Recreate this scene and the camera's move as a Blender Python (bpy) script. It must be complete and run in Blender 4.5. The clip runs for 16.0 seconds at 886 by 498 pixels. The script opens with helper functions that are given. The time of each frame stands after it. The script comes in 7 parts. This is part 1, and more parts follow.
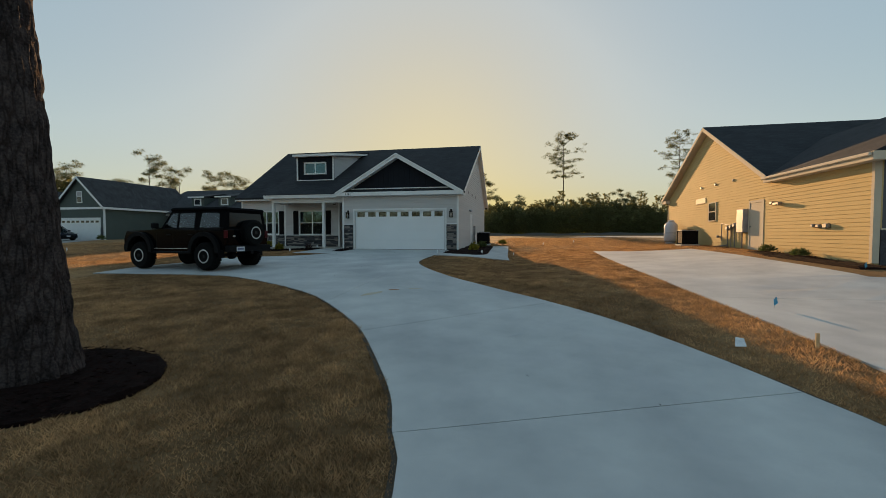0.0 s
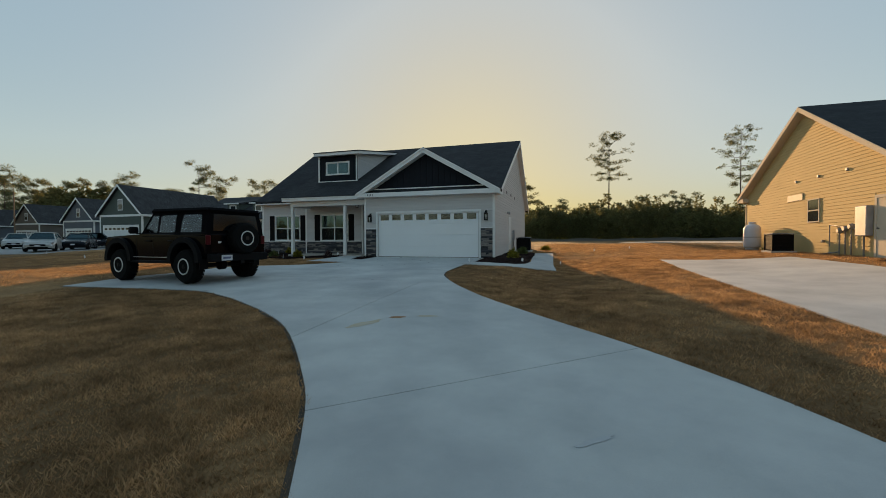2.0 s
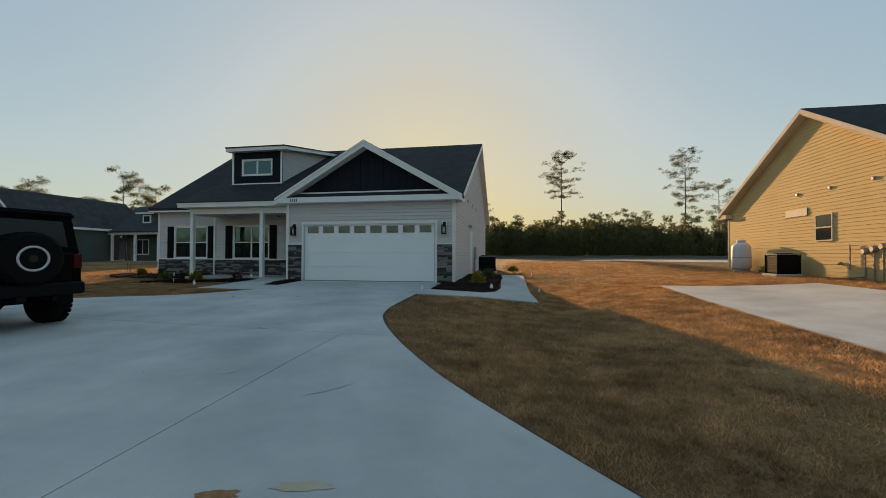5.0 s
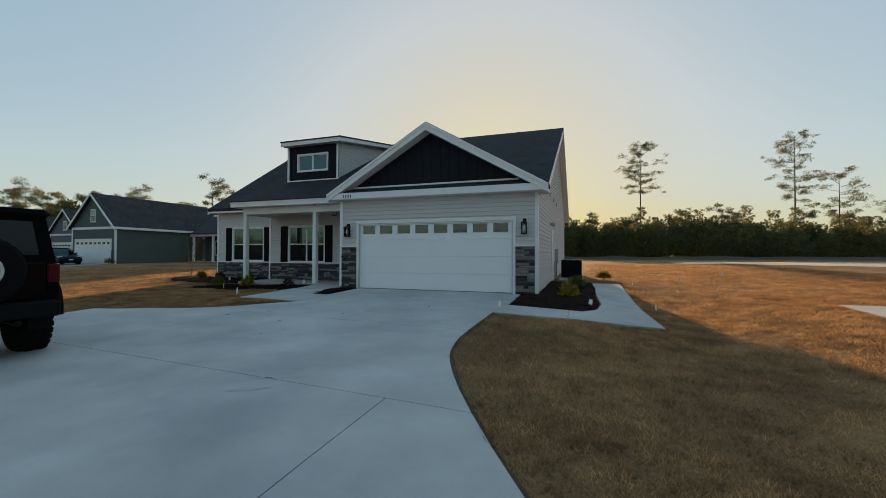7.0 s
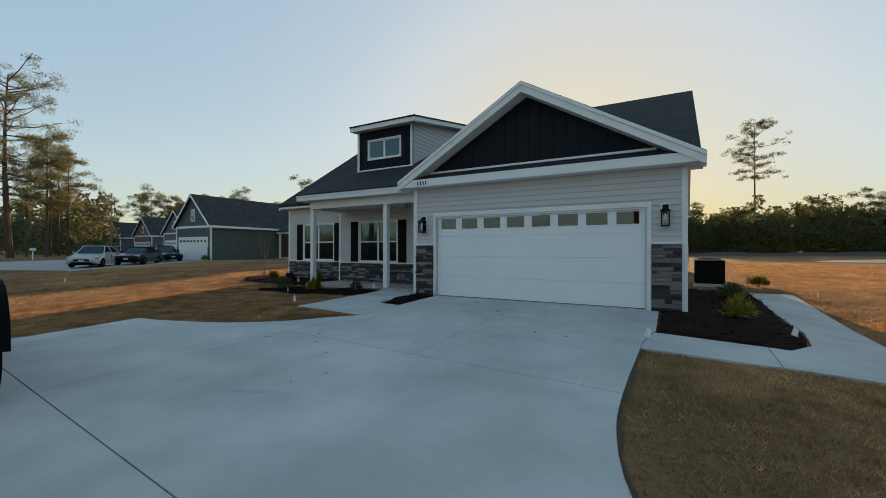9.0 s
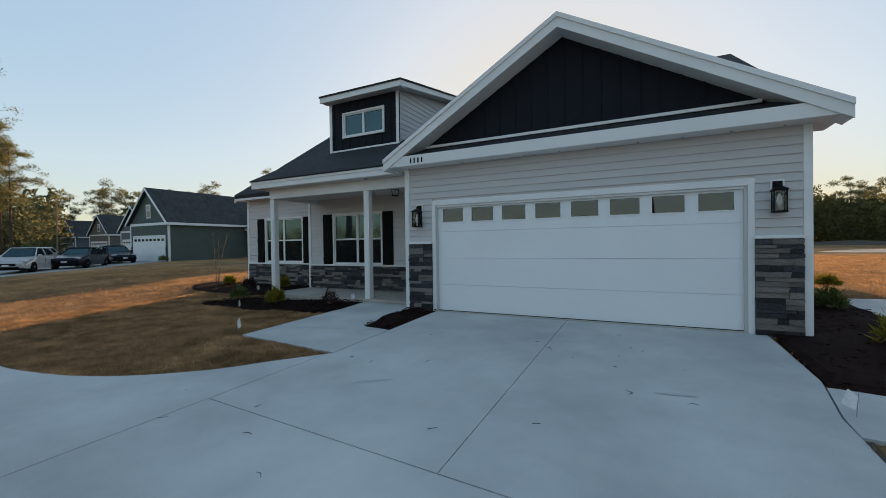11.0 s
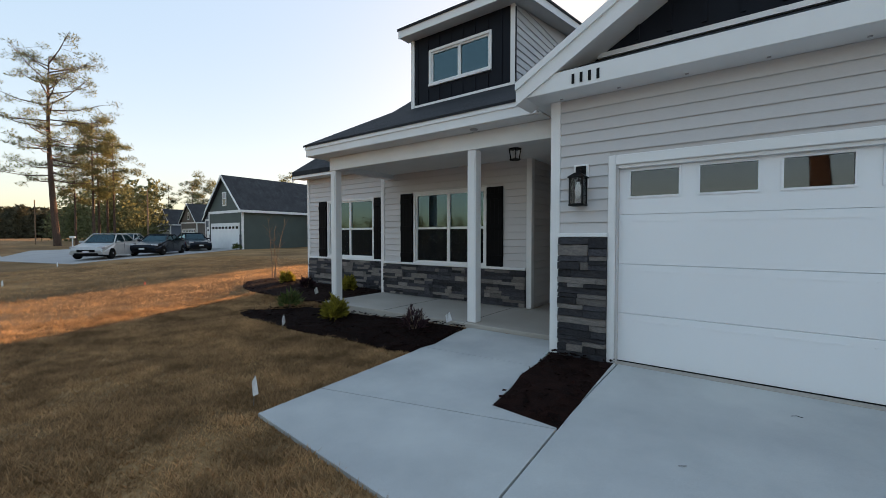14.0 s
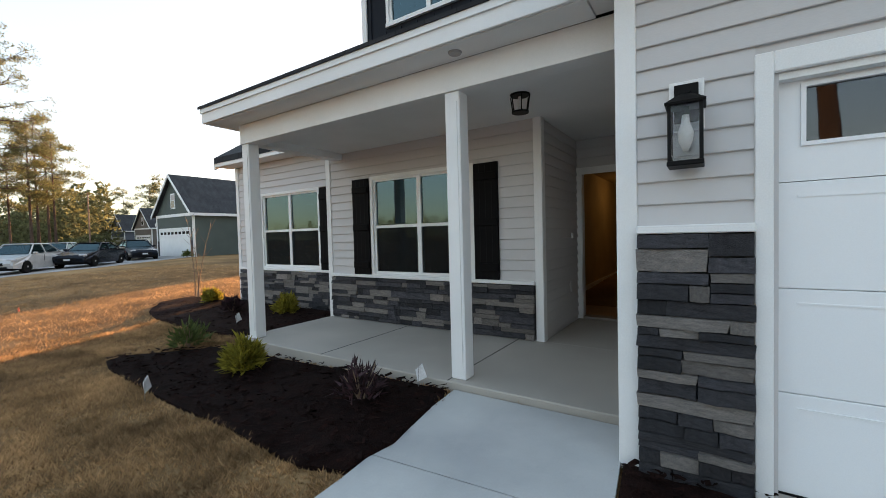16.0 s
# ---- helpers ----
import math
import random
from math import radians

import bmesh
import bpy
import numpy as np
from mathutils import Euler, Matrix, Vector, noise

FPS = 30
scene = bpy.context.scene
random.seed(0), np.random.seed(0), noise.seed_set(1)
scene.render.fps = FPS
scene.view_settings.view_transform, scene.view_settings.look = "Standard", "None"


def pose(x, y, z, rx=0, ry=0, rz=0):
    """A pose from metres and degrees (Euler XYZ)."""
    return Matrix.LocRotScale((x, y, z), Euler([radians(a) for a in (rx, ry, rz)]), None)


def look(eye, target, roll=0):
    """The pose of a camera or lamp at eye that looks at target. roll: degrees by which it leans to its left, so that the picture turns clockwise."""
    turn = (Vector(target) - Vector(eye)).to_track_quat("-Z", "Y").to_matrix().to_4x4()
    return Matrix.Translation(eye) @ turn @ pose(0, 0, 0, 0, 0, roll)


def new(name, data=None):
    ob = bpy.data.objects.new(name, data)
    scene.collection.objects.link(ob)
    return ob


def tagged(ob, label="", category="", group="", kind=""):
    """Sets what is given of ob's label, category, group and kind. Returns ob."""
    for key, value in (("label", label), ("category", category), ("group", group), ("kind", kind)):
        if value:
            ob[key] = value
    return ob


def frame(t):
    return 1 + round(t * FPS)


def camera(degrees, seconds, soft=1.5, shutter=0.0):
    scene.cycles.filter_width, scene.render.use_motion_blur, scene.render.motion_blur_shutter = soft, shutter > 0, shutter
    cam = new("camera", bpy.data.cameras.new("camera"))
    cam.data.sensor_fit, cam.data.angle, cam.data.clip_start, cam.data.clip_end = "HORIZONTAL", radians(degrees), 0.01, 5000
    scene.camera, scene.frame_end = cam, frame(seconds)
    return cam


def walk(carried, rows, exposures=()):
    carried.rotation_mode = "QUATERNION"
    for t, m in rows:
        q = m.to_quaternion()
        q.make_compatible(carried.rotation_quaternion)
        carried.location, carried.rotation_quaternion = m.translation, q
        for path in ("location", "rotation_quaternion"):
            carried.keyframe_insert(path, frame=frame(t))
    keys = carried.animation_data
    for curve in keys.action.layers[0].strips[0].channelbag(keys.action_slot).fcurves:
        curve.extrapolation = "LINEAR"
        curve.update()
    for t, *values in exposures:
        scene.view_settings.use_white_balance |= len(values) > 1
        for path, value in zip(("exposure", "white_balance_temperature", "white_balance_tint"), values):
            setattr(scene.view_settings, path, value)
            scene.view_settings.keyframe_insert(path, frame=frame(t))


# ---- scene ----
cam = camera(94.9, 16.0, 0.8)
PATH = [
    (0, (-0.275, 0.426, 1.563), (-0.671, 2.385, 1.489), 0.0),
    (0.5, (-0.351, 1.14, 1.561), (-0.795, 3.09, 1.497), -0.1),
    (1, (-0.353, 1.854, 1.551), (-0.852, 3.79, 1.498), -0.3),
    (1.5, (-0.501, 2.545, 1.522), (-1.048, 4.469, 1.478), -0.2),
    (2, (-0.593, 3.224, 1.533), (-1.175, 5.137, 1.489), -0.2),
    (2.5, (-0.812, 3.893, 1.544), (-1.396, 5.806, 1.509), -0.2),
    (3, (-0.922, 4.572, 1.555), (-1.451, 6.501, 1.532), -0.2),
    (3.5, (-1.108, 5.232, 1.564), (-1.518, 7.19, 1.56), -0.0),
    (3.7, (-1.185, 5.506, 1.576), (-1.532, 7.476, 1.581), -0.0),
    (6, (-1.831, 8.494, 1.727), (-2.266, 10.446, 1.778), 0.4),
    (6.5, (-2.102, 9.128, 1.769), (-2.629, 11.056, 1.823), 0.4),
    (7, (-2.372, 9.694, 1.807), (-3.042, 11.578, 1.839), 0.2),
    (7.5, (-2.671, 10.265, 1.791), (-3.505, 12.083, 1.796), 0.1),
    (8, (-3.005, 10.867, 1.832), (-3.964, 12.622, 1.822), 0.0),
    (8.5, (-3.394, 11.44, 1.858), (-4.417, 13.159, 1.858), 0.2),
    (9, (-3.776, 12.012, 1.93), (-4.786, 13.738, 1.938), 0.1),
    (9.2, (-3.91, 12.262, 1.935), (-4.903, 13.998, 1.953), 0.3),
    (11.3, (-5.824, 14.353, 2.053), (-6.745, 16.129, 2.024), -0.9),
    (11.5, (-5.992, 14.493, 2.05), (-6.978, 16.232, 2.009), -1.1),
    (12, (-6.424, 14.964, 2.051), (-7.561, 16.608, 1.993), -1.1),
    (12.5, (-6.956, 15.437, 2.021), (-8.179, 17.018, 1.958), -1.0),
    (13, (-7.366, 15.827, 2.018), (-8.62, 17.384, 1.95), -0.7),
    (13.5, (-7.854, 16.213, 2.015), (-9.094, 17.78, 1.944), -0.4),
    (14, (-8.299, 16.713, 2.078), (-9.491, 18.318, 2.015), 0.0),
    (14.5, (-8.664, 17.172, 2.087), (-9.772, 18.836, 2.035), 0.2),
    (15, (-8.983, 17.736, 2.084), (-9.986, 19.466, 2.036), 0.1),
    (15.5, (-9.313, 18.171, 2.083), (-10.299, 19.91, 2.033), -0.1),
    (16, (-9.661, 18.715, 2.09), (-10.757, 20.386, 2.023), -1.5),
]
EXPOSURES = [(0.0, 2.0, 6250, 3), (3.5, 2.0, 6250, 3), (7.0, 2.1, 6100, 4), (9.0, 2.25, 6050, 5), (11.5, 2.5, 6000, 11), (12.5, 2.66, 6150, 14), (14.5, 3.0, 6550, 16), (16.0, 3.42, 6850, 17)]
SKY_MIX, SKY_POWER, SUN_POWER, SKY_VEIL, SKY_COLOUR = (1.0, 1.1, 0.7), 0.112, 1.85, 0.15, 4.0

walk(cam, [(t, look(eye, target, roll)) for t, eye, target, roll in PATH], exposures=EXPOSURES)

# ---- light: low sun behind the house, clear dusk sky ----
SUN_AZ, SUN_EL = -12.8, 10.3          # degrees from +y towards +x; degrees above the horizon
world = bpy.data.worlds.new("sky")
scene.world = world
world.use_nodes = True
wn = world.node_tree
sky = wn.nodes.new("ShaderNodeTexSky")
sky.sky_type = "NISHITA"
sky.sun_disc = False
sky.sun_elevation = radians(SUN_EL)
sky.sun_rotation = radians(SUN_AZ)
sky.air_density, sky.dust_density, sky.ozone_density = SKY_MIX
wn.nodes["Background"].inputs[1].default_value = SKY_POWER
haze = wn.nodes.new("ShaderNodeGamma")          # a thin even veil of haze softens the glow round the sun
haze.inputs[1].default_value = SKY_VEIL
wn.links.new(sky.outputs[0], haze.inputs[0])
tone = wn.nodes.new("ShaderNodeHueSaturation")
tone.inputs["Saturation"].default_value = SKY_COLOUR
wn.links.new(haze.outputs[0], tone.inputs["Color"])
wn.links.new(tone.outputs[0], wn.nodes["Background"].inputs[0])
lamp = bpy.data.lights.new("sun", "SUN")
lamp.energy, lamp.angle, lamp.color = SUN_POWER, radians(0.6), (1.0, 0.56, 0.25)
sun = new("sun", lamp)
sun_way = Vector((math.sin(radians(SUN_AZ)) * math.cos(radians(SUN_EL)), math.cos(radians(SUN_AZ)) * math.cos(radians(SUN_EL)), math.sin(radians(SUN_EL))))
sun.matrix_world = look(sun_way * 200, (0, 0, 0))


# ---- materials ----
def material(name, colour, dark=None, size=3.0, fine=60.0, rough=0.7, metal=0.0, bump=0.2, depth=0.004, spec=0.5, per_piece=0.0, mix=0.5, coat=0.0):
    """A surface whose colour wanders between two tones at two scales, with fine relief."""
    m = bpy.data.materials.new(name)
    m.use_nodes = True
    t = m.node_tree
    b = t.nodes["Principled BSDF"]
    dark = dark or tuple(c * 0.75 for c in colour)
    co = t.nodes.new("ShaderNodeTexCoord")
    n1 = t.nodes.new("ShaderNodeTexNoise")
    n1.inputs["Scale"].default_value, n1.inputs["Detail"].default_value = size, 5
    n2 = t.nodes.new("ShaderNodeTexNoise")
    n2.inputs["Scale"].default_value, n2.inputs["Detail"].default_value = fine, 4
    for n in (n1, n2):
        t.links.new(co.outputs["Object"], n.inputs["Vector"])
    add = t.nodes.new("ShaderNodeMath")
    add.operation = "MULTIPLY_ADD"
    t.links.new(n2.outputs["Fac"], add.inputs[0])
    add.inputs[1].default_value = mix
    sub = t.nodes.new("ShaderNodeMath")
    sub.operation = "MULTIPLY"
    t.links.new(n1.outputs["Fac"], sub.inputs[0])
    sub.inputs[1].default_value = 1 - mix
    t.links.new(sub.outputs[0], add.inputs[2])
    ramp = t.nodes.new("ShaderNodeValToRGB")
    ramp.color_ramp.elements[0].position, ramp.color_ramp.elements[1].position = 0.36, 0.64
    ramp.color_ramp.elements[0].color, ramp.color_ramp.elements[1].color = (*dark, 1), (*colour, 1)
    t.links.new(add.outputs[0], ramp.inputs[0])
    out = ramp.outputs[0]
    if per_piece:
        info = t.nodes.new("ShaderNodeObjectInfo")
        geo = t.nodes.new("ShaderNodeNewGeometry")
        plus = t.nodes.new("ShaderNodeMath")
        t.links.new(info.outputs["Random"], plus.inputs[0])
        t.links.new(geo.outputs["Random Per Island"], plus.inputs[1])
        frac = t.nodes.new("ShaderNodeMath")
        frac.operation = "FRACT"
        t.links.new(plus.outputs[0], frac.inputs[0])
        rng = t.nodes.new("ShaderNodeMapRange")
        rng.inputs["To Min"].default_value, rng.inputs["To Max"].default_value = 1 - per_piece, 1 + per_piece
        t.links.new(frac.outputs[0], rng.inputs["Value"])
        hsv = t.nodes.new("ShaderNodeHueSaturation")
        t.links.new(rng.outputs[0], hsv.inputs["Value"])
        t.links.new(out, hsv.inputs["Color"])
        out = hsv.outputs[0]
    t.links.new(out, b.inputs["Base Color"])
    b.inputs["Roughness"].default_value, b.inputs["Metallic"].default_value = rough, metal
    b.inputs["Specular IOR Level"].default_value = spec
    b.inputs["Coat Weight"].default_value = coat
    if bump:
        bn = t.nodes.new("ShaderNodeBump")
        bn.inputs["Strength"].default_value, bn.inputs["Distance"].default_value = bump, depth
        t.links.new(n2.outputs["Fac"], bn.inputs["Height"])
        t.links.new(bn.outputs[0], b.inputs["Normal"])
    return m


def leafy(m, share=0.4, gain=1.3):
    """Thin leaves and blades let some light through."""
    t = m.node_tree
    b = t.nodes["Principled BSDF"]
    tl = t.nodes.new("ShaderNodeBsdfTranslucent")
    lift = t.nodes.new("ShaderNodeHueSaturation")
    lift.inputs["Value"].default_value = gain
    t.links.new(b.inputs["Base Color"].links[0].from_socket, lift.inputs["Color"])
    t.links.new(lift.outputs[0], tl.inputs["Color"])
    mx = t.nodes.new("ShaderNodeMixShader")
    mx.inputs[0].default_value = share
    t.links.new(b.outputs[0], mx.inputs[1])
    t.links.new(tl.outputs[0], mx.inputs[2])
    t.links.new(mx.outputs[0], t.nodes["Material Output"].inputs[0])
    return m


def tree_of(m):
    return m.node_tree, m.node_tree.nodes["Principled BSDF"]


def glass_material(name, tint, rough=0.02, ior=1.5, gloss=(0.58, 0.88, 0.96)):
    """A dark reflecting pane with some view through it."""
    m = bpy.data.materials.new(name)
    m.use_nodes = True
    t = m.node_tree
    t.nodes.remove(t.nodes["Principled BSDF"])
    gl = t.nodes.new("ShaderNodeBsdfGlossy")
    gl.inputs["Roughness"].default_value = rough
    gl.inputs["Color"].default_value = (*gloss, 1)
    tr = t.nodes.new("ShaderNodeBsdfTransparent")
    tr.inputs["Color"].default_value = (*tint, 1)
    fr = t.nodes.new("ShaderNodeFresnel")
    fr.inputs["IOR"].default_value = ior
    mx = t.nodes.new("ShaderNodeMixShader")
    t.links.new(fr.outputs[0], mx.inputs[0])
    t.links.new(tr.outputs[0], mx.inputs[1])
    t.links.new(gl.outputs[0], mx.inputs[2])
    t.links.new(mx.outputs[0], t.nodes["Material Output"].inputs[0])
    return m


M_SIDING = material("grey_siding", (0.575, 0.555, 0.545), (0.52, 0.505, 0.50), 1.5, 220, 0.6, bump=0.12, depth=0.002, per_piece=0.03)
M_WHITE = material("white_trim", (0.80, 0.80, 0.79), (0.72, 0.72, 0.71), 2, 140, 0.5, bump=0.08, depth=0.002)
M_CREAM = material("cream_trim", (0.66, 0.57, 0.44), (0.58, 0.50, 0.38), 2, 140, 0.8, bump=0.08, depth=0.002, spec=0.1)
M_DOORWHITE = material("white_steel_door", (0.80, 0.81, 0.82), (0.76, 0.77, 0.78), 1.2, 260, 0.45, bump=0.12, depth=0.0015)
M_NAVY = material("dark_board_and_batten", (0.014, 0.0165, 0.023), (0.010, 0.012, 0.017), 2, 160, 0.65, bump=0.15, depth=0.002, spec=0.12)
M_SHUTTER = material("black_shutter", (0.0065, 0.006, 0.0065), (0.0045, 0.0045, 0.005), 4, 180, 0.6, bump=0.15, depth=0.002, spec=0.06)
M_STONE = material("slate_ledgestone", (0.078, 0.076, 0.086), (0.022, 0.022, 0.027), 5, 30, 0.85, bump=1.0, depth=0.018, per_piece=0.6)
M_STONE_PALE = material("taupe_ledgestone", (0.27, 0.24, 0.215), (0.13, 0.118, 0.112), 5, 34, 0.85, bump=0.9, depth=0.016, per_piece=0.3)
M_MORTAR = material("stone_backing", (0.05, 0.05, 0.052), (0.03, 0.03, 0.032), 6, 90, 0.95, bump=0.5)
M_CONCRETE = material("broomed_concrete", (0.53, 0.53, 0.52), (0.41, 0.412, 0.41), 0.9, 130, 0.9, bump=0.25, depth=0.003, mix=0.28, spec=0.25)
M_PORCH = material("porch_concrete", (0.42, 0.38, 0.33), (0.34, 0.31, 0.27), 0.9, 120, 0.85, bump=0.2, depth=0.002, mix=0.35)
M_BLACKMETAL = material("black_metal", (0.006, 0.006, 0.0065), None, 6, 120, 0.5, bump=0.05, depth=0.001, spec=0.12)
M_GLASS = glass_material("window_glass", (0.30, 0.36, 0.37), ior=2.0)
M_CLEAR = glass_material("lantern_glass", (0.92, 0.93, 0.94), ior=1.35, gloss=(0.9, 0.92, 0.95))
M_DOORGLASS = glass_material("garage_door_glass", (0.40, 0.42, 0.43), ior=1.9, gloss=(0.74, 0.80, 0.84))
# near-black: the darkness of unlit rooms is put into this colour
M_DARKROOM = material("painted_dim_room", (0.045, 0.042, 0.040), None, 2, 30, 0.9, bump=0)
M_ROOMWALL = material("cream_plaster", (0.46, 0.34, 0.16), None, 2, 60, 0.9, bump=0.05)
M_WOODFLOOR = material("oak_floor", (0.30, 0.15, 0.06), (0.18, 0.09, 0.035), 4, 40, 0.4, bump=0.1, per_piece=0.2)
M_BULB = material("bulb_glass", (0.88, 0.87, 0.84), None, 5, 50, 0.3, bump=0)
M_MULCH = material("dark_mulch", (0.021, 0.0088, 0.0066), (0.007, 0.0036, 0.0032), 9, 70, 0.95, bump=0.8, depth=0.02, per_piece=0.4, spec=0.08)
M_SOIL = material("soil_and_edge_shade", (0.06, 0.045, 0.03), None, 8, 60, 0.95, bump=0.5)
M_BARK = material("pine_bark", (0.150, 0.098, 0.074), (0.040, 0.028, 0.024), 9, 38, 0.95, bump=1.0, depth=0.03, per_piece=0.25, spec=0.2)
M_NEEDLE = leafy(material("pine_needles", (0.150, 0.156, 0.074), (0.085, 0.090, 0.044), 1.2, 12, 0.8, bump=0, per_piece=0.45, spec=0.2), 0.52, 1.35)
M_YOUNGPINE = leafy(material("young_pine_foliage", (0.165, 0.155, 0.062), (0.085, 0.086, 0.036), 0.15, 3, 0.85, bump=0, per_piece=0.4, spec=0.1), 0.5, 1.3)
# distance haze is put into this colour: foliage lightened for the horizon
M_FARWOOD = leafy(material("hazed_far_foliage", (0.120, 0.112, 0.075), (0.08, 0.078, 0.052), 0.1, 2, 0.9, bump=0, per_piece=0.3, spec=0.05), 0.2)
M_GOLD = leafy(material("gold_shrub", (0.30, 0.25, 0.03), (0.13, 0.12, 0.02), 9, 60, 0.8, bump=0, per_piece=0.4, spec=0.2), 0.35)
M_GREEN = leafy(material("green_shrub", (0.11, 0.135, 0.035), (0.05, 0.07, 0.02), 9, 60, 0.7, bump=0, per_piece=0.4, spec=0.3), 0.3)
M_PURPLE = material("purple_shrub", (0.045, 0.018, 0.022), (0.02, 0.01, 0.012), 9, 60, 0.7, bump=0, per_piece=0.4, spec=0.3)
M_TWIG = material("bare_twig", (0.22, 0.15, 0.10), None, 9, 60, 0.9, bump=0.2)
M_FLAG = material("white_flag", (0.80, 0.80, 0.80), None, 9, 60, 0.6, bump=0)
M_BLUEFLAG = material("blue_flag", (0.03, 0.30, 0.52), None, 9, 60, 0.6, bump=0)
M_REDFLAG = material("orange_flag", (0.85, 0.12, 0.05), None, 9, 60, 0.6, bump=0)
M_WIRE = material("flag_wire", (0.35, 0.35, 0.35), None, 9, 60, 0.4, metal=0.8, bump=0)
M_BLADE = leafy(material("dormant_grass", (0.53, 0.335, 0.175), (0.23, 0.142, 0.073), 2.2, 7, 0.9, bump=0, per_piece=0.35, spec=0.1, mix=0.35), 0.45, 1.1)
M_YELLOW = material("tan_vinyl_siding", (0.60, 0.445, 0.205), (0.53, 0.395, 0.18), 1.2, 120, 0.78, bump=0.1, depth=0.002, spec=0.15)
M_GREENSIDING = material("green_siding", (0.075, 0.095, 0.085), (0.060, 0.078, 0.070), 1.0, 90, 0.7, bump=0.1)
M_BLUESIDING = material("slate_siding", (0.12, 0.14, 0.17), (0.10, 0.115, 0.14), 1.0, 90, 0.7, bump=0.1)
M_TANSIDING = material("taupe_siding", (0.16, 0.14, 0.12), (0.13, 0.115, 0.10), 1.0, 90, 0.7, bump=0.1)
M_CARBLACK = material("black_car_paint", (0.0025, 0.0025, 0.0035), None, 3, 90, 0.12, bump=0, spec=0.07)
M_CARSILVER = material("silver_car_paint", (0.48, 0.48, 0.47), None, 3, 90, 0.35, metal=0.2, bump=0, coat=0.3)
M_CARDARK = material("dark_blue_car_paint", (0.008, 0.010, 0.016), None, 3, 90, 0.2, bump=0, spec=0.2)
M_PLASTIC = material("black_plastic", (0.007, 0.007, 0.008), None, 5, 150, 0.7, bump=0.2, depth=0.001, spec=0.1)
M_SOFTTOP = material("black_fabric_top", (0.005, 0.005, 0.006), None, 5, 220, 0.95, bump=0.3, depth=0.001, spec=0.04)
M_TYRE = material("tyre_rubber", (0.007, 0.007, 0.007), None, 6, 90, 0.9, bump=0.4, depth=0.002, spec=0.1)
M_RIM = material("dark_alloy", (0.03, 0.03, 0.032), None, 6, 90, 0.4, metal=0.7, bump=0.05)
M_RING = material("bright_alloy", (0.62, 0.62, 0.61), None, 6, 90, 0.4, metal=0.3, bump=0.05)
M_TAIL = material("red_lens", (0.075, 0.004, 0.008), None, 6, 90, 0.35, bump=0, spec=0.15)
M_LENS = material("clear_lens", (0.5, 0.5, 0.52), None, 6, 90, 0.15, bump=0, coat=0.5)
M_PLATE = material("plate_white", (0.62, 0.64, 0.68), None, 6, 90, 0.5, bump=0)
M_PLATEINK = material("plate_ink", (0.12, 0.14, 0.25), None, 6, 90, 0.5, bump=0)
M_CARGLASS = glass_material("car_glass", (0.10, 0.11, 0.12), ior=1.6)
M_CABGLASS = glass_material("clear_cab_glass", (0.93, 0.95, 0.96), ior=1.7, gloss=(0.9, 0.95, 1.0))
M_TINT = material("dark_rear_glass", (0.004, 0.005, 0.006), None, 2, 30, 0.12, bump=0, spec=0.3)
M_TANK = material("white_tank_paint", (0.66, 0.65, 0.68), (0.60, 0.59, 0.62), 2, 80, 0.5, bump=0.05)
M_METER = material("grey_meter_box", (0.42, 0.40, 0.40), None, 3, 80, 0.5, metal=0.2, bump=0.05)
M_PIPE = material("pipe_metal", (0.30, 0.27, 0.24), None, 3, 80, 0.5, metal=0.4, bump=0.05)
M_ROADPALE = material("worn_pale_road", (0.34, 0.335, 0.325), (0.26, 0.255, 0.25), 0.5, 60, 0.9, bump=0.3)
M_ASPHALT = material("street_asphalt", (0.075, 0.075, 0.076), (0.05, 0.05, 0.05), 1, 90, 0.9, bump=0.4)
M_SAND = material("bare_sand", (0.56, 0.48, 0.39), (0.34, 0.27, 0.20), 0.3, 6, 0.95, bump=0.3)


def shingle_material(name, colour, dark):
    m = material(name, colour, dark, 1.2, 120, 0.9, bump=0.6, depth=0.006, spec=0.25)
    t, b = tree_of(m)
    co = t.nodes.new("ShaderNodeTexCoord")
    br = t.nodes.new("ShaderNodeTexBrick")
    br.inputs["Scale"].default_value = 1.0
    br.inputs["Brick Width"].default_value, br.inputs["Row Height"].default_value = 0.30, 0.14
    br.inputs["Mortar Size"].default_value = 0.006
    br.inputs["Color1"].default_value, br.inputs["Color2"].default_value = (1.15, 1.15, 1.15, 1), (0.8, 0.8, 0.8, 1)
    br.inputs["Mortar"].default_value = (0.35, 0.35, 0.35, 1)
    t.links.new(co.outputs["Object"], br.inputs["Vector"])
    src = b.inputs["Base Color"].links[0].from_socket
    mul = t.nodes.new("ShaderNodeMix")
    mul.data_type, mul.blend_type = "RGBA", "MULTIPLY"
    mul.inputs[0].default_value = 1.0
    t.links.new(src, mul.inputs[6])
    t.links.new(br.outputs["Color"], mul.inputs[7])
    t.links.new(mul.outputs[2], b.inputs["Base Color"])
    return m


M_ROOF = shingle_material("dark_shingles", (0.036, 0.038, 0.042), (0.018, 0.019, 0.022))
M_ROOFGREY = shingle_material("grey_shingles", (0.060, 0.062, 0.066), (0.034, 0.035, 0.038))


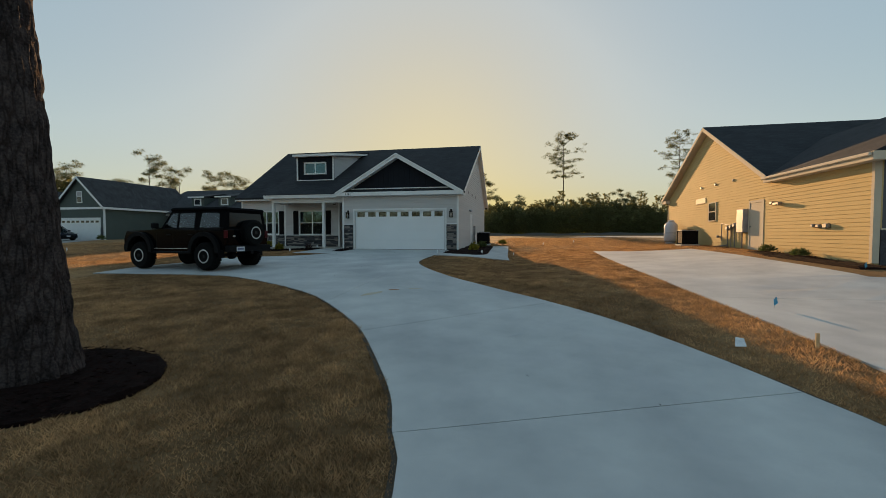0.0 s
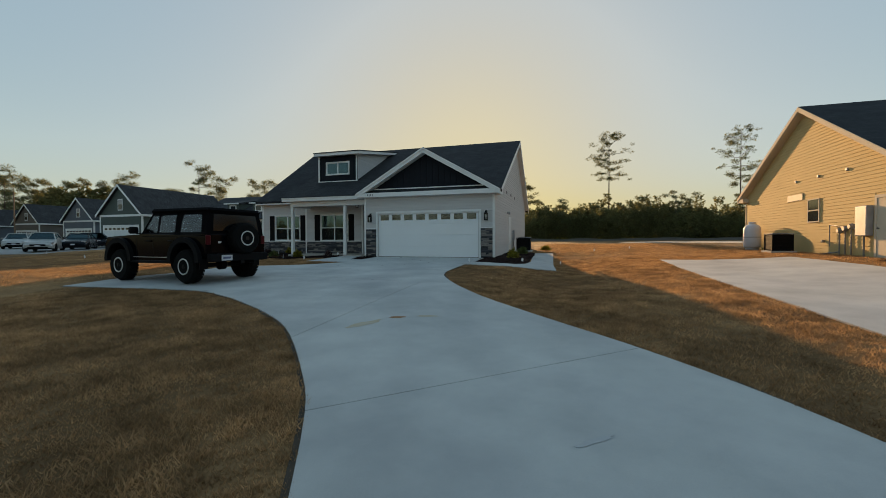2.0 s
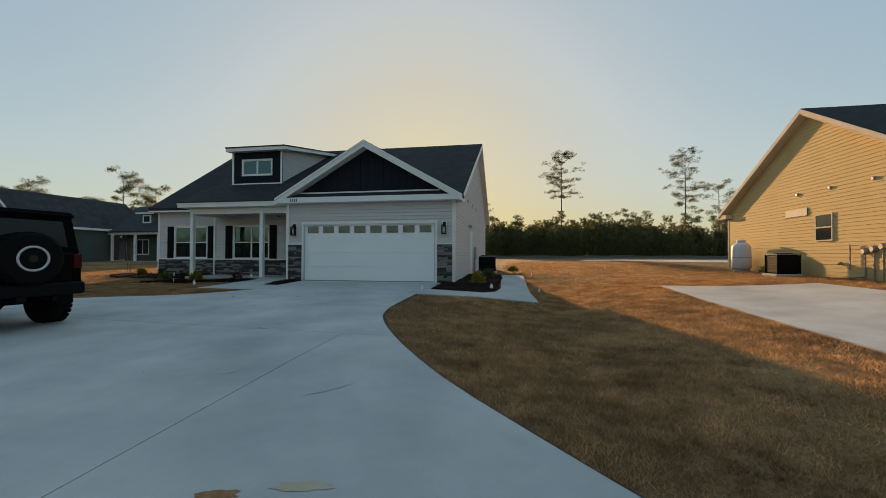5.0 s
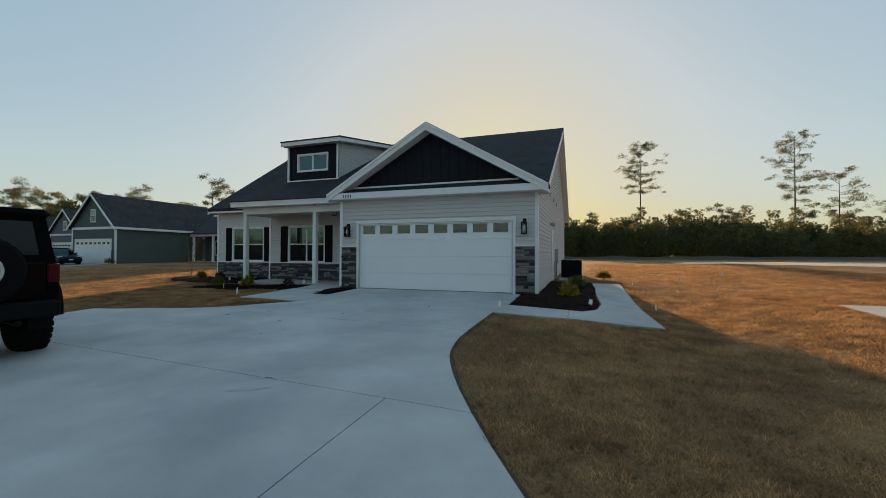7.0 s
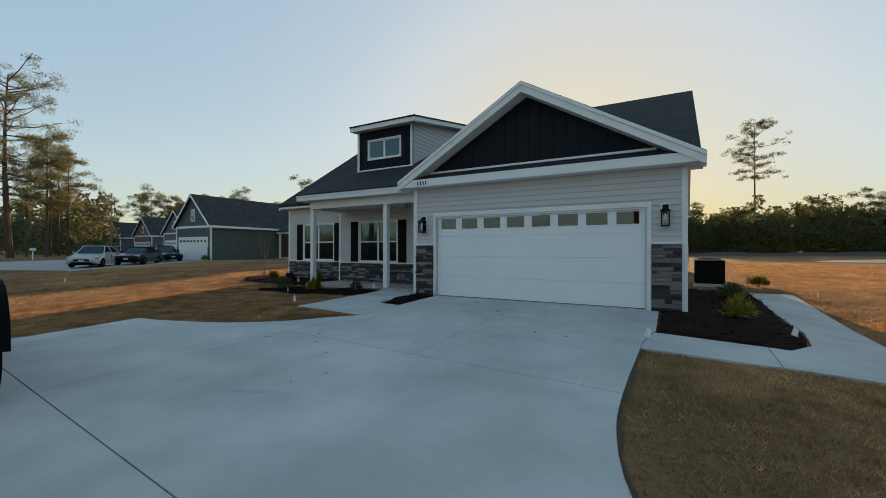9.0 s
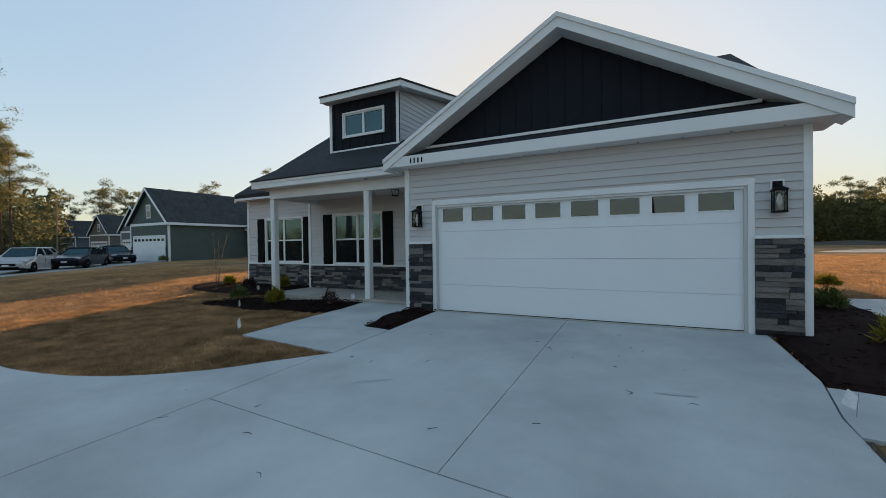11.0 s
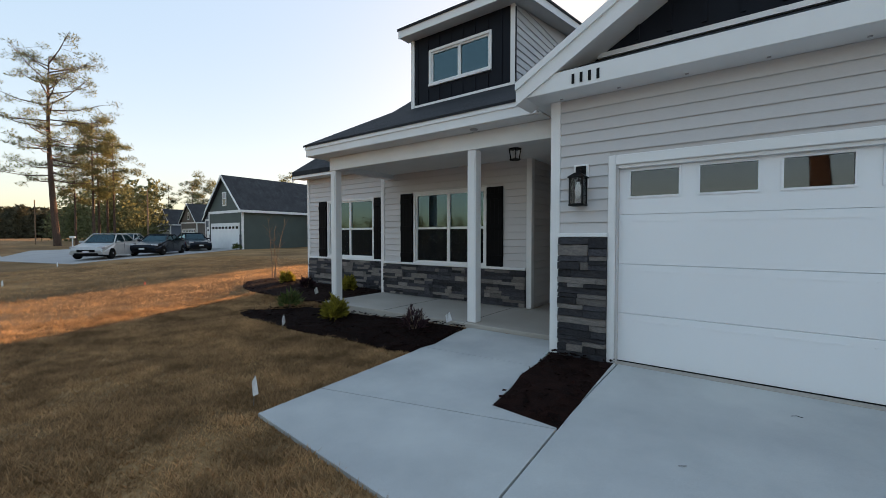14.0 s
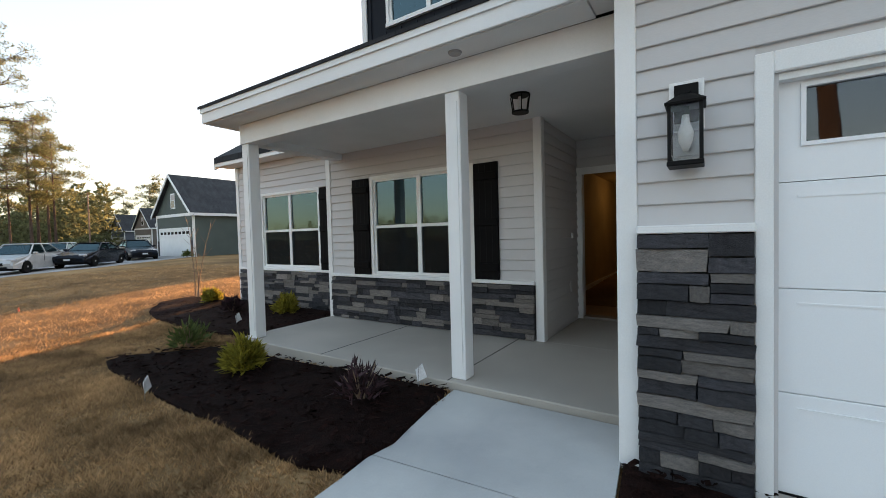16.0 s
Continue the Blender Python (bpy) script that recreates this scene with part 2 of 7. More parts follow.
def lawn_material():
    """Dormant sod: straw with brown patches and faint sod seams."""
    m = material("dormant_lawn", (0.325, 0.205, 0.105), (0.14, 0.086, 0.043), 0.45, 26, 0.95, bump=0.9, depth=0.03, spec=0.1, mix=0.42)
    t, b = tree_of(m)
    co = t.nodes.new("ShaderNodeTexCoord")
    n = t.nodes.new("ShaderNodeTexNoise")
    n.inputs["Scale"].default_value, n.inputs["Detail"].default_value = 0.06, 6
    t.links.new(co.outputs["Object"], n.inputs["Vector"])
    r = t.nodes.new("ShaderNodeValToRGB")
    r.color_ramp.elements[0].position, r.color_ramp.elements[1].position = 0.38, 0.66
    r.color_ramp.elements[0].color, r.color_ramp.elements[1].color = (0.78, 0.76, 0.72, 1), (1.18, 1.14, 1.05, 1)
    t.links.new(n.outputs["Fac"], r.inputs[0])
    src = b.inputs["Base Color"].links[0].from_socket
    mul = t.nodes.new("ShaderNodeMix")
    mul.data_type, mul.blend_type = "RGBA", "MULTIPLY"
    mul.inputs[0].default_value = 1.0
    t.links.new(src, mul.inputs[6])
    t.links.new(r.outputs[0], mul.inputs[7])
    t.links.new(mul.outputs[2], b.inputs["Base Color"])
    return m


M_LAWN = lawn_material()


def patchy(m, scale=0.55, low=0.74, high=1.10, green=1.0):
    """Worn and greener patches a stride or two across."""
    t, b = tree_of(m)
    co = t.nodes.new("ShaderNodeTexCoord")
    n = t.nodes.new("ShaderNodeTexNoise")
    n.inputs["Scale"].default_value, n.inputs["Detail"].default_value, n.inputs["Roughness"].default_value = scale, 7, 0.62
    t.links.new(co.outputs["Object"], n.inputs["Vector"])
    r = t.nodes.new("ShaderNodeValToRGB")
    r.color_ramp.elements[0].position, r.color_ramp.elements[1].position = 0.34, 0.62
    r.color_ramp.elements[0].color, r.color_ramp.elements[1].color = (low * green, low, low * green, 1), (high, high, high * 0.97, 1)
    t.links.new(n.outputs["Fac"], r.inputs[0])
    mul = t.nodes.new("ShaderNodeMix")
    mul.data_type, mul.blend_type = "RGBA", "MULTIPLY"
    mul.inputs[0].default_value = 1.0
    for l in list(b.inputs["Base Color"].links[0].from_socket.links):
        src, dst = l.from_socket, l.to_socket
        t.links.new(mul.outputs[2], dst)
    t.links.new(src, mul.inputs[6])
    t.links.new(r.outputs[0], mul.inputs[7])


patchy(M_LAWN)
patchy(M_BLADE)
patchy(M_CONCRETE, 0.8, 0.86, 1.06, 1.0)


def bark_material():
    """Old pine bark: long grey plates with dark cracks between."""
    m = material("old_pine_bark", (0.092, 0.070, 0.064), (0.024, 0.019, 0.019), 5, 40, 0.95, bump=1.0, depth=0.02, spec=0.15)
    t, b = tree_of(m)
    co = t.nodes.new("ShaderNodeTexCoord")
    mp = t.nodes.new("ShaderNodeMapping")
    mp.inputs["Scale"].default_value = (13, 13, 2.6)
    t.links.new(co.outputs["Object"], mp.inputs[0])
    vo = t.nodes.new("ShaderNodeTexVoronoi")
    vo.feature = "DISTANCE_TO_EDGE"
    vo.inputs["Scale"].default_value = 1.0
    t.links.new(mp.outputs[0], vo.inputs["Vector"])
    r = t.nodes.new("ShaderNodeValToRGB")
    r.color_ramp.elements[0].position, r.color_ramp.elements[1].position = 0.02, 0.16
    r.color_ramp.elements[0].color, r.color_ramp.elements[1].color = (0.5, 0.46, 0.45, 1), (1, 1, 1, 1)
    t.links.new(vo.outputs["Distance"], r.inputs[0])
    src = b.inputs["Base Color"].links[0].from_socket
    mul = t.nodes.new("ShaderNodeMix")
    mul.data_type, mul.blend_type = "RGBA", "MULTIPLY"
    mul.inputs[0].default_value = 1.0
    t.links.new(src, mul.inputs[6])
    t.links.new(r.outputs[0], mul.inputs[7])
    t.links.new(mul.outputs[2], b.inputs["Base Color"])
    return m


M_BARKNEAR = bark_material()


# ---- building helpers ----
def part(name, bm, mat, parent=None, label="", smooth=False):
    """Links a bmesh as one mesh object, under a thing or a part."""
    me = bpy.data.meshes.new(name)
    bmesh.ops.recalc_face_normals(bm, faces=bm.faces)
    bm.to_mesh(me)
    bm.free()
    me.materials.append(mat)
    if smooth:
        me.shade_smooth()
    ob = new(name, me)
    if parent is not None:
        ob.parent = parent
        ob.matrix_parent_inverse = Matrix.LocRotScale(parent.location, parent.rotation_euler, None).inverted() if parent.parent is None else Matrix.Identity(4)
    if label:
        ob["label"] = label
    return ob


def thing(name, label, category, group="", at=(0, 0, 0), rz=0.0):
    ob = new(name)
    ob.location = at
    ob.rotation_euler = (0, 0, radians(rz))
    ob.empty_display_size = 0.2
    return tagged(ob, label, category, group)


def box(bm, x0, x1, y0, y1, z0, z1, bevel=0.0, m=None):
    r = bmesh.ops.create_cube(bm, size=1.0)
    vs = r["verts"]
    bmesh.ops.scale(bm, vec=(x1 - x0, y1 - y0, z1 - z0), verts=vs)
    bmesh.ops.translate(bm, vec=((x0 + x1) / 2, (y0 + y1) / 2, (z0 + z1) / 2), verts=vs)
    if bevel:
        es = list({e for v in vs for e in v.link_edges})
        vs = list({v for f in bmesh.ops.bevel(bm, geom=es, offset=bevel, segments=1, affect="EDGES")["faces"] for v in f.verts} | {v for v in vs if v.is_valid})
    if m is not None:
        bmesh.ops.transform(bm, matrix=m, verts=vs)
    return vs


def boxes(*rows, bevel=0.0):
    bm = bmesh.new()
    for r in rows:
        box(bm, *r, bevel=bevel)
    return bm


def prism(bm, pts, way):
    """A polygon of 3D points pushed along way."""
    way = Vector(way)
    a = [bm.verts.new(p) for p in pts]
    b = [bm.verts.new(Vector(p) + way) for p in pts]
    bm.faces.new(a)
    bm.faces.new(list(reversed(b)))
    n = len(a)
    for i in range(n):
        bm.faces.new((a[i], b[i], b[(i + 1) % n], a[(i + 1) % n]))
    return a + b


def tube(bm, p0, p1, r0, r1=None, n=10):
    p0, p1 = Vector(p0), Vector(p1)
    d = p1 - p0
    rot = d.to_track_quat("Z", "Y").to_matrix().to_4x4()
    r = bmesh.ops.create_cone(bm, cap_ends=True, segments=n, radius1=r0, radius2=r0 if r1 is None else r1, depth=d.length, matrix=Matrix.Translation((p0 + p1) / 2) @ rot)
    return r["verts"]


def lathe(bm, rows, n=24, m=None):
    """Turns (radius, height) rows round z."""
    rings = []
    for r, z in rows:
        rings.append([bm.verts.new((r * math.cos(2 * math.pi * i / n), r * math.sin(2 * math.pi * i / n), z)) for i in range(n)])
    for a, b in zip(rings, rings[1:]):
        for i in range(n):
            bm.faces.new((a[i], a[(i + 1) % n], b[(i + 1) % n], b[i]))
    bm.faces.new(list(reversed(rings[0])))
    bm.faces.new(rings[-1])
    vs = [v for r in rings for v in r]
    if m is not None:
        bmesh.ops.transform(bm, matrix=m, verts=vs)
    return vs


def raw(name, verts, faces, mat, parent=None, kind="", label=""):
    """One mesh object from arrays."""
    me = bpy.data.meshes.new(name)
    verts, faces = np.asarray(verts, np.float32), np.asarray(faces, np.int32)
    k = faces.shape[1]
    me.vertices.add(len(verts))
    me.vertices.foreach_set("co", verts.ravel())
    me.loops.add(faces.size)
    me.loops.foreach_set("vertex_index", faces.ravel())
    me.polygons.add(len(faces))
    me.polygons.foreach_set("loop_start", np.arange(0, faces.size, k, dtype=np.int32))
    me.update(calc_edges=True)
    me.materials.append(mat)
    ob = new(name, me)
    if parent is not None:
        ob.parent = parent
        ob.matrix_parent_inverse = Matrix.LocRotScale(parent.location, parent.rotation_euler, None).inverted()
    return tagged(ob, label, "", "", kind)


def smooth01(a, b, v):
    t = np.clip((v - a) / (b - a), 0, 1)
    return t * t * (3 - 2 * t)


def ground_z(x, y):
    """The lie of the land: it climbs towards the houses, with a shallow swale between them."""
    base = np.interp(y, [-60, 3.5, 12, 20.7, 34, 60, 400], [-0.1, 0.0, 0.425, 0.72, 1.0, 1.25, 1.4])
    swale = 0.28 * np.exp(-((x + 0.3) / 1.9) ** 2) * smooth01(10.5, 17, y) * (1 - smooth01(21, 27, y))
    left = 0.10 * smooth01(-11.5, -14.5, x) * smooth01(12, 15, y) * (1 - smooth01(20.5, 24, y))
    rise = 0.22 * smooth01(4.5, 8.5, x) * smooth01(8, 13, y) * (1 - 0.6 * smooth01(20, 30, y))
    return base - swale - left + rise - 0.03


def gz(x, y):
    return float(ground_z(np.float64(x), np.float64(y)))


def inside(px, py, poly):
    """Which points lie inside a polygon."""
    res = np.zeros(len(px), bool)
    n = len(poly)
    for i in range(n):
        x0, y0 = poly[i]
        x1, y1 = poly[(i + 1) % n]
        if y0 == y1:
            continue
        c = ((y0 > py) != (y1 > py)) & (px < (x1 - x0) * (py - y0) / (y1 - y0) + x0)
        res ^= c
    return res


def rounded(pts, steps=4):
    """A polyline smoothed through its points."""
    out = []
    n = len(pts)
    for i in range(n - 1):
        p0, p1, p2, p3 = (Vector(pts[max(i - 1, 0)]), Vector(pts[i]), Vector(pts[i + 1]), Vector(pts[min(i + 2, n - 1)]))
        for k in range(steps):
            t = k / steps
            out.append(tuple(0.5 * ((2 * p1) + (p2 - p0) * t + (2 * p0 - 5 * p1 + 4 * p2 - p3) * t * t + (3 * p1 - p0 - 3 * p2 + p3) * t ** 3)))
    out.append(tuple(pts[-1]))
    return out


def clip_half(poly, p, n):
    """The piece of a polygon on the side of a line to which n points."""
    out = []
    for i in range(len(poly)):
        a, b = poly[i], poly[(i + 1) % len(poly)]
        da = (a[0] - p[0]) * n[0] + (a[1] - p[1]) * n[1]
        db = (b[0] - p[0]) * n[0] + (b[1] - p[1]) * n[1]
        if da >= 0:
            out.append(a)
        if (da >= 0) != (db >= 0):
            t = da / (da - db)
            out.append((a[0] + (b[0] - a[0]) * t, a[1] + (b[1] - a[1]) * t))
    return out


def split(polys, a, b, gap=0.012, only=None):
    """Splits polygons by the line a-b, leaving a joint of that width."""
    dx, dy = b[0] - a[0], b[1] - a[1]
    L = math.hypot(dx, dy)
    n = (-dy / L, dx / L)
    out = []
    for k, q in enumerate(polys):
        if only is not None and k not in only:
            out.append(q)
            continue
        for s in (1, -1):
            c = clip_half(q, (a[0] + n[0] * s * gap / 2, a[1] + n[1] * s * gap / 2), (n[0] * s, n[1] * s))
            if len(c) > 2:
                out.append(c)
    return out


def sheet(bm, poly, lift, thick, step=1.0, wave=0.0):
    """A slab over the lie of the land with the plan poly."""
    vs = [bm.verts.new((x, y, 0)) for x, y in poly]
    f = bm.faces.new(vs)
    bmesh.ops.triangulate(bm, faces=[f])
    xs, ys = [p[0] for p in poly], [p[1] for p in poly]
    for axis, lo, hi in ((0, min(xs), max(xs)), (1, min(ys), max(ys))):
        k = math.floor(lo / step) + 1
        while k * step < hi:
            co, no = [0, 0, 0], [0, 0, 0]
            co[axis], no[axis] = k * step, 1
            bmesh.ops.bisect_plane(bm, geom=bm.verts[:] + bm.edges[:] + bm.faces[:], plane_co=co, plane_no=no)
            k += 1
    for v in bm.verts:
        v.co.z = gz(v.co.x, v.co.y) + lift
        if wave and not v.is_boundary:
            v.co.z += wave * (0.6 + noise.noise((v.co.x * 1.3, v.co.y * 1.3, 3.1)))
    if thick:
        edges = [e for e in bm.edges if e.is_boundary]
        r = bmesh.ops.extrude_edge_only(bm, edges=edges)
        for v in r["geom"]:
            if isinstance(v, bmesh.types.BMVert):
                v.co.z -= thick
    return bm


# ---- ground, drive and walks ----
xs = np.concatenate([np.linspace(-900, -90, 14), np.linspace(-80, -24, 29), np.arange(-22, 14.1, 0.6), np.linspace(16, 70, 28), np.linspace(90, 900, 14)])
ys = np.concatenate([np.linspace(-900, -60, 12), np.linspace(-50, -4, 24), np.arange(-3, 30.1, 0.6), np.linspace(32, 90, 30), np.linspace(110, 900, 14)])
X, Y = np.meshgrid(xs, ys)
Z = ground_z(X, Y)
nx, ny = len(xs), len(ys)
idx = np.arange(nx * ny).reshape(ny, nx)
quads = np.stack([idx[:-1, :-1], idx[:-1, 1:], idx[1:, 1:], idx[1:, :-1]], -1).reshape(-1, 4)
lawn = raw("ground", np.stack([X, Y, Z], -1).reshape(-1, 3), quads, M_LAWN, kind="structure", label="dormant straw-brown lawn rising gently towards the houses")
lawn.data.shade_smooth()

LEFT = rounded([(-0.65, -6.0), (-0.8, 0.5), (-1.05, 2.73), (-1.31, 3.48), (-1.52, 4.07), (-1.96, 4.9), (-2.64, 6.05), (-3.21, 6.8), (-4.3, 8.02), (-5.2, 8.8), (-6.46, 9.61), (-7.95, 10.38), (-9.3, 10.74), (-12.4, 10.63), (-13.4, 10.6)], 3)
RIGHT = rounded([(-4.25, 18.05), (-4.26, 16.3), (-4.2, 15.35), (-3.97, 14.45), (-3.32, 13.1), (-2.3, 11.45), (-0.98, 9.85), (0.1, 8.65), (0.95, 7.55), (1.5, 6.62), (2.0, 5.6), (2.35, 4.72), (2.6, 4.0), (3.1, 1.5), (3.5, -6.0)], 3)
ISLAND = rounded([(-13.8, 16.25), (-12.9, 16.2), (-12.0, 16.27), (-11.5, 16.38), (-10.9, 16.65), (-10.25, 17.13), (-9.8, 17.68), (-9.33, 18.22)], 3)
DRIVE = LEFT + [(-13.4, 12.5), (-13.5, 14.5)] + ISLAND + [(-9.36, 19.55), (-9.40, 21.24), (-9.32, 21.24), (-9.32, 21.60), (-4.46, 21.60), (-4.46, 21.24), (-4.16, 21.24), (-4.12, 19.3), (-4.25, 18.4)] + RIGHT[:-1] + [RIGHT[-1]]
panels = [DRIVE]
panels = split(panels, (-1.28, 3.44), (2.27, 4.81))
panels = split(panels, (-2.65, 6.08), (0.2, 8.45))
tops = [k for k, q in enumerate(panels) if max(p[1] for p in q) > 12]
panels = split(panels, (-10.9, 13.59), (-4.17, 13.15), only=tops)
lows = [k for k, q in enumerate(panels) if 9 < max(p[1] for p in q) < 14.5 and min(p[0] for p in q) < -6]
panels = split(panels, (-4.17, 13.1), (-4.17, 8.0), only=lows)
tops = [k for k, q in enumerate(panels) if max(p[1] for p in q) > 20]
panels = split(panels, (-9.38, 19.45), (-9.46, 14.0), only=tops)
tops = [k for k, q in enumerate(panels) if max(p[1] for p in q) > 20 and max(p[0] for p in q) > -6]
panels = split(panels, (-9.44, 16.58), (-4.2, 16.25), only=tops)
tops = [k for k, q in enumerate(panels) if max(p[1] for p in q) > 20 and max(p[0] for p in q) > -6]
panels = split(panels, (-6.81, 17.0), (-6.875, 21.4), 0.008, only=tops)
drive = thing("driveway", "pale broom-finished concrete driveway with cut joints", "driveway", at=(0, 0, 0))
tagged(drive, kind="structure")
for q in panels:
    bm = sheet(bmesh.new(), q, 0.03, 0.12, 1.2)
    part("slab", bm, M_CONCRETE, drive)
bed = sheet(bmesh.new(), [(x, y) for x, y in clip_half(DRIVE, (0, -5.5), (0, 1))], 0.012, 0, 1.5)
part("joint_filler", bed, M_SOIL, drive)



def edge_strip(line, width=0.07):
    """A thin dark soil strip that paints the shade line where the sod meets the concrete."""
    b_ = bmesh.new()
    pts = [Vector(p) for p in line]
    rows_ = []
    for i, p in enumerate(pts):
        d_ = (pts[min(i + 1, len(pts) - 1)] - pts[max(i - 1, 0)]).normalized()
        n_ = Vector((-d_.y, d_.x))
        w_ = width * (0.7 + 0.6 * noise.noise((p.x * 2, p.y * 2, 0.5)))
        rows_.append([b_.verts.new((*(p + n_ * o), gz(*(p + n_ * o)) + 0.016)) for o in (-w_, w_)])
    for u, v in zip(rows_, rows_[1:]):
        b_.faces.new((u[0], u[1], v[1], v[0]))
    return part("sod_shade_strip", b_, M_SOIL, drive)


for line in (LEFT, RIGHT, ISLAND):
    edge_strip(line)

WALK = [(-9.345, 18.232), (-11.44, 18.43), (-11.44, 20.3), (-11.53, 21.68), (-10.12, 21.68), (-10.10, 21.2), (-9.95, 19.615), (-9.374, 19.55)]
walkway = thing("walkway", "pale concrete walk leading to the porch", "path")
tagged(walkway, kind="structure")
for q in split([WALK], (-11.6, 20.55), (-9.0, 20.75), 0.010):
    for r in split([q], (-11.6, 19.0), (-9.0, 19.62), 0.010) if max(p[1] for p in q) < 21 else [q]:
        part("slab", sheet(bmesh.new(), r, 0.032, 0.12, 1.0), M_CONCRETE, walkway)
SIDE = [(-4.235, 18.39), (-4.245, 18.06), (-3.0, 18.03), (-1.9, 18.25), (-0.95, 18.6), (-1.12, 20.6), (-1.28, 25.7), (-2.2, 25.5), (-2.12, 22.2), (-2.05, 20.65), (-2.17, 19.65), (-2.5, 19.09), (-3.0, 19.04), (-4.13, 19.13)]
sidewalk = thing("side_walkway", "narrow concrete walk along the side of the house", "path")
tagged(sidewalk, kind="structure")
for q in split([SIDE], (-2.75, 17.0), (-2.75, 21.0), 0.010):
    part("slab", sheet(bmesh.new(), q, 0.033, 0.12, 1.0), M_CONCRETE, sidewalk)

YDRIVE = rounded([(3.6, -6), (3.52, 5.4), (3.4, 8.0), (3.28, 9.7), (3.17, 11.15), (3.02, 14.5), (2.93, 18.0), (3.0, 21.4)], 2) + [(5.9, 21.2), (7.2, 21.0), (7.5, 17.5), (7.6, 11.7), (9.2, 11.2), (14.5, 11.0), (14.5, 4.0), (9.0, -6)]
yd = thing("neighbour_driveway", "wide pale concrete driveway of the tan house", "driveway")
tagged(yd, kind="structure")
for q in split([YDRIVE], (2, 9.5), (16, 9.5), 0.012):
    part("slab", sheet(bmesh.new(), q, 0.028, 0.12, 1.5), M_CONCRETE, yd)


def chips(name, poly, count, mat, parent, seed, size=(0.012, 0.045)):
    """Loose bark pieces lying over a bed."""
    rnd = np.random.default_rng(seed)
    x0, x1 = min(p[0] for p in poly), max(p[0] for p in poly)
    y0, y1 = min(p[1] for p in poly), max(p[1] for p in poly)
    px, py = rnd.uniform(x0, x1, count * 3), rnd.uniform(y0, y1, count * 3)
    ok = inside(px, py, poly)
    px, py = px[ok][:count], py[ok][:count]
    n = len(px)
    a, s = rnd.uniform(0, 6.28, n), rnd.uniform(*size, n)
    pz = ground_z(px, py) + 0.062 + 0.02 * rnd.random(n)
    ax, ay = np.cos(a) * s, np.sin(a) * s
    bx, by = -np.sin(a) * s * 0.3, np.cos(a) * s * 0.3
    t = rnd.uniform(-0.012, 0.012, (4, n))
    quad = np.stack([np.stack([px - ax - bx, py - ay - by, pz + t[0]], -1), np.stack([px + ax - bx, py + ay - by, pz + t[1]], -1),
                     np.stack([px + ax + bx, py + ay + by, pz + t[2]], -1), np.stack([px - ax + bx, py - ay + by, pz + t[3]], -1)], 1)
    return raw(name, quad.reshape(-1, 3), np.arange(4 * n).reshape(-1, 4), mat, parent, "stuff")


def mulch_bed(poly, count, label, seed):
    ob = part("mulch_bed", sheet(bmesh.new(), poly, 0.03, 0.10, 0.25, 0.045), M_MULCH)
    tagged(ob, label, "mulch bed", kind="structure")
    chips("bark_chips", poly, count, M_MULCH, ob, seed)
    return ob


STRIP = [(-9.945, 19.61), (-9.365, 19.545), (-9.398, 21.235), (-10.085, 21.235)]
PORCHBED = rounded([(-11.57, 21.64), (-11.48, 20.36), (-12.8, 20.36), (-14.4, 20.45), (-16.05, 20.62), (-15.55, 21.3), (-14.98, 21.65)], 3) + [(-13, 21.66)]
WINGBED = rounded([(-14.98, 22.0), (-16.0, 21.98), (-17.6, 21.98), (-19.2, 22.3), (-20.0, 23.0), (-19.6, 23.8), (-18.3, 23.70)], 3) + [(-14.98, 23.70)]
SIDEBED = rounded([(-4.10, 19.16), (-3.0, 19.08), (-2.54, 19.14), (-2.22, 19.68), (-2.10, 20.66), (-2.17, 22.2), (-2.25, 25.6), (-3.66, 25.6)], 2) + [(-3.67, 21.1), (-4.1, 21.0)]
TREERING = [(-5.38 + 1.36 * math.cos(a * 0.35), 3.68 + 1.08 * math.sin(a * 0.35)) for a in range(18)]
YBED = [(8.25, 12.9), (9.22, 12.9), (9.22, 18.9), (8.55, 19.0), (8.1, 17.0)]
BEDS = [STRIP, PORCHBED, WINGBED, SIDEBED, TREERING, YBED]
mulch_bed(STRIP, 260, "small dark mulch strip beside the garage door", 1)
mulch_bed(PORCHBED, 1500, "dark mulch bed in front of the porch", 2)
mulch_bed(WINGBED, 900, "dark mulch bed under the wing window", 3)
mulch_bed(SIDEBED, 900, "dark mulch bed along the side wall", 4)
mulch_bed(TREERING, 1200, "dark mulch ring round a pine trunk", 5)
mulch_bed(YBED, 300, "dark mulch bed along the tan house", 6)

# ---- the grey house ----
GZ, PZ, GY = 0.735, 0.80, 21.26
HX0, HX1 = -10.06, -3.70
RIDGE_Y, RIDGE_Z = 29.4, 7.80
REAR_Y = 35.2
house = thing("house", "new single-storey grey-sided house with stone base and dark roof", "house", at=(-10.0, 28.0, 0.7))


def front_plane(y):
    return 3.85 + 0.5 * (y - 21.5)


def wing_plane(y):
    return 3.88 + (RIDGE_Z - 3.88) / (RIDGE_Y - 23.4) * (y - 23.4)


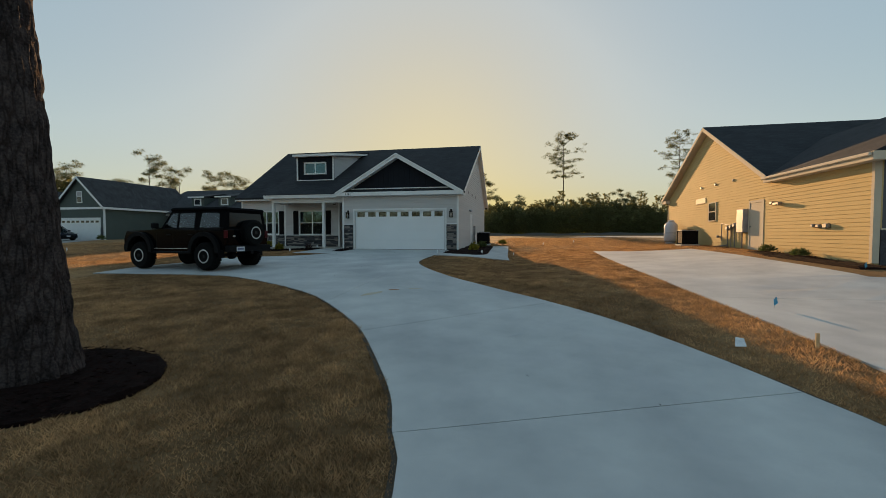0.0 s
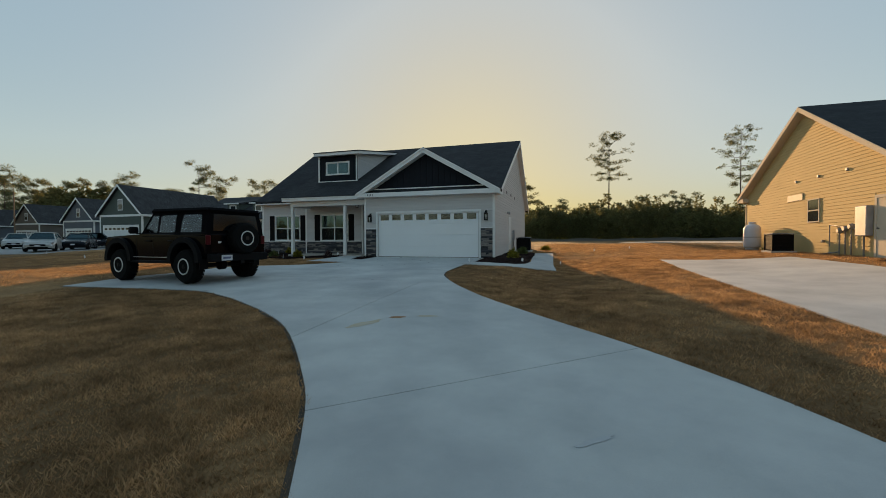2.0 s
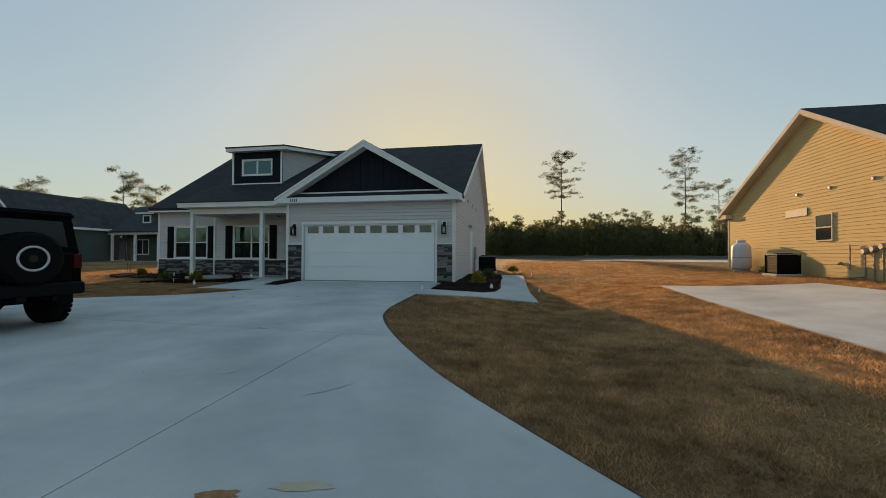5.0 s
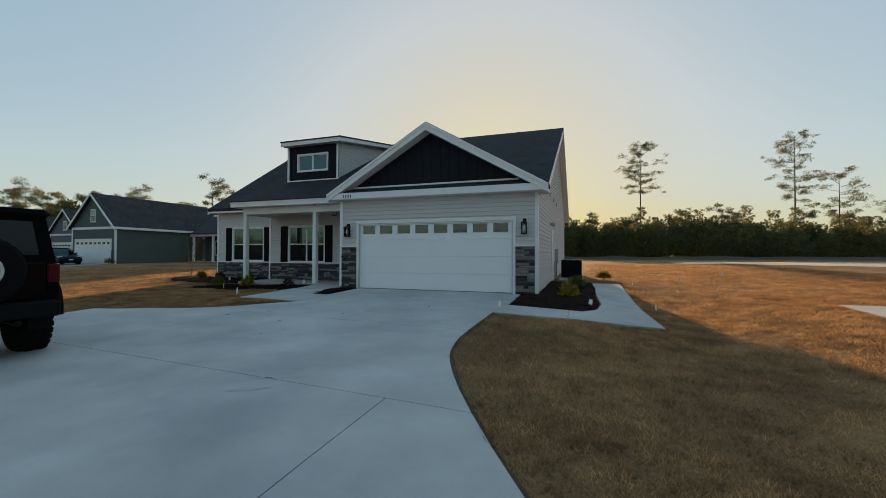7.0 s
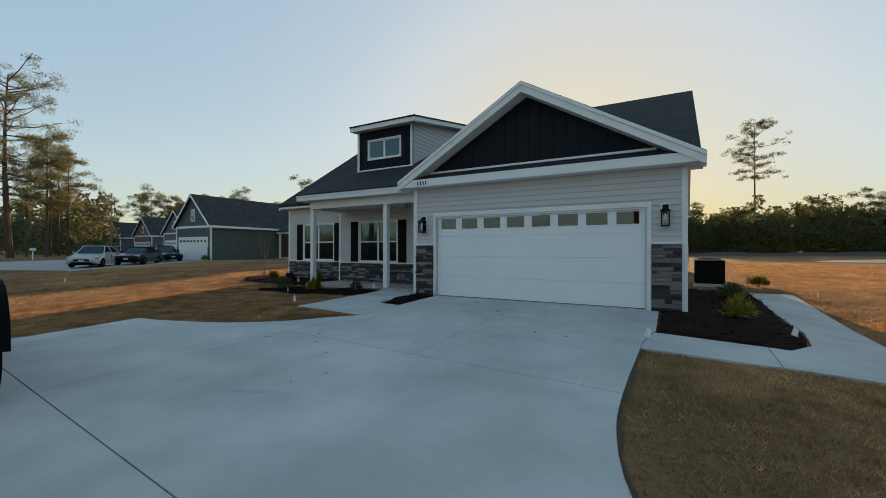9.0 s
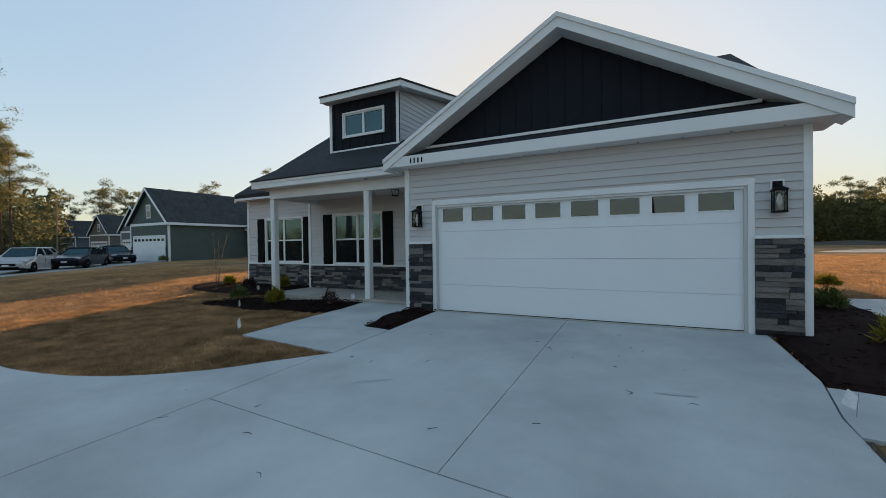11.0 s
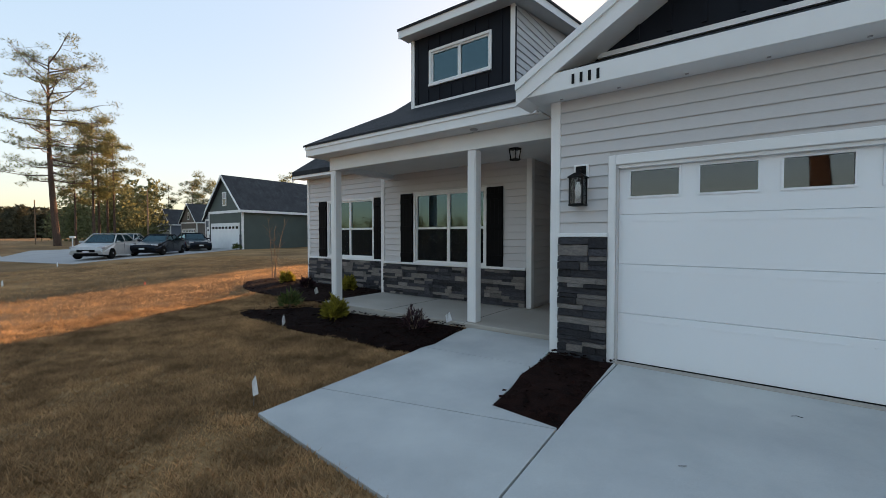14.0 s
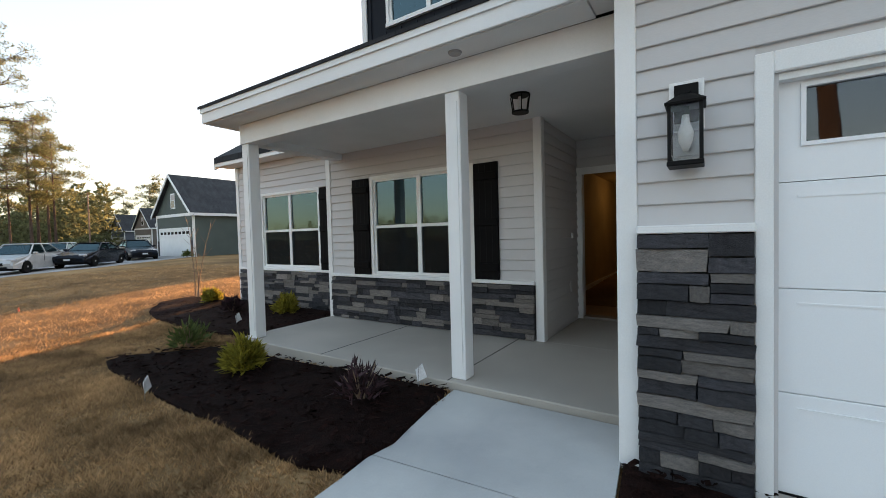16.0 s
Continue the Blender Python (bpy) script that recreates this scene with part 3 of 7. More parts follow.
# walls
bm = bmesh.new()
box(bm, HX0, -9.38, GY, GY + 0.2, 0.45, 3.63)
box(bm, -4.41, HX1, GY, GY + 0.2, 0.45, 3.63)
box(bm, -9.38, -4.41, GY, GY + 0.2, 2.82, 3.63)
part("garage_front_wall", bm, M_SIDING, house)
prof = [(GY + 0.2, 0.45), (35.0, 0.45), (35.0, 3.75), (RIDGE_Y, RIDGE_Z - 0.12), (GY + 0.2, 3.62)]
part("side_wall", (lambda b: (prism(b, [(HX1 - 0.2, y, z) for y, z in prof], (0.2, 0, 0)), b)[1])(bmesh.new()), M_SIDING, house, "side wall clad in pale grey lap siding")
part("alcove_wall", boxes((HX0, HX0 + 0.15, GY + 0.2, 26.0, 0.45, 3.5)), M_SIDING, house)
part("porch_wall", boxes((-14.95, -11.32, 23.36, 23.50, 0.45, 1.50), (-14.95, -13.98, 23.36, 23.50, 1.50, 3.5), (-12.22, -11.32, 23.36, 23.50, 1.50, 3.5), (-13.98, -12.22, 23.36, 23.50, 2.98, 3.5)), M_SIDING, house)
part("return_wall", boxes((-11.47, -11.32, 23.50, 24.9, 0.45, 3.5)), M_SIDING, house)
part("wing_wall", boxes((-18.22, -14.95, 23.72, 23.86, 0.45, 1.52), (-18.22, -17.37, 23.72, 23.86, 1.52, 3.7), (-15.60, -14.95, 23.72, 23.86, 1.52, 3.7), (-17.37, -15.60, 23.72, 23.86, 3.0, 3.7)), M_SIDING, house)
prof = [(23.86, 0.45), (35.0, 0.45), (35.0, 3.75), (RIDGE_Y, RIDGE_Z - 0.12), (23.86, 3.95)]
part("left_wall", (lambda b: (prism(b, [(-18.22, y, z) for y, z in prof], (0.15, 0, 0)), b)[1])(bmesh.new()), M_SIDING, house)
part("rear_wall", boxes((-18.07, -3.9, 34.85, 35.0, 0.45, 3.75)), M_SIDING, house)
part("wing_return", boxes((-14.95, -14.80, 23.50, 23.72, 0.45, 3.7)), M_SIDING, house)
prof = [(21.9, 3.62), (29.2, 3.62), (29.2, front_plane(29.2) - 0.15), (21.9, front_plane(21.9) - 0.15)]
part("roof_cheek", (lambda b: (prism(b, [(-15.0, y, z) for y, z in prof], (0.12, 0, 0)), b)[1])(bmesh.new()), M_SIDING, house)


def slab_roof(name, pts, thick=0.12, mat=M_ROOF, parent=house):
    b = bmesh.new()
    prism(b, pts, (0, 0, -thick))
    return part(name, b, mat, parent)


slab_roof("roof_front", [(-15.12, 21.41, front_plane(21.41)), (-3.42, 21.41, front_plane(21.41)), (-3.42, RIDGE_Y, RIDGE_Z), (-15.12, RIDGE_Y, RIDGE_Z)], 0.035)
slab_roof("roof_wing", [(-18.48, 23.36, wing_plane(23.36)), (-15.10, 23.36, wing_plane(23.36)), (-15.10, RIDGE_Y, RIDGE_Z), (-18.48, RIDGE_Y, RIDGE_Z)])
slab_roof("roof_rear", [(-18.48, RIDGE_Y, RIDGE_Z), (-3.42, RIDGE_Y, RIDGE_Z), (-3.42, REAR_Y + 0.3, 3.82), (-18.48, REAR_Y + 0.3, 3.82)])
GX, GAPEX, GEL, GER, GEZ, GFY = -6.92, 5.81, -10.38, -3.36, 3.79, 20.90
yb = 21.5 + (GAPEX - 3.85) / 0.5
slab_roof("roof_gable", [(GX, GFY, GAPEX), (GEL, GFY, GEZ), (GEL, 21.45, GEZ), (GX, yb, GAPEX)])
slab_roof("roof_gable", [(GX, GFY, GAPEX), (GX, yb, GAPEX), (GER, 21.45, GEZ), (GER, GFY, GEZ)])

# gable front: dark board-and-batten above a small shingled skirt
panel = part("gable_panel", (lambda b: (prism(b, [(-10.0, GY + 0.02, 3.9), (-3.8, GY + 0.02, 3.9), (-3.8, GY + 0.02, 3.95), (GX, GY + 0.02, 5.68), (-10.0, GY + 0.02, 3.95)], (0, 0.12, 0)), b)[1])(bmesh.new()), M_NAVY, house, "dark charcoal board-and-batten gable panel")
batten = bmesh.new()
box(batten, -0.02, 0.02, -0.018, 0, 0, 1)
bat = None
for i in range(21):
    x = -9.8 + i * 0.29
    top = 5.60 - abs(x - GX) * 0.58
    if top - 4.1 < 0.15:
        continue
    if bat is None:
        bat = part("batten", batten, M_NAVY, panel)
        ob = bat
    else:
        ob = new("batten", bat.data)
        ob.parent = panel
    ob.location, ob.scale = (x, GY + 0.02, 4.08), (1, 1, top - 4.08)
part("gable_base_trim", boxes((-9.6, -4.2, GY - 0.03, GY + 0.01, 3.97, 4.02)), M_WHITE, house)
part("skirt_roof", (lambda b: (prism(b, [(-10.2, GFY + 0.02, 3.80), (-10.2, GY + 0.02, 3.97), (-10.2, GY + 0.02, 3.80)], (6.6, 0, 0)), b)[1])(bmesh.new()), M_ROOF, house)
part("fascia", boxes((GEL + 0.02, GER - 0.02, GFY, GFY + 0.03, 3.60, 3.795), bevel=0.004), M_WHITE, house)
part("fascia", boxes((GEL + 0.03, GEL + 0.06, GFY + 0.03, 21.46, 3.60, 3.78)), M_WHITE, house)
part("fascia", boxes((GER - 0.06, GER - 0.03, GFY + 0.03, 21.8, 3.60, 3.78)), M_WHITE, house)
part("soffit", boxes((GEL + 0.06, GER - 0.06, GFY + 0.03, GY - 0.002, 3.60, 3.63)), M_WHITE, house)
part("soffit", boxes((HX1 + 0.002, GER - 0.06, GY, 21.8, 3.60, 3.63)), M_WHITE, house)
slope = (GAPEX - GEZ) / (GX - GEL)


def rake_board(x0, z0, x1, z1, y0, y1, drop0, drop1):
    b = bmesh.new()
    prism(b, [(x0, y0, z0 - drop0), (x1, y0, z1 - drop0), (x1, y0, z1 - drop1), (x0, y0, z0 - drop1)], (0, y1 - y0, 0))
    return b


for xe in (GEL, GER):
    part("rake_board", rake_board(xe, GEZ, GX, GAPEX, GFY - 0.025, GFY, 0.02, 0.26), M_WHITE, house)
    part("rake_trim", rake_board(xe, GEZ, GX, GAPEX, GFY - 0.05, GFY - 0.025, 0.02, 0.10), M_WHITE, house)
    part("rake_soffit", rake_board(xe, GEZ, GX, GAPEX, GFY, GY + 0.02, 0.22, 0.25), M_WHITE, house)
# side rakes of the main roof
for x0, x1 in ((-3.45, -3.42), (-18.48, -18.45)):
    b = bmesh.new()
    y0 = 21.7 if x0 > -10 else 23.36
    zz = front_plane if x0 > -10 else wing_plane
    prism(b, [(x0, y0, zz(y0) - 0.03), (x0, RIDGE_Y, RIDGE_Z - 0.03), (x0, RIDGE_Y, RIDGE_Z - 0.26), (x0, y0, zz(y0) - 0.26)], (x1 - x0 + 0.012 * (1 if x0 > -10 else -1), 0, 0))
    part("side_rake_board", b, M_WHITE, house)
    b = bmesh.new()
    prism(b, [(x0, RIDGE_Y, RIDGE_Z - 0.03), (x0, REAR_Y + 0.3, 3.79), (x0, REAR_Y + 0.3, 3.56), (x0, RIDGE_Y, RIDGE_Z - 0.26)], (x1 - x0 + 0.012 * (1 if x0 > -10 else -1), 0, 0))
    part("side_rake_board", b, M_WHITE, house)
b = bmesh.new()
prism(b, [(-3.70, 21.7, front_plane(21.7) - 0.2), (-3.70, RIDGE_Y, RIDGE_Z - 0.2), (-3.70, RIDGE_Y, RIDGE_Z - 0.22), (-3.70, 21.7, front_plane(21.7) - 0.22)], (0.26, 0, 0))
prism(b, [(-3.70, RIDGE_Y, RIDGE_Z - 0.2), (-3.70, REAR_Y, 3.8), (-3.70, REAR_Y, 3.78), (-3.70, RIDGE_Y, RIDGE_Z - 0.22)], (0.26, 0, 0))
part("side_soffit", b, M_WHITE, house)

# porch
part("porch_slab", boxes((-14.93, HX0 - 0.004, 21.70, 23.355, 0.5, PZ), (-11.315, HX0 - 0.004, 23.355, 24.9, 0.5, PZ - 0.003), bevel=0.01), M_PORCH, house, "plain tan-grey concrete porch floor")
for x in (-11.62, -13.3):
    part("porch_joint", boxes((x, x + 0.01, 21.71, 23.34, PZ, PZ + 0.002)), M_MORTAR, house)
for x in (-14.71, -11.54):
    post = part("porch_post", boxes((x - 0.075, x + 0.075, 21.78, 21.93, PZ, 3.34), bevel=0.008), M_WHITE, house, "square white porch post")
    part("post_trim", boxes((x - 0.05, x + 0.05, 21.772, 21.78, PZ + 0.1, 3.25)), M_WHITE, post)
part("porch_beam", boxes((-14.78, HX0 - 0.003, 21.76, 21.95, 3.34, 3.585), (-14.78, -14.6, 21.95, 23.355, 3.34, 3.585), bevel=0.004), M_WHITE, house)
part("porch_ceiling", boxes((-14.6, -11.47, 21.95, 23.355, 3.44, 3.47), (-11.47, HX0 - 0.003, 21.95, 24.9, 3.44, 3.47)), M_WHITE, house)
part("return_soffit", boxes((GEL + 0.062, HX0 - 0.003, GY - 0.001, 21.755, 3.602, 3.628)), M_WHITE, house)
part("porch_soffit", boxes((-15.05, GEL + 0.058, 21.47, 21.758, 3.585, 3.61), (-15.05, -14.79, 21.758, 23.7, 3.585, 3.61)), M_WHITE, house)
part("porch_fascia", boxes((-15.08, GEL, 21.44, 21.47, 3.59, 3.782), bevel=0.004), M_WHITE, house)
part("porch_fascia_trim", boxes((-15.09, GEL, 21.422, 21.44, 3.715, 3.772)), M_WHITE, house)
b = bmesh.new()
prism(b, [(-15.08, 21.50, 3.585), (-15.08, 21.50, 3.80), (-15.08, 28.0, front_plane(28.0) - 0.02), (-15.08, 28.0, front_plane(28.0) - 0.24), (-15.08, 22.0, 3.80)], (0.03, 0, 0))
part("porch_rake_board", b, M_WHITE, house)
part("wing_fascia", boxes((-18.46, -15.06, 23.37, 23.40, 3.66, 3.86), bevel=0.004), M_WHITE, house)
part("wing_soffit", boxes((-18.44, -15.0, 23.40, 23.715, 3.66, 3.69)), M_WHITE, house)

# vertical trim boards
for x0, x1, y, z1 in ((-10.11, -10.0, GY - 0.03, 3.60), (-3.76, -3.66, GY - 0.03, 3.60), (-14.98, -14.88, 23.33, 3.44), (-11.39, -11.29, 23.33, 3.44), (-18.27, -18.17, 23.69, 3.66)):
    part("corner_board", boxes((x0, x1, y, y + 0.028, 0.66, z1), bevel=0.004), M_WHITE, house)
part("corner_board", boxes((HX1 + 0.002, HX1 + 0.04, GY - 0.028, GY + 0.09, 0.60, 3.60)), M_WHITE, house)
part("corner_board", boxes((-11.318, -11.29, 23.36, 23.44, PZ, 3.44)), M_WHITE, house)
for x0, x1, y, z in ((-10.0, -9.47, GY, 2.068), (-4.30, -3.76, GY, 2.068), (-14.88, -11.39, 23.36, 1.472), (-18.17, -14.96, 23.72, 1.475)):
    part("ledge", boxes((x0, x1, y - 0.075, y - 0.002, z, z + 0.045), bevel=0.006), M_WHITE, house)

# siding courses
plank_bm = bmesh.new()
prism(plank_bm, [(-0.5, 0, -0.004), (-0.5, -0.017, -0.014), (-0.5, -0.023, -0.008), (-0.5, -0.023, 0.006), (-0.5, -0.004, 0.178), (-0.5, 0, 0.178)], (1, 0, 0))
plank_me = bpy.data.meshes.new("siding_board")
bmesh.ops.recalc_face_normals(plank_bm, faces=plank_bm.faces)
plank_bm.to_mesh(plank_me)
plank_bm.free()
plank_me.materials.append(M_SIDING)


def course(parent, x0, x1, y, z, h=0.178, turn=0.0):
    """One lap board from x0 to x1 (or along y when turned)."""
    ob = new("siding_board", plank_me)
    ob.parent = parent
    ob.matrix_basis = (pose((x0 + x1) / 2, y, z) if turn == 0 else pose(y, (x0 + x1) / 2, z, 0, 0, turn)) @ Matrix.Diagonal((abs(x1 - x0), 1, h / 0.178, 1))
    return ob


cladding = part("cladding_base", boxes((-9.9, -3.9, GY + 0.21, GY + 0.22, 3.0, 3.5)), M_SIDING, house)
def clad(x0, x1, y, z0, z1, holes=(), turn=0.0, step=0.128):
    n = max(1, round((z1 - z0) / step))
    h = (z1 - z0) / n
    for i in range(n):
        z = z0 + i * h
        spans = [(x0, x1)]
        for a, b_, c, d in holes:
            if c < z + h * 0.5 < d:
                spans = [s for p in spans for s in ((p[0], min(p[1], a)), (max(p[0], b_), p[1])) if s[1] - s[0] > 0.02]
        for s in spans:
            course(cladding, s[0], s[1], y, z, h, turn)


clad(-10.0, -3.76, GY, 2.113, 3.597, [(-9.47, -4.29, 0, 2.92)])
clad(-14.88, -11.39, 23.36, 1.517, 3.44, [(-14.02, -12.18, 1.4, 3.02)])
clad(-18.17, -14.96, 23.72, 1.52, 3.66, [(-17.41, -15.56, 1.4, 3.04)])
clad(23.44, 24.88, -11.32, 0.86, 3.44, turn=90)
clad(-11.29, -10.08, 24.9, 3.04, 3.44)
for i in range(54):
    z = 0.66 + i * 0.128
    y0 = GY + 0.09 if z < 3.45 else max(GY + 0.1, 21.5 + (z + 0.13 - 3.72) / 0.5)
    y1 = 34.98 if z < 3.5 else RIDGE_Y + (RIDGE_Z - 0.35 - z) / 0.62
    if y1 - y0 > 0.2:
        if 0.7 < z < 2.75:
            course(cladding, y0, 25.9, HX1, z, 0.128, 90)
            course(cladding, 26.95, y1, HX1, z, 0.128, 90)
        else:
            course(cladding, y0, y1, HX1, z, 0.128, 90)

# stone veneer
stone_meshes = []
srnd = random.Random(7)
for k in range(7):
    b = bmesh.new()
    box(b, -0.5, 0.5, -0.5, 0.5, -0.5, 0.5)
    bmesh.ops.subdivide_edges(b, edges=[e for e in b.edges if abs(e.verts[0].co.x - e.verts[1].co.x) > 0.5], cuts=2)
    for v in b.verts:
        v.co.x += srnd.uniform(-0.025, 0.02) * (1 if abs(v.co.x) > 0.4 else 2)
        v.co.z += srnd.uniform(-0.05, 0.03) * (1 if v.co.z > 0 else -1)
        v.co.y += srnd.uniform(-0.22, 0.15) if v.co.y < 0 else 0
    me = bpy.data.meshes.new("stone")
    bmesh.ops.recalc_face_normals(b, faces=b.faces)
    b.to_mesh(me)
    b.free()
    me.materials.append(M_STONE_PALE if k in (0, 4) else M_STONE)
    stone_meshes.append(me)


def stonework(x0, x1, y, z0, z1, seed, side=False):
    """Rows of split stones on a dark backing."""
    rnd = random.Random(seed)
    back = part("stone_veneer", boxes((x0, x1, y - 0.02, y - 0.003, z0, z1)), M_MORTAR, house, "dry-stacked dark grey and taupe ledgestone veneer")
    def lay(a, b, lo, hi):
        ob = new("stone", rnd.choice(stone_meshes))
        ob.parent = back
        ob.matrix_basis = pose((a + b) / 2, y - 0.03 - rnd.uniform(0, 0.024), (lo + hi) / 2, 0, rnd.uniform(-0.5, 0.5)) @ Matrix.Diagonal((b - a - 0.005, 0.06, hi - lo - 0.004, 1))

    def strip(a, b, lo, hi):
        while a < b - 0.01:
            w = rnd.choice((0.13, 0.20, 0.30, 0.40, 0.52)) * rnd.uniform(0.8, 1.2)
            w = b - a if a + w > b - 0.07 else w
            lay(a, a + w, lo, hi)
            a += w

    z = z0
    while z < z1 - 0.03:
        h = rnd.uniform(0.11, 0.17)
        h = z1 - z if z + h > z1 - 0.06 else h
        x = x0
        while x < x1 - 0.01:
            w = rnd.uniform(0.28, 0.75)
            w = x1 - x if x + w > x1 - 0.14 else w
            cuts = rnd.choice(((0, 0.5, 1), (0, 0.45, 1), (0, 0.58, 1), (0, 0.4, 1), (0, 0.62, 1), (0, 0.35, 0.68, 1))) if h > 0.11 else (0, 1)
            for lo, hi in zip(cuts, cuts[1:]):
                strip(x, x + w, z + h * lo, z + h * hi)
            x += w
        z += h
    return back


stonework(-10.0, -9.475, GY, 0.66, 2.066, 11)
stonework(-4.29, -3.76, GY, 0.66, 2.066, 12)
stonework(-14.87, -11.40, 23.36, 0.81, 1.462, 13)
stonework(-18.16, -14.97, 23.72, 0.70, 1.472, 14)

# garage door
DX0, DX1, DZ0, DZ1, DY = -9.36, -4.43, GZ, 2.83, 21.325
for x0, x1 in ((-9.475, -9.40), (-4.37, -4.29)):
    part("door_casing", boxes((x0, x1, GY - 0.032, GY + 0.0, 0.70, 2.925), bevel=0.005), M_WHITE, house)
    part("door_jamb", boxes((max(x0, -9.415), min(x1, -4.358), GY, DY + 0.03, 0.72, 2.845)), M_WHITE, house)
part("door_casing", boxes((-9.40, -4.37, GY - 0.032, GY, 2.825, 2.925), bevel=0.005), M_WHITE, house)
part("door_head", boxes((-9.40, -4.37, GY + 0.001, DY - 0.002, 2.79, 2.824)), M_WHITE, house)
gdoor = tagged(part("garage_door", boxes((DX0 + 0.02, DX1 - 0.02, DY + 0.045, DY + 0.05, DZ0 + 0.02, 2.40)), M_DOORWHITE), "closed white sectional garage door with a row of small windows", "garage door")
hs = (DZ1 - DZ0) / 4
ww, n = 0.44, 8
pitch = (DX1 - DX0) / n
for r in range(4):
    z0, z1 = DZ0 + r * hs + 0.0015, DZ0 + (r + 1) * hs - 0.0015
    b = bmesh.new()
    if r < 3:
        box(b, DX0 - 0.042, DX1 + 0.042, DY, DY + 0.04, z0, z1, bevel=0.004)
        for i in range(n):
            cx = DX0 + (i + 0.5) * pitch
            box(b, cx - 0.25, cx + 0.25, DY - 0.005, DY + 0.004, z1 - 0.075, z1 - 0.066)
    else:
        wz0, wz1 = 2.495, 2.755
        box(b, DX0 - 0.042, DX1 + 0.042, DY, DY + 0.04, z0, wz0)
        box(b, DX0 - 0.042, DX1 + 0.042, DY, DY + 0.04, wz1, z1)
        xs_ = [DX0 - 0.042] + [v for i in range(n) for v in (DX0 + (i + 0.5) * pitch - ww / 2, DX0 + (i + 0.5) * pitch + ww / 2)] + [DX1 + 0.042]
        for i in range(0, len(xs_), 2):
            box(b, xs_[i], xs_[i + 1], DY, DY + 0.04, wz0, wz1)
    sec = part("door_section", b, M_DOORWHITE, gdoor)
    if r == 3:
        for i in range(n):
            cx = DX0 + (i + 0.5) * pitch
            fr = boxes((cx - ww / 2 - 0.02, cx + ww / 2 + 0.02, DY - 0.012, DY - 0.002, wz0 - 0.02, wz0), (cx - ww / 2 - 0.02, cx + ww / 2 + 0.02, DY - 0.012, DY - 0.002, wz1, wz1 + 0.02),
                       (cx - ww / 2 - 0.02, cx - ww / 2, DY - 0.012, DY - 0.002, wz0, wz1), (cx + ww / 2, cx + ww / 2 + 0.02, DY - 0.012, DY - 0.002, wz0, wz1))
            part("window_frame", fr, M_DOORWHITE, sec)
            part("pane", boxes((cx - ww / 2, cx + ww / 2, DY + 0.012, DY + 0.018, wz0, wz1)), M_DOORGLASS, sec)
part("garage_threshold", boxes((DX0 - 0.04, DX1 + 0.04, 21.22, 21.62, 0.60, 0.739), bevel=0.004), M_PORCH, house)
part("bottom_seal", boxes((DX0 - 0.03, DX1 + 0.03, DY - 0.006, DY + 0.035, DZ0 - 0.01, DZ0 + 0.015)), M_PLASTIC, gdoor)
# dark box behind the door panes, coloured like an unlit garage
part("garage_dark_box", (lambda b: (box(b, -9.9, -3.95, DY + 0.2, 27.5, 0.7, 3.4), bmesh.ops.reverse_faces(b, faces=b.faces[:]), b)[2])(bmesh.new()), M_DARKROOM, house)


def screen_material():
    """Fine black mesh that lets part of the light through."""
    m = material("insect_mesh", (0.012, 0.013, 0.014), (0.02, 0.02, 0.021), 8, 60, 0.8, bump=0, spec=0.1)
    t, b = tree_of(m)
    b.inputs["Alpha"].default_value = 0.45
    return m


M_SCREEN = screen_material()


def window(name, x0, x1, y, z0, z1, lights, parent, rail=True, trim=M_WHITE, deep=0.09, room=True):
    """A white window with that many sashes side by side, set in a wall that faces -y."""
    f = 0.05
    w = part(name, boxes((x0 - f, x1 + f, y - 0.03, y + 0.03, z1, z1 + f), (x0 - f, x1 + f, y - 0.045, y + 0.03, z0 - f, z0), (x0 - f, x0, y - 0.03, y + 0.03, z0, z1), (x1, x1 + f, y - 0.03, y + 0.03, z0, z1)), trim, parent)
    step = (x1 - x0) / lights
    for i in range(lights):
        a, c = x0 + i * step, x0 + (i + 1) * step
        rows = [(a, a + 0.035, y + 0.0, y + 0.05, z0, z1), (c - 0.035, c, y + 0.0, y + 0.05, z0, z1), (a + 0.035, c - 0.035, y + 0.0, y + 0.05, z0, z0 + 0.04), (a + 0.035, c - 0.035, y + 0.0, y + 0.05, z1 - 0.035, z1)]
        zm = (z0 + z1) / 2
        if rail:
            rows.append((a + 0.035, c - 0.035, y - 0.004, y + 0.05, zm - 0.022, zm + 0.022))
        part("sash", boxes(*rows), trim, w)
        if rail:
            part("pane", boxes((a + 0.035, c - 0.035, y + 0.034, y + 0.038, z0 + 0.04, zm - 0.022)), M_GLASS, w)
            part("insect_screen", boxes((a + 0.035, c - 0.035, y + 0.012, y + 0.0135, z0 + 0.04, zm - 0.022)), M_SCREEN, w, "fine dark insect screen")
            part("pane", boxes((a + 0.035, c - 0.035, y + 0.026, y + 0.030, zm + 0.022, z1 - 0.035)), M_GLASS, w)
        else:
            part("pane", boxes((a + 0.035, c - 0.035, y + 0.026, y + 0.030, z0 + 0.04, z1 - 0.035)), M_GLASS, w)
    # open dark box behind the panes; its colour carries the indoor shade
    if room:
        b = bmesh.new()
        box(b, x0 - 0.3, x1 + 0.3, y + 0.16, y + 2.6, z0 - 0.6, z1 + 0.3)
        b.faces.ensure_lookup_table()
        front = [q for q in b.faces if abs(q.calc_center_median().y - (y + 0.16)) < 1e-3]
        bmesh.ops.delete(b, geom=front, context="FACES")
        part("dark_box_behind", b, M_DARKROOM, w)
    return w


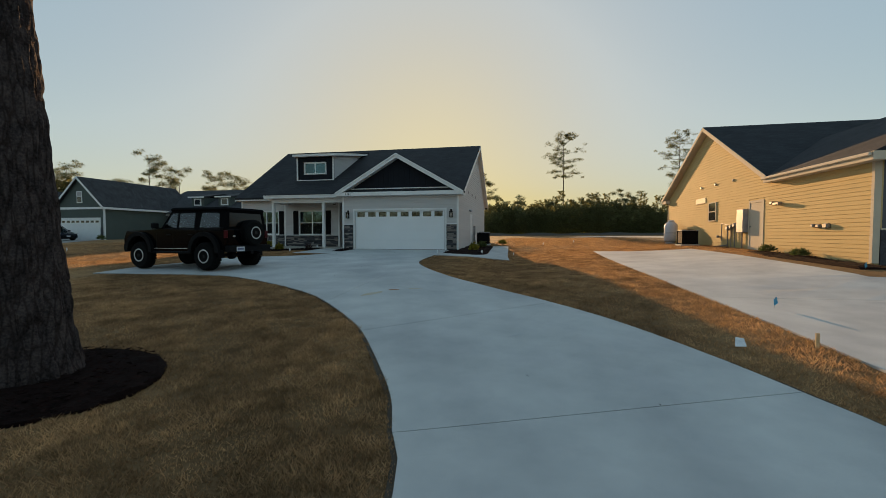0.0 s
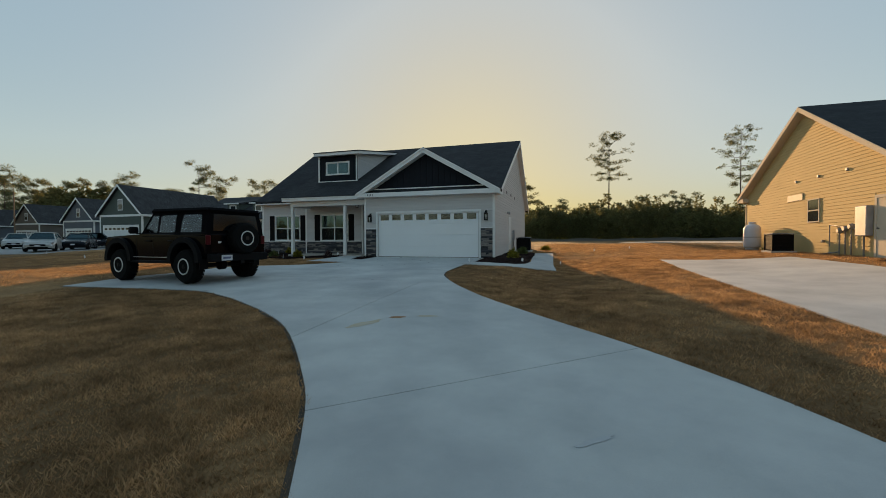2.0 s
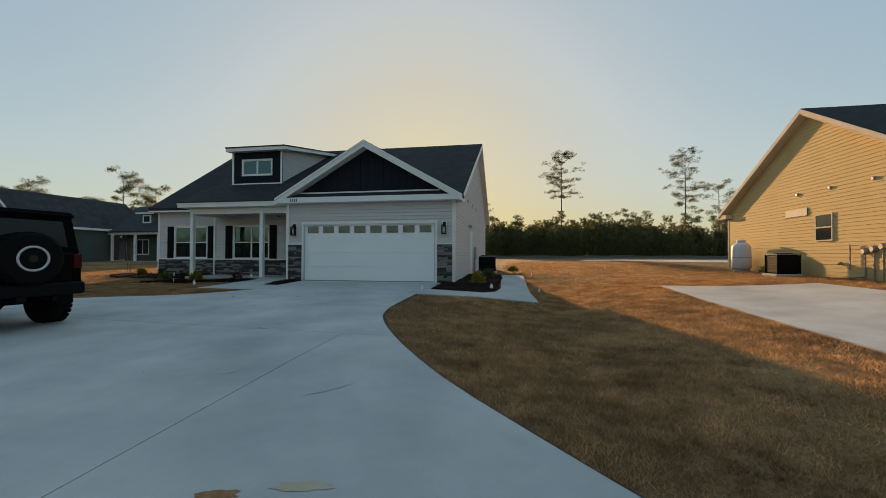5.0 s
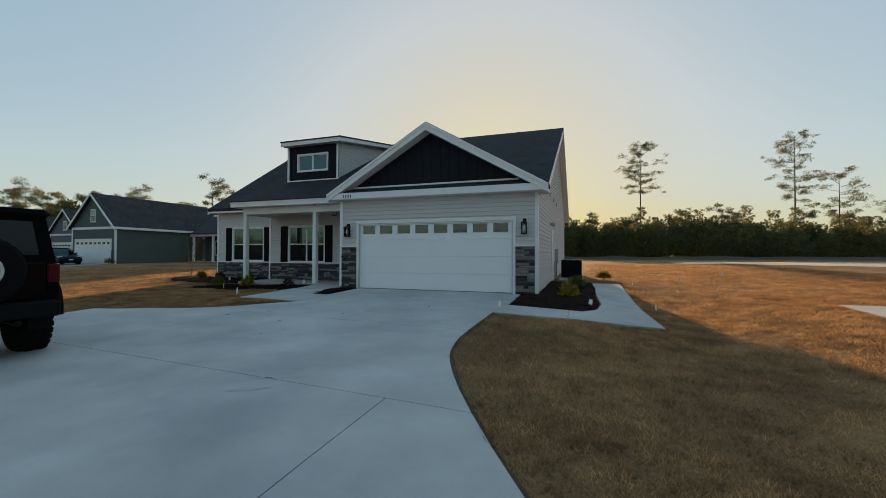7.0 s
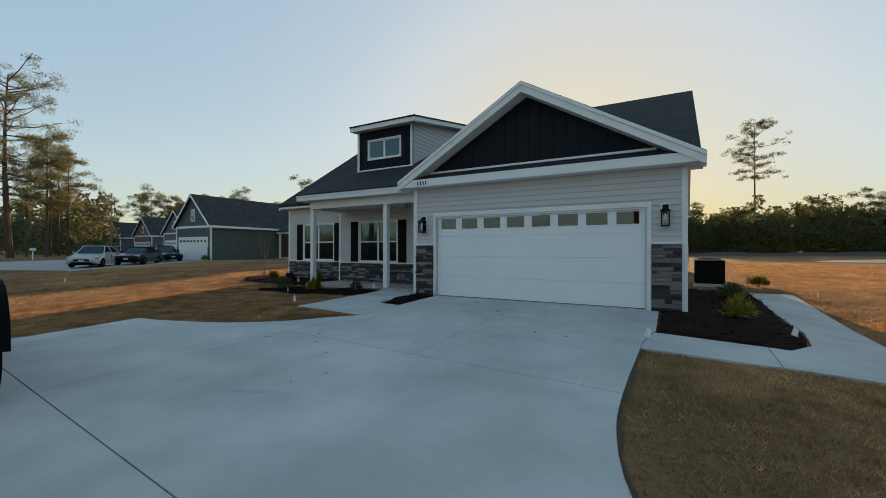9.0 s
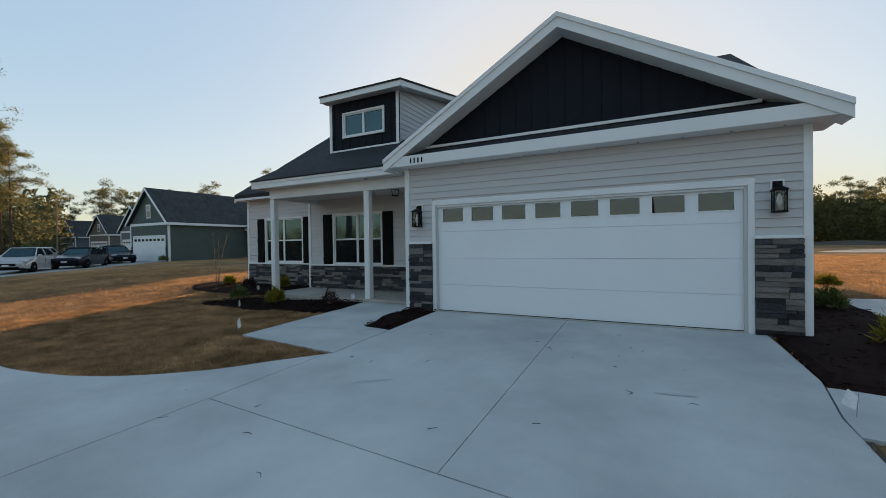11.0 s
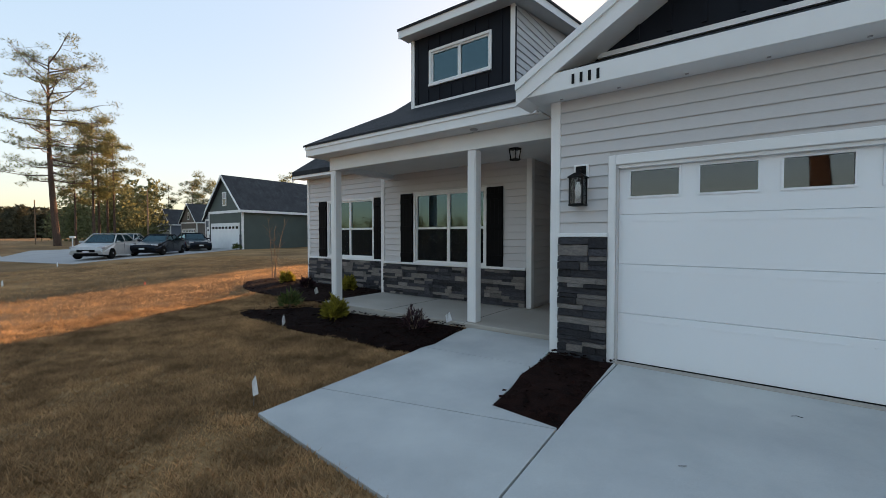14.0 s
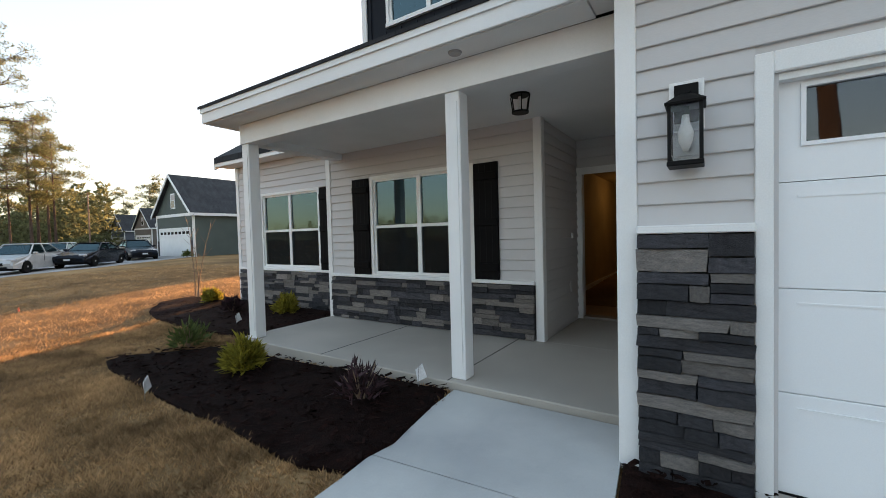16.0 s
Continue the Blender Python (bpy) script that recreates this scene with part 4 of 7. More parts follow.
window("porch_window", -13.95, -12.25, 23.36, 1.53, 2.96, 2, house)
window("wing_window", -17.33, -15.64, 23.72, 1.55, 2.98, 2, house)


def shutter(x0, x1, y, z0, z1):
    s = part("shutter", boxes((x0, x1, y - 0.05, y - 0.018, z0, z1), bevel=0.004), M_SHUTTER, house, "black board-and-batten shutter")
    for k in range(1, 4):
        x = x0 + (x1 - x0) * k / 4
        part("groove", boxes((x - 0.004, x + 0.004, y - 0.0515, y - 0.046, z0 + 0.02, z1 - 0.02)), M_BLACKMETAL, s)
    for z in (z0 + 0.12, (z0 + z1) / 2 - 0.05, z1 - 0.22):
        part("cross_batten", boxes((x0 + 0.01, x1 - 0.01, y - 0.072, y - 0.05, z, z + 0.10), bevel=0.006), M_SHUTTER, s)


for a in ((-14.36, -14.02, 23.36, 1.50, 2.99), (-12.19, -11.85, 23.36, 1.50, 2.99), (-17.72, -17.40, 23.72, 1.52, 3.01), (-15.57, -15.25, 23.72, 1.52, 3.01)):
    shutter(*a)

# dormer
part("dormer_front", boxes((-14.10, -13.66, 23.5, 23.6, 4.70, 6.3), (-12.22, -11.78, 23.5, 23.6, 4.70, 6.3), (-13.66, -12.22, 23.5, 23.6, 4.70, 5.24), (-13.66, -12.22, 23.5, 23.6, 5.93, 6.3)), M_NAVY, house, "dark charcoal dormer face")
for i in range(9):
    x = -14.02 + i * 0.29 - 0.02
    for z0, z1 in ((4.885, 6.22),) if not -13.75 < x + 0.02 < -12.13 else ((4.885, 5.17), (6.0, 6.22)):
        ob = new("batten", bat.data)
        ob.parent = panel
        ob.location, ob.scale = (x + 0.02, 23.5, z0), (1, 1, z1 - z0)
window("dormer_window", -13.64, -12.24, 23.5, 5.26, 5.91, 2, house, rail=False)
part("dormer_trim", boxes((-14.18, -14.09, 23.47, 23.499, 4.79, 6.3), (-11.79, -11.70, 23.47, 23.499, 4.79, 6.3), (-14.09, -11.79, 23.475, 23.499, 4.82, 4.885)), M_WHITE, house)
for x0, x1 in ((-14.10, -14.0), (-11.88, -11.78)):
    b = bmesh.new()
    prism(b, [(x0, 23.6, 4.75), (x0, 29.0, 7.4), (x0, 29.0, 7.45), (x0, 23.6, 6.45)], (x1 - x0, 0, 0))
    part("dormer_cheek", b, M_SIDING, house)
for i in range(12):
    z = 4.88 + i * 0.14
    y1 = 21.5 + (z + 0.1 - 3.85) / 0.5
    course(cladding, 23.56, min(y1, 28.9), -11.78, z, 0.14, 90)
b = bmesh.new()
prism(b, [(-14.32, 23.18, 6.47), (-11.44, 23.18, 6.47), (-11.44, 29.3, 7.55), (-14.32, 29.3, 7.55)], (0, 0, -0.05))
part("dormer_roof", b, M_ROOF, house)
part("dormer_fascia", boxes((-14.30, -11.46, 23.20, 23.23, 6.27, 6.425)), M_WHITE, house)
part("dormer_soffit", boxes((-14.28, -11.48, 23.23, 23.5, 6.28, 6.30)), M_WHITE, house)
for x in (-14.30, -11.49):
    b = bmesh.new()
    prism(b, [(x, 23.23, 6.28), (x, 23.23, 6.44), (x, 29.2, 7.49), (x, 29.2, 7.33)], (0.03, 0, 0))
    part("dormer_rake", b, M_WHITE, house)
part("dormer_rake_soffit", (lambda b: (prism(b, [(-11.778, 23.5, 6.32), (-11.49, 23.5, 6.32), (-11.49, 29.1, 7.32), (-11.778, 29.1, 7.32)], (0, 0, 0.02)), b)[1])(bmesh.new()), M_WHITE, house)

# entry: open front door and the lit hall behind it
part("entry_wall", boxes((-11.32, -11.26, 24.9, 25.02, 0.7, 3.5), (-10.28, HX0, 24.9, 25.02, 0.7, 3.5), (-11.26, -10.28, 24.9, 25.02, 2.95, 3.5)), M_SIDING, house)
part("door_frame", boxes((-11.31, -11.24, 24.872, 24.898, PZ, 3.03), (-10.30, -10.18, 24.872, 24.898, PZ, 3.03), (-11.24, -10.30, 24.872, 24.898, 2.93, 3.03), (-11.26, -11.235, 24.9, 25.03, PZ, 2.95), (-10.305, -10.28, 24.9, 25.03, PZ, 2.95)), M_WHITE, house)
part("threshold", boxes((-11.235, -10.305, 24.88, 25.06, PZ - 0.002, PZ + 0.03)), M_PIPE, house)
edoor = tagged(part("entry_door", boxes((-10.33, -10.285, 25.04, 25.94, PZ + 0.03, 2.92), bevel=0.004), material("stained_door", (0.16, 0.055, 0.018), (0.09, 0.03, 0.01), 4, 30, 0.4, bump=0.1)), "stained wooden entry door standing open into the hall", "door")
part("door_handle", boxes((-10.37, -10.335, 25.84, 25.87, 1.75, 1.95), bevel=0.006), M_BLACKMETAL, edoor)
part("hall_floor", boxes((-12.6, -9.4, 25.03, 33.0, 0.74, PZ + 0.002)), M_WOODFLOOR, house)
part("hall_wall", boxes((-12.0, -11.88, 25.03, 33.0, PZ, 3.4)), M_ROOMWALL, house)
part("hall_wall", boxes((-9.6, -9.5, 25.03, 33.0, PZ, 3.4)), M_ROOMWALL, house)
part("hall_wall", boxes((-11.88, -9.6, 32.9, 33.0, PZ, 3.4)), M_ROOMWALL, house)
part("hall_wall", boxes((-11.88, -11.39, 25.03, 25.1, PZ, 3.4)), M_ROOMWALL, house)
part("hall_ceiling", boxes((-12.0, -9.5, 25.03, 33.0, 3.4, 3.5)), M_ROOMWALL, house)
part("hall_baseboard", boxes((-11.88, -11.86, 25.1, 32.9, PZ + 0.003, PZ + 0.14)), M_WHITE, house)
hall_lamp = bpy.data.lights.new("hall_lamp", "POINT")
hall_lamp.energy, hall_lamp.color, hall_lamp.shadow_soft_size = 0.5, (1.0, 0.62, 0.25), 0.15
new("hall_lamp", hall_lamp).location = (-10.9, 29.5, 3.1)
part("hall_light_fitting", (lambda b: (lathe(b, [(0.16, 3.32), (0.18, 3.36), (0.18, 3.399)], 20, pose(-10.9, 29.5, 0)), b)[1])(bmesh.new()), M_WHITE, house)
part("doorbell", boxes((-11.316, -11.28, 24.55, 24.59, 2.0, 2.07), bevel=0.004), M_WHITE, house)
part("outlet_cover", boxes((-11.316, -11.28, 24.45, 24.53, 1.25, 1.40), bevel=0.006), M_SIDING, house)

# house number, as plain bars
for i in range(4):
    part("number_bar", boxes((-9.76 + i * 0.083, -9.733 + i * 0.083, GFY - 0.008, GFY - 0.001, 3.64, 3.74)), M_BLACKMETAL, house)
part("soffit_light", (lambda b: (lathe(b, [(0.05, 3.57), (0.06, 3.585)], 16, pose(-11.4, 21.62, 0)), b)[1])(bmesh.new()), M_METER, house)
for i in range(11):
    part("gutter_bracket", boxes((GEL + 0.4 + i * 0.6, GEL + 0.43 + i * 0.6, GFY + 0.26, GFY + 0.28, 3.592, 3.60)), M_METER, house)


def wall_lantern(x, y, z):
    """Black box lantern with clear glass and a bulb on a white block; z is the foot."""
    t = thing("wall_lantern", "black metal wall lantern with clear glass panes", "wall lamp", "garage lanterns", at=(x, y, z))
    part("mounting_block", boxes((x - 0.08, x + 0.08, y - 0.035, y - 0.017, z + 0.20, z + 0.46), bevel=0.004), M_WHITE, t)
    part("back_plate", boxes((x - 0.055, x + 0.055, y - 0.05, y - 0.035, z + 0.24, z + 0.44), bevel=0.003), M_BLACKMETAL, t)
    part("arm", boxes((x - 0.02, x + 0.02, y - 0.13, y - 0.05, z + 0.37, z + 0.40)), M_BLACKMETAL, t)
    c = y - 0.13
    roof = bmesh.new()
    lathe(roof, [(0.122, 0.300), (0.126, 0.312), (0.075, 0.340), (0.045, 0.355), (0.02, 0.365)], 4, pose(x, c, z, 0, 0, 45))
    part("cap", roof, M_BLACKMETAL, t)
    for sx in (-1, 1):
        for sy in (-1, 1):
            part("corner_bar", boxes((x + sx * 0.068 - 0.008, x + sx * 0.068 + 0.008, c + sy * 0.068 - 0.008, c + sy * 0.068 + 0.008, z + 0.01, z + 0.303)), M_BLACKMETAL, t)
        part("glass_pane", boxes((x + sx * 0.068 - 0.002, x + sx * 0.068 + 0.002, c - 0.060, c + 0.060, z + 0.03, z + 0.298)), M_CLEAR, t)
        part("glass_pane", boxes((x - 0.060, x + 0.060, c + sx * 0.068 - 0.002, c + sx * 0.068 + 0.002, z + 0.03, z + 0.298)), M_CLEAR, t)
    part("base_tray", boxes((x - 0.080, x + 0.080, c - 0.080, c + 0.080, z, z + 0.025), bevel=0.004), M_BLACKMETAL, t)
    bulb = bmesh.new()
    lathe(bulb, [(0.012, 0.08), (0.032, 0.13), (0.036, 0.17), (0.02, 0.22), (0.016, 0.26)], 14, pose(x, c, z))
    part("bulb", bulb, M_BULB, t, smooth=True)
    part("socket", (lambda b: (tube(b, (x, c, z + 0.26), (x, c, z + 0.305), 0.018), b)[1])(bmesh.new()), M_BLACKMETAL, t)


wall_lantern(-9.76, GY, 2.405)
wall_lantern(-4.04, GY, 2.42)
t = thing("porch_lantern", "small black lantern hung under the porch ceiling", "ceiling lamp", at=(-11.2, 22.5, 3.44))
part("canopy_plate", (lambda b: (lathe(b, [(0.09, 3.425), (0.10, 3.44)], 20, pose(-11.2, 22.5, 0)), b)[1])(bmesh.new()), M_BLACKMETAL, t)
for k in range(6):
    a = k * math.pi / 3
    part("cage_bar", (lambda b: (tube(b, (-11.2 + 0.10 * math.cos(a), 22.5 + 0.10 * math.sin(a), 3.425), (-11.2 + 0.075 * math.cos(a), 22.5 + 0.075 * math.sin(a), 3.27), 0.006, n=6), b)[1])(bmesh.new()), M_BLACKMETAL, t)
part("cage_ring", (lambda b: (lathe(b, [(0.082, 3.262), (0.085, 3.275)], 24, pose(-11.2, 22.5, 0)), b)[1])(bmesh.new()), M_BLACKMETAL, t)
part("bulb", (lambda b: (lathe(b, [(0.012, 3.30), (0.03, 3.33), (0.03, 3.37), (0.015, 3.42)], 12, pose(-11.2, 22.5, 0)), b)[1])(bmesh.new()), M_BULB, t)

# side door and meter on the right wall
part("side_door", boxes((HX1 - 0.02, HX1 + 0.012, 26.0, 26.85, 0.76, 2.72)), M_WHITE, house)
part("side_door_casing", boxes((HX1, HX1 + 0.03, 25.9, 26.0, 0.72, 2.82), (HX1, HX1 + 0.03, 26.85, 26.95, 0.72, 2.82), (HX1, HX1 + 0.03, 26.0, 26.85, 2.72, 2.82)), M_WHITE, house)
part("flood_light", boxes((HX1, HX1 + 0.16, 25.3, 25.5, 2.95, 3.05), (HX1 + 0.1, HX1 + 0.2, 25.2, 25.32, 2.9, 3.0)), M_METER, house)
part("meter_box", boxes((HX1 + 0.005, HX1 + 0.14, 27.6, 27.9, 1.5, 2.1), bevel=0.01), M_METER, house)
part("conduit", (lambda b: (tube(b, (HX1 + 0.06, 27.75, 0.7), (HX1 + 0.06, 27.75, 1.5), 0.025), b)[1])(bmesh.new()), M_METER, house)
for k in range(3):
    part("wall_vent", boxes((HX1 + 0.004, HX1 + 0.06, 25.0 + k * 1.7, 25.15 + k * 1.7, 4.0, 4.15), bevel=0.01), M_METER, house)


def condenser(x, y, label):
    z = gz(x, y)
    t = thing("air_conditioner", label, "air conditioner", "condensers", at=(x, y, z))
    r = 0.37
    part("pad", boxes((x - 0.46, x + 0.46, y - 0.46, y + 0.46, z - 0.05, z + 0.08)), M_CONCRETE, t)
    part("casing", boxes((x - r, x + r, y - r, y + r, z + 0.08, z + 0.80), bevel=0.05), M_PLASTIC, t)
    for i in range(11):
        part("louvre", boxes((x - r - 0.01, x + r + 0.01, y - r - 0.01, y + r + 0.01, z + 0.13 + i * 0.058, z + 0.142 + i * 0.058), bevel=0.004), M_BLACKMETAL, t)
    for a in (-1, 1):
        for c in (-1, 1):
            part("corner_post", boxes((x + a * r - 0.025, x + a * r + 0.025, y + c * r - 0.025, y + c * r + 0.025, z + 0.08, z + 0.80), bevel=0.012), M_PLASTIC, t)
    part("lid", boxes((x - r - 0.02, x + r + 0.02, y - r - 0.02, y + r + 0.02, z + 0.80, z + 0.835), bevel=0.012), M_METER, t)
    part("top_grille", (lambda b: (lathe(b, [(0.33, z + 0.836), (0.31, z + 0.865), (0.10, z + 0.875)], 24, pose(x, y, 0)), b)[1])(bmesh.new()), M_BLACKMETAL, t)


condenser(-3.0, 27.5, "dark air-conditioning condenser beside the grey house")
condenser(8.35, 24.7, "dark air-conditioning condenser beside the tan house")


# ---- vehicles ----
def wheel(parent, x, y, z, r, w, side, spokes=6, ring=False, name="wheel"):
    """Tyre with rim; side is the way (+1/-1) along y that its face points."""
    b = bmesh.new()
    lathe(b, [(r * 0.60, -w / 2), (r * 0.90, -w / 2), (r, -w * 0.32), (r, w * 0.32), (r * 0.90, w / 2), (r * 0.60, w / 2)], 32, pose(x, y, z, -90 * side, 0, 0))
    ty = part(name, b, M_TYRE, parent)
    if ring:
        tread = bmesh.new()
        for k in range(28):
            a = 2 * math.pi * k / 28
            for s in (-1, 1):
                box(tread, -0.035, 0.035, -w * 0.27, w * 0.27 * 0.2, -0.012, 0.014, m=pose(x, y, z) @ Matrix.Rotation(a + s * 0.05, 4, "Y") @ pose(0, s * w * 0.2, r))
        part("tread", tread, M_TYRE, ty)
    b = bmesh.new()
    lathe(b, [(r * 0.10, 0), (r * 0.60, -0.04), (r * 0.62, w * 0.42), (r * 0.58, w * 0.44)], 32, pose(x, y, z, -90 * side, 0, 0))
    rim = part("rim", b, M_RIM, ty)
    b = bmesh.new()
    for k in range(spokes):
        box(b, -r * 0.07, r * 0.07, -0.02, 0.02, 0, r * 0.56, m=pose(x, y + side * w * 0.40, z) @ Matrix.Rotation(2 * math.pi * k / spokes, 4, "Y"))
    lathe(b, [(r * 0.14, -0.02), (r * 0.14, 0.03)], 16, pose(x, y + side * w * 0.40, z, -90 * side, 0, 0))
    part("spokes", b, M_RIM if ring else M_RING, ty)
    if ring:
        b = bmesh.new()
        n, major, minor = 40, r * 0.455, r * 0.045
        rows = []
        for i in range(n):
            a = 2 * math.pi * i / n
            rows.append([b.verts.new((x + (major + minor * math.cos(c)) * math.cos(a), y + side * (w * 0.50 + minor * 0.5 * math.sin(c)), z + (major + minor * math.cos(c)) * math.sin(a))) for c in [2 * math.pi * j / 8 for j in range(8)]])
        for i in range(n):
            for j in range(8):
                b.faces.new((rows[i][j], rows[(i + 1) % n][j], rows[(i + 1) % n][(j + 1) % 8], rows[i][(j + 1) % 8]))
        part("bead_ring", b, M_RING, ty, smooth=True)
    return ty


def side_shape(bm, pts, y0, y1):
    prism(bm, [(x, y0, z) for x, z in pts], (0, y1 - y0, 0))


def arch(cx, cz, r, a0, a1, n=10):
    return [(cx + r * math.cos(radians(a0 + (a1 - a0) * i / n)), cz + r * math.sin(radians(a0 + (a1 - a0) * i / n))) for i in range(n + 1)]


def off_roader():
    """Boxy four-door off-roader; x forward, rear axle at the origin's plumb."""
    t = thing("off_road_vehicle", "black four-door off-road vehicle with soft top and spare wheel", "car")
    R, WB, H = 0.455, 2.95, 0.93
    lower = [(-0.78, 0.62)] + [(-0.62, 0.58)] + list(reversed(arch(0, 0.52, 0.54, 8, 172))) + [(0.62, 0.50), (WB - 0.62, 0.50)] + list(reversed(arch(WB, 0.52, 0.54, 8, 172))) + [(WB + 0.62, 0.62), (WB + 0.80, 0.66), (WB + 0.82, 1.02), (WB + 0.74, 1.20), (1.95, 1.27), (-0.80, 1.25)]
    b = bmesh.new()
    side_shape(b, lower, -H, H)
    bmesh.ops.bevel(b, geom=[e for e in b.edges if abs(e.verts[0].co.y - e.verts[1].co.y) < 1e-4 and min(e.verts[0].co.z, e.verts[1].co.z) > 1.0], offset=0.05, segments=3, affect="EDGES")
    body = part("body", b, M_CARBLACK, t, "glossy black body")
    for s in (-1, 1):
        part("belt_line", boxes((-0.78, 1.9, s * H - 0.004 if s < 0 else H - 0.004, s * H + 0.004 if s < 0 else H + 0.004, 1.19, 1.205)), M_PLASTIC, body)
        part("rocker_trim", boxes((0.62, WB - 0.62, s * 0.95 - 0.012, s * 0.95 + 0.012, 0.60, 0.615)), M_RING, body)
        part("side_step", boxes((0.55, WB - 0.55, s * 0.95 - 0.05, s * 0.95 + 0.05, 0.44, 0.52), bevel=0.02), M_PLASTIC, body)
        for x in (0.42, 1.42, 2.2):
            part("door_gap", boxes((x - 0.004, x + 0.004, s * H - 0.003, s * H + 0.003, 0.55, 1.22)), M_BLACKMETAL, body)
        for x in (0.62, 1.60):
            part("door_handle", boxes((x - 0.10, x + 0.10, s * 0.955 - 0.02, s * 0.955 + 0.02, 1.05, 1.085), bevel=0.012), M_PLASTIC, body)
        for cx in (0.0, WB):
            fl = bmesh.new()
            outer, inner = arch(cx, 0.52, 0.65, -4, 184, 16), arch(cx, 0.52, 0.51, -4, 184, 16)
            side_shape(fl, outer + list(reversed(inner)), s * 0.88, s * 1.04)
            bmesh.ops.triangulate(fl, faces=[f for f in fl.faces if len(f.verts) > 4])
            part("wheel_flare", fl, M_PLASTIC, body)
        part("mirror", boxes((1.95, 2.10, s * 1.10 - 0.12, s * 1.10 + 0.10, 1.28, 1.48), bevel=0.04), M_PLASTIC, t)
        part("mirror_arm", boxes((2.0, 2.06, s * 0.95 - 0.06, s * 0.95 + 0.06, 1.27, 1.31)), M_PLASTIC, t)
    # greenhouse: fabric top over windows
    def yl(z, s):
        return s * (0.90 - 0.10 * (z - 1.24) / 0.64)

    for s in (-1, 1):
        for a, b_, c, d in ((1.90, 2.03, 1.60, 1.50), (1.20, 1.30, 1.30, 1.20), (0.28, 0.54, 0.54, 0.22), (-0.78, -0.56, -0.50, -0.73)):
            q = bmesh.new()
            prism(q, [(a, yl(1.24, s), 1.24), (b_, yl(1.24, s), 1.24), (c, yl(1.88, s), 1.88), (d, yl(1.88, s), 1.88)], (0, -s * 0.05, 0))
            part("pillar", q, M_SOFTTOP, t)
        q = bmesh.new()
        prism(q, [(-0.76, yl(1.24, s), 1.24), (1.98, yl(1.24, s), 1.24), (1.93, yl(1.31, s), 1.31), (-0.755, yl(1.31, s), 1.31)], (0, -s * 0.05, 0))
        part("window_sill", q, M_PLASTIC, t)
        q = bmesh.new()
        prism(q, [(-0.73, yl(1.79, s), 1.79), (1.62, yl(1.79, s), 1.79), (1.55, yl(1.88, s), 1.88), (-0.72, yl(1.88, s), 1.88)], (0, -s * 0.05, 0))
        part("roof_rail", q, M_SOFTTOP, t)
        for x in (1.15, 0.30):
            seat = part("seat", boxes((x - 0.12, x + 0.10, s * 0.42 - 0.24, s * 0.42 + 0.24, 1.24, 1.50), bevel=0.05), M_PLASTIC, t)
            part("headrest", boxes((x - 0.11, x + 0.01, s * 0.42 - 0.13, s * 0.42 + 0.13, 1.52, 1.70), bevel=0.04), M_PLASTIC, seat)
    rear = boxes((-0.785, -0.73, -0.88, -0.66, 1.24, 1.86), (-0.785, -0.73, 0.66, 0.88, 1.24, 1.86), (-0.78, -0.73, -0.66, 0.66, 1.24, 1.36), (-0.77, -0.72, -0.66, 0.66, 1.78, 1.88))
    for v in rear.verts:
        f = (v.co.z - 1.24) / 0.64
        v.co.x += 0.05 * f
        v.co.y *= 1 - 0.10 * f
    part("rear_panel", rear, M_SOFTTOP, t)
    top = bmesh.new()
    box(top, -0.80, 1.66, -0.84, 0.84, 1.84, 1.99, bevel=0.06)
    for v in top.verts:
        if v.co.z > 1.93:
            v.co.z += 0.03 * math.sin((v.co.x + 0.8) / 2.46 * math.pi) - 0.02 * (v.co.x < -0.6)
    part("soft_top", top, M_SOFTTOP, t, "black fabric roof")

    def side_glass(x0, x1, x2, x3, s):
        g = bmesh.new()
        vs = [(x0, yl(1.30, s), 1.30), (x1, yl(1.30, s), 1.30), (x2, yl(1.80, s), 1.80), (x3, yl(1.80, s), 1.80)]
        prism(g, vs, (0, -s * 0.008, 0))
        return part("side_window", g, M_CABGLASS, t)

    for s in (-1, 1):
        side_glass(1.30, 1.90, 1.58, 1.30, s)
        side_glass(0.52, 1.20, 1.20, 0.52, s)
        side_glass(-0.58, 0.30, 0.24, -0.52, s)
    g = bmesh.new()
    prism(g, [(2.03, -0.80, 1.28), (2.03, 0.80, 1.28), (1.61, 0.74, 1.84), (1.61, -0.74, 1.84)], (0.010, 0, 0.006))
    part("windscreen", g, M_CABGLASS, t)
    g = bmesh.new()
    prism(g, [(-0.792, -0.72, 1.34), (-0.792, 0.72, 1.34), (-0.745, 0.66, 1.80), (-0.745, -0.66, 1.80)], (-0.010, 0, 0))
    part("rear_window", g, M_TINT, t)
    part("tailgate", boxes((-0.815, -0.78, -0.80, 0.80, 0.72, 1.24), bevel=0.015), M_CARBLACK, t)
    for s in (-1, 1):
        tl = part("tail_light", boxes((-0.83, -0.765, s * 0.865 - 0.065, s * 0.865 + 0.065, 0.96, 1.22), bevel=0.015), M_TAIL, t, "red tail light")
        part("lens_bar", boxes((-0.835, -0.83, s * 0.865 - 0.02, s * 0.865 + 0.02, 1.0, 1.18)), M_TAIL, tl)
        part("headlight", (lambda b: (lathe(b, [(0.12, 0), (0.12, 0.04), (0.08, 0.06)], 20, pose(WB + 0.80, s * 0.68, 0.95, 0, 90, 0)), b)[1])(bmesh.new()), M_LENS, t)
        part("mud_flap", boxes((-0.56, -0.54, s * 0.82 - 0.12, s * 0.82 + 0.12, 0.30, 0.62)), M_PLASTIC, t)
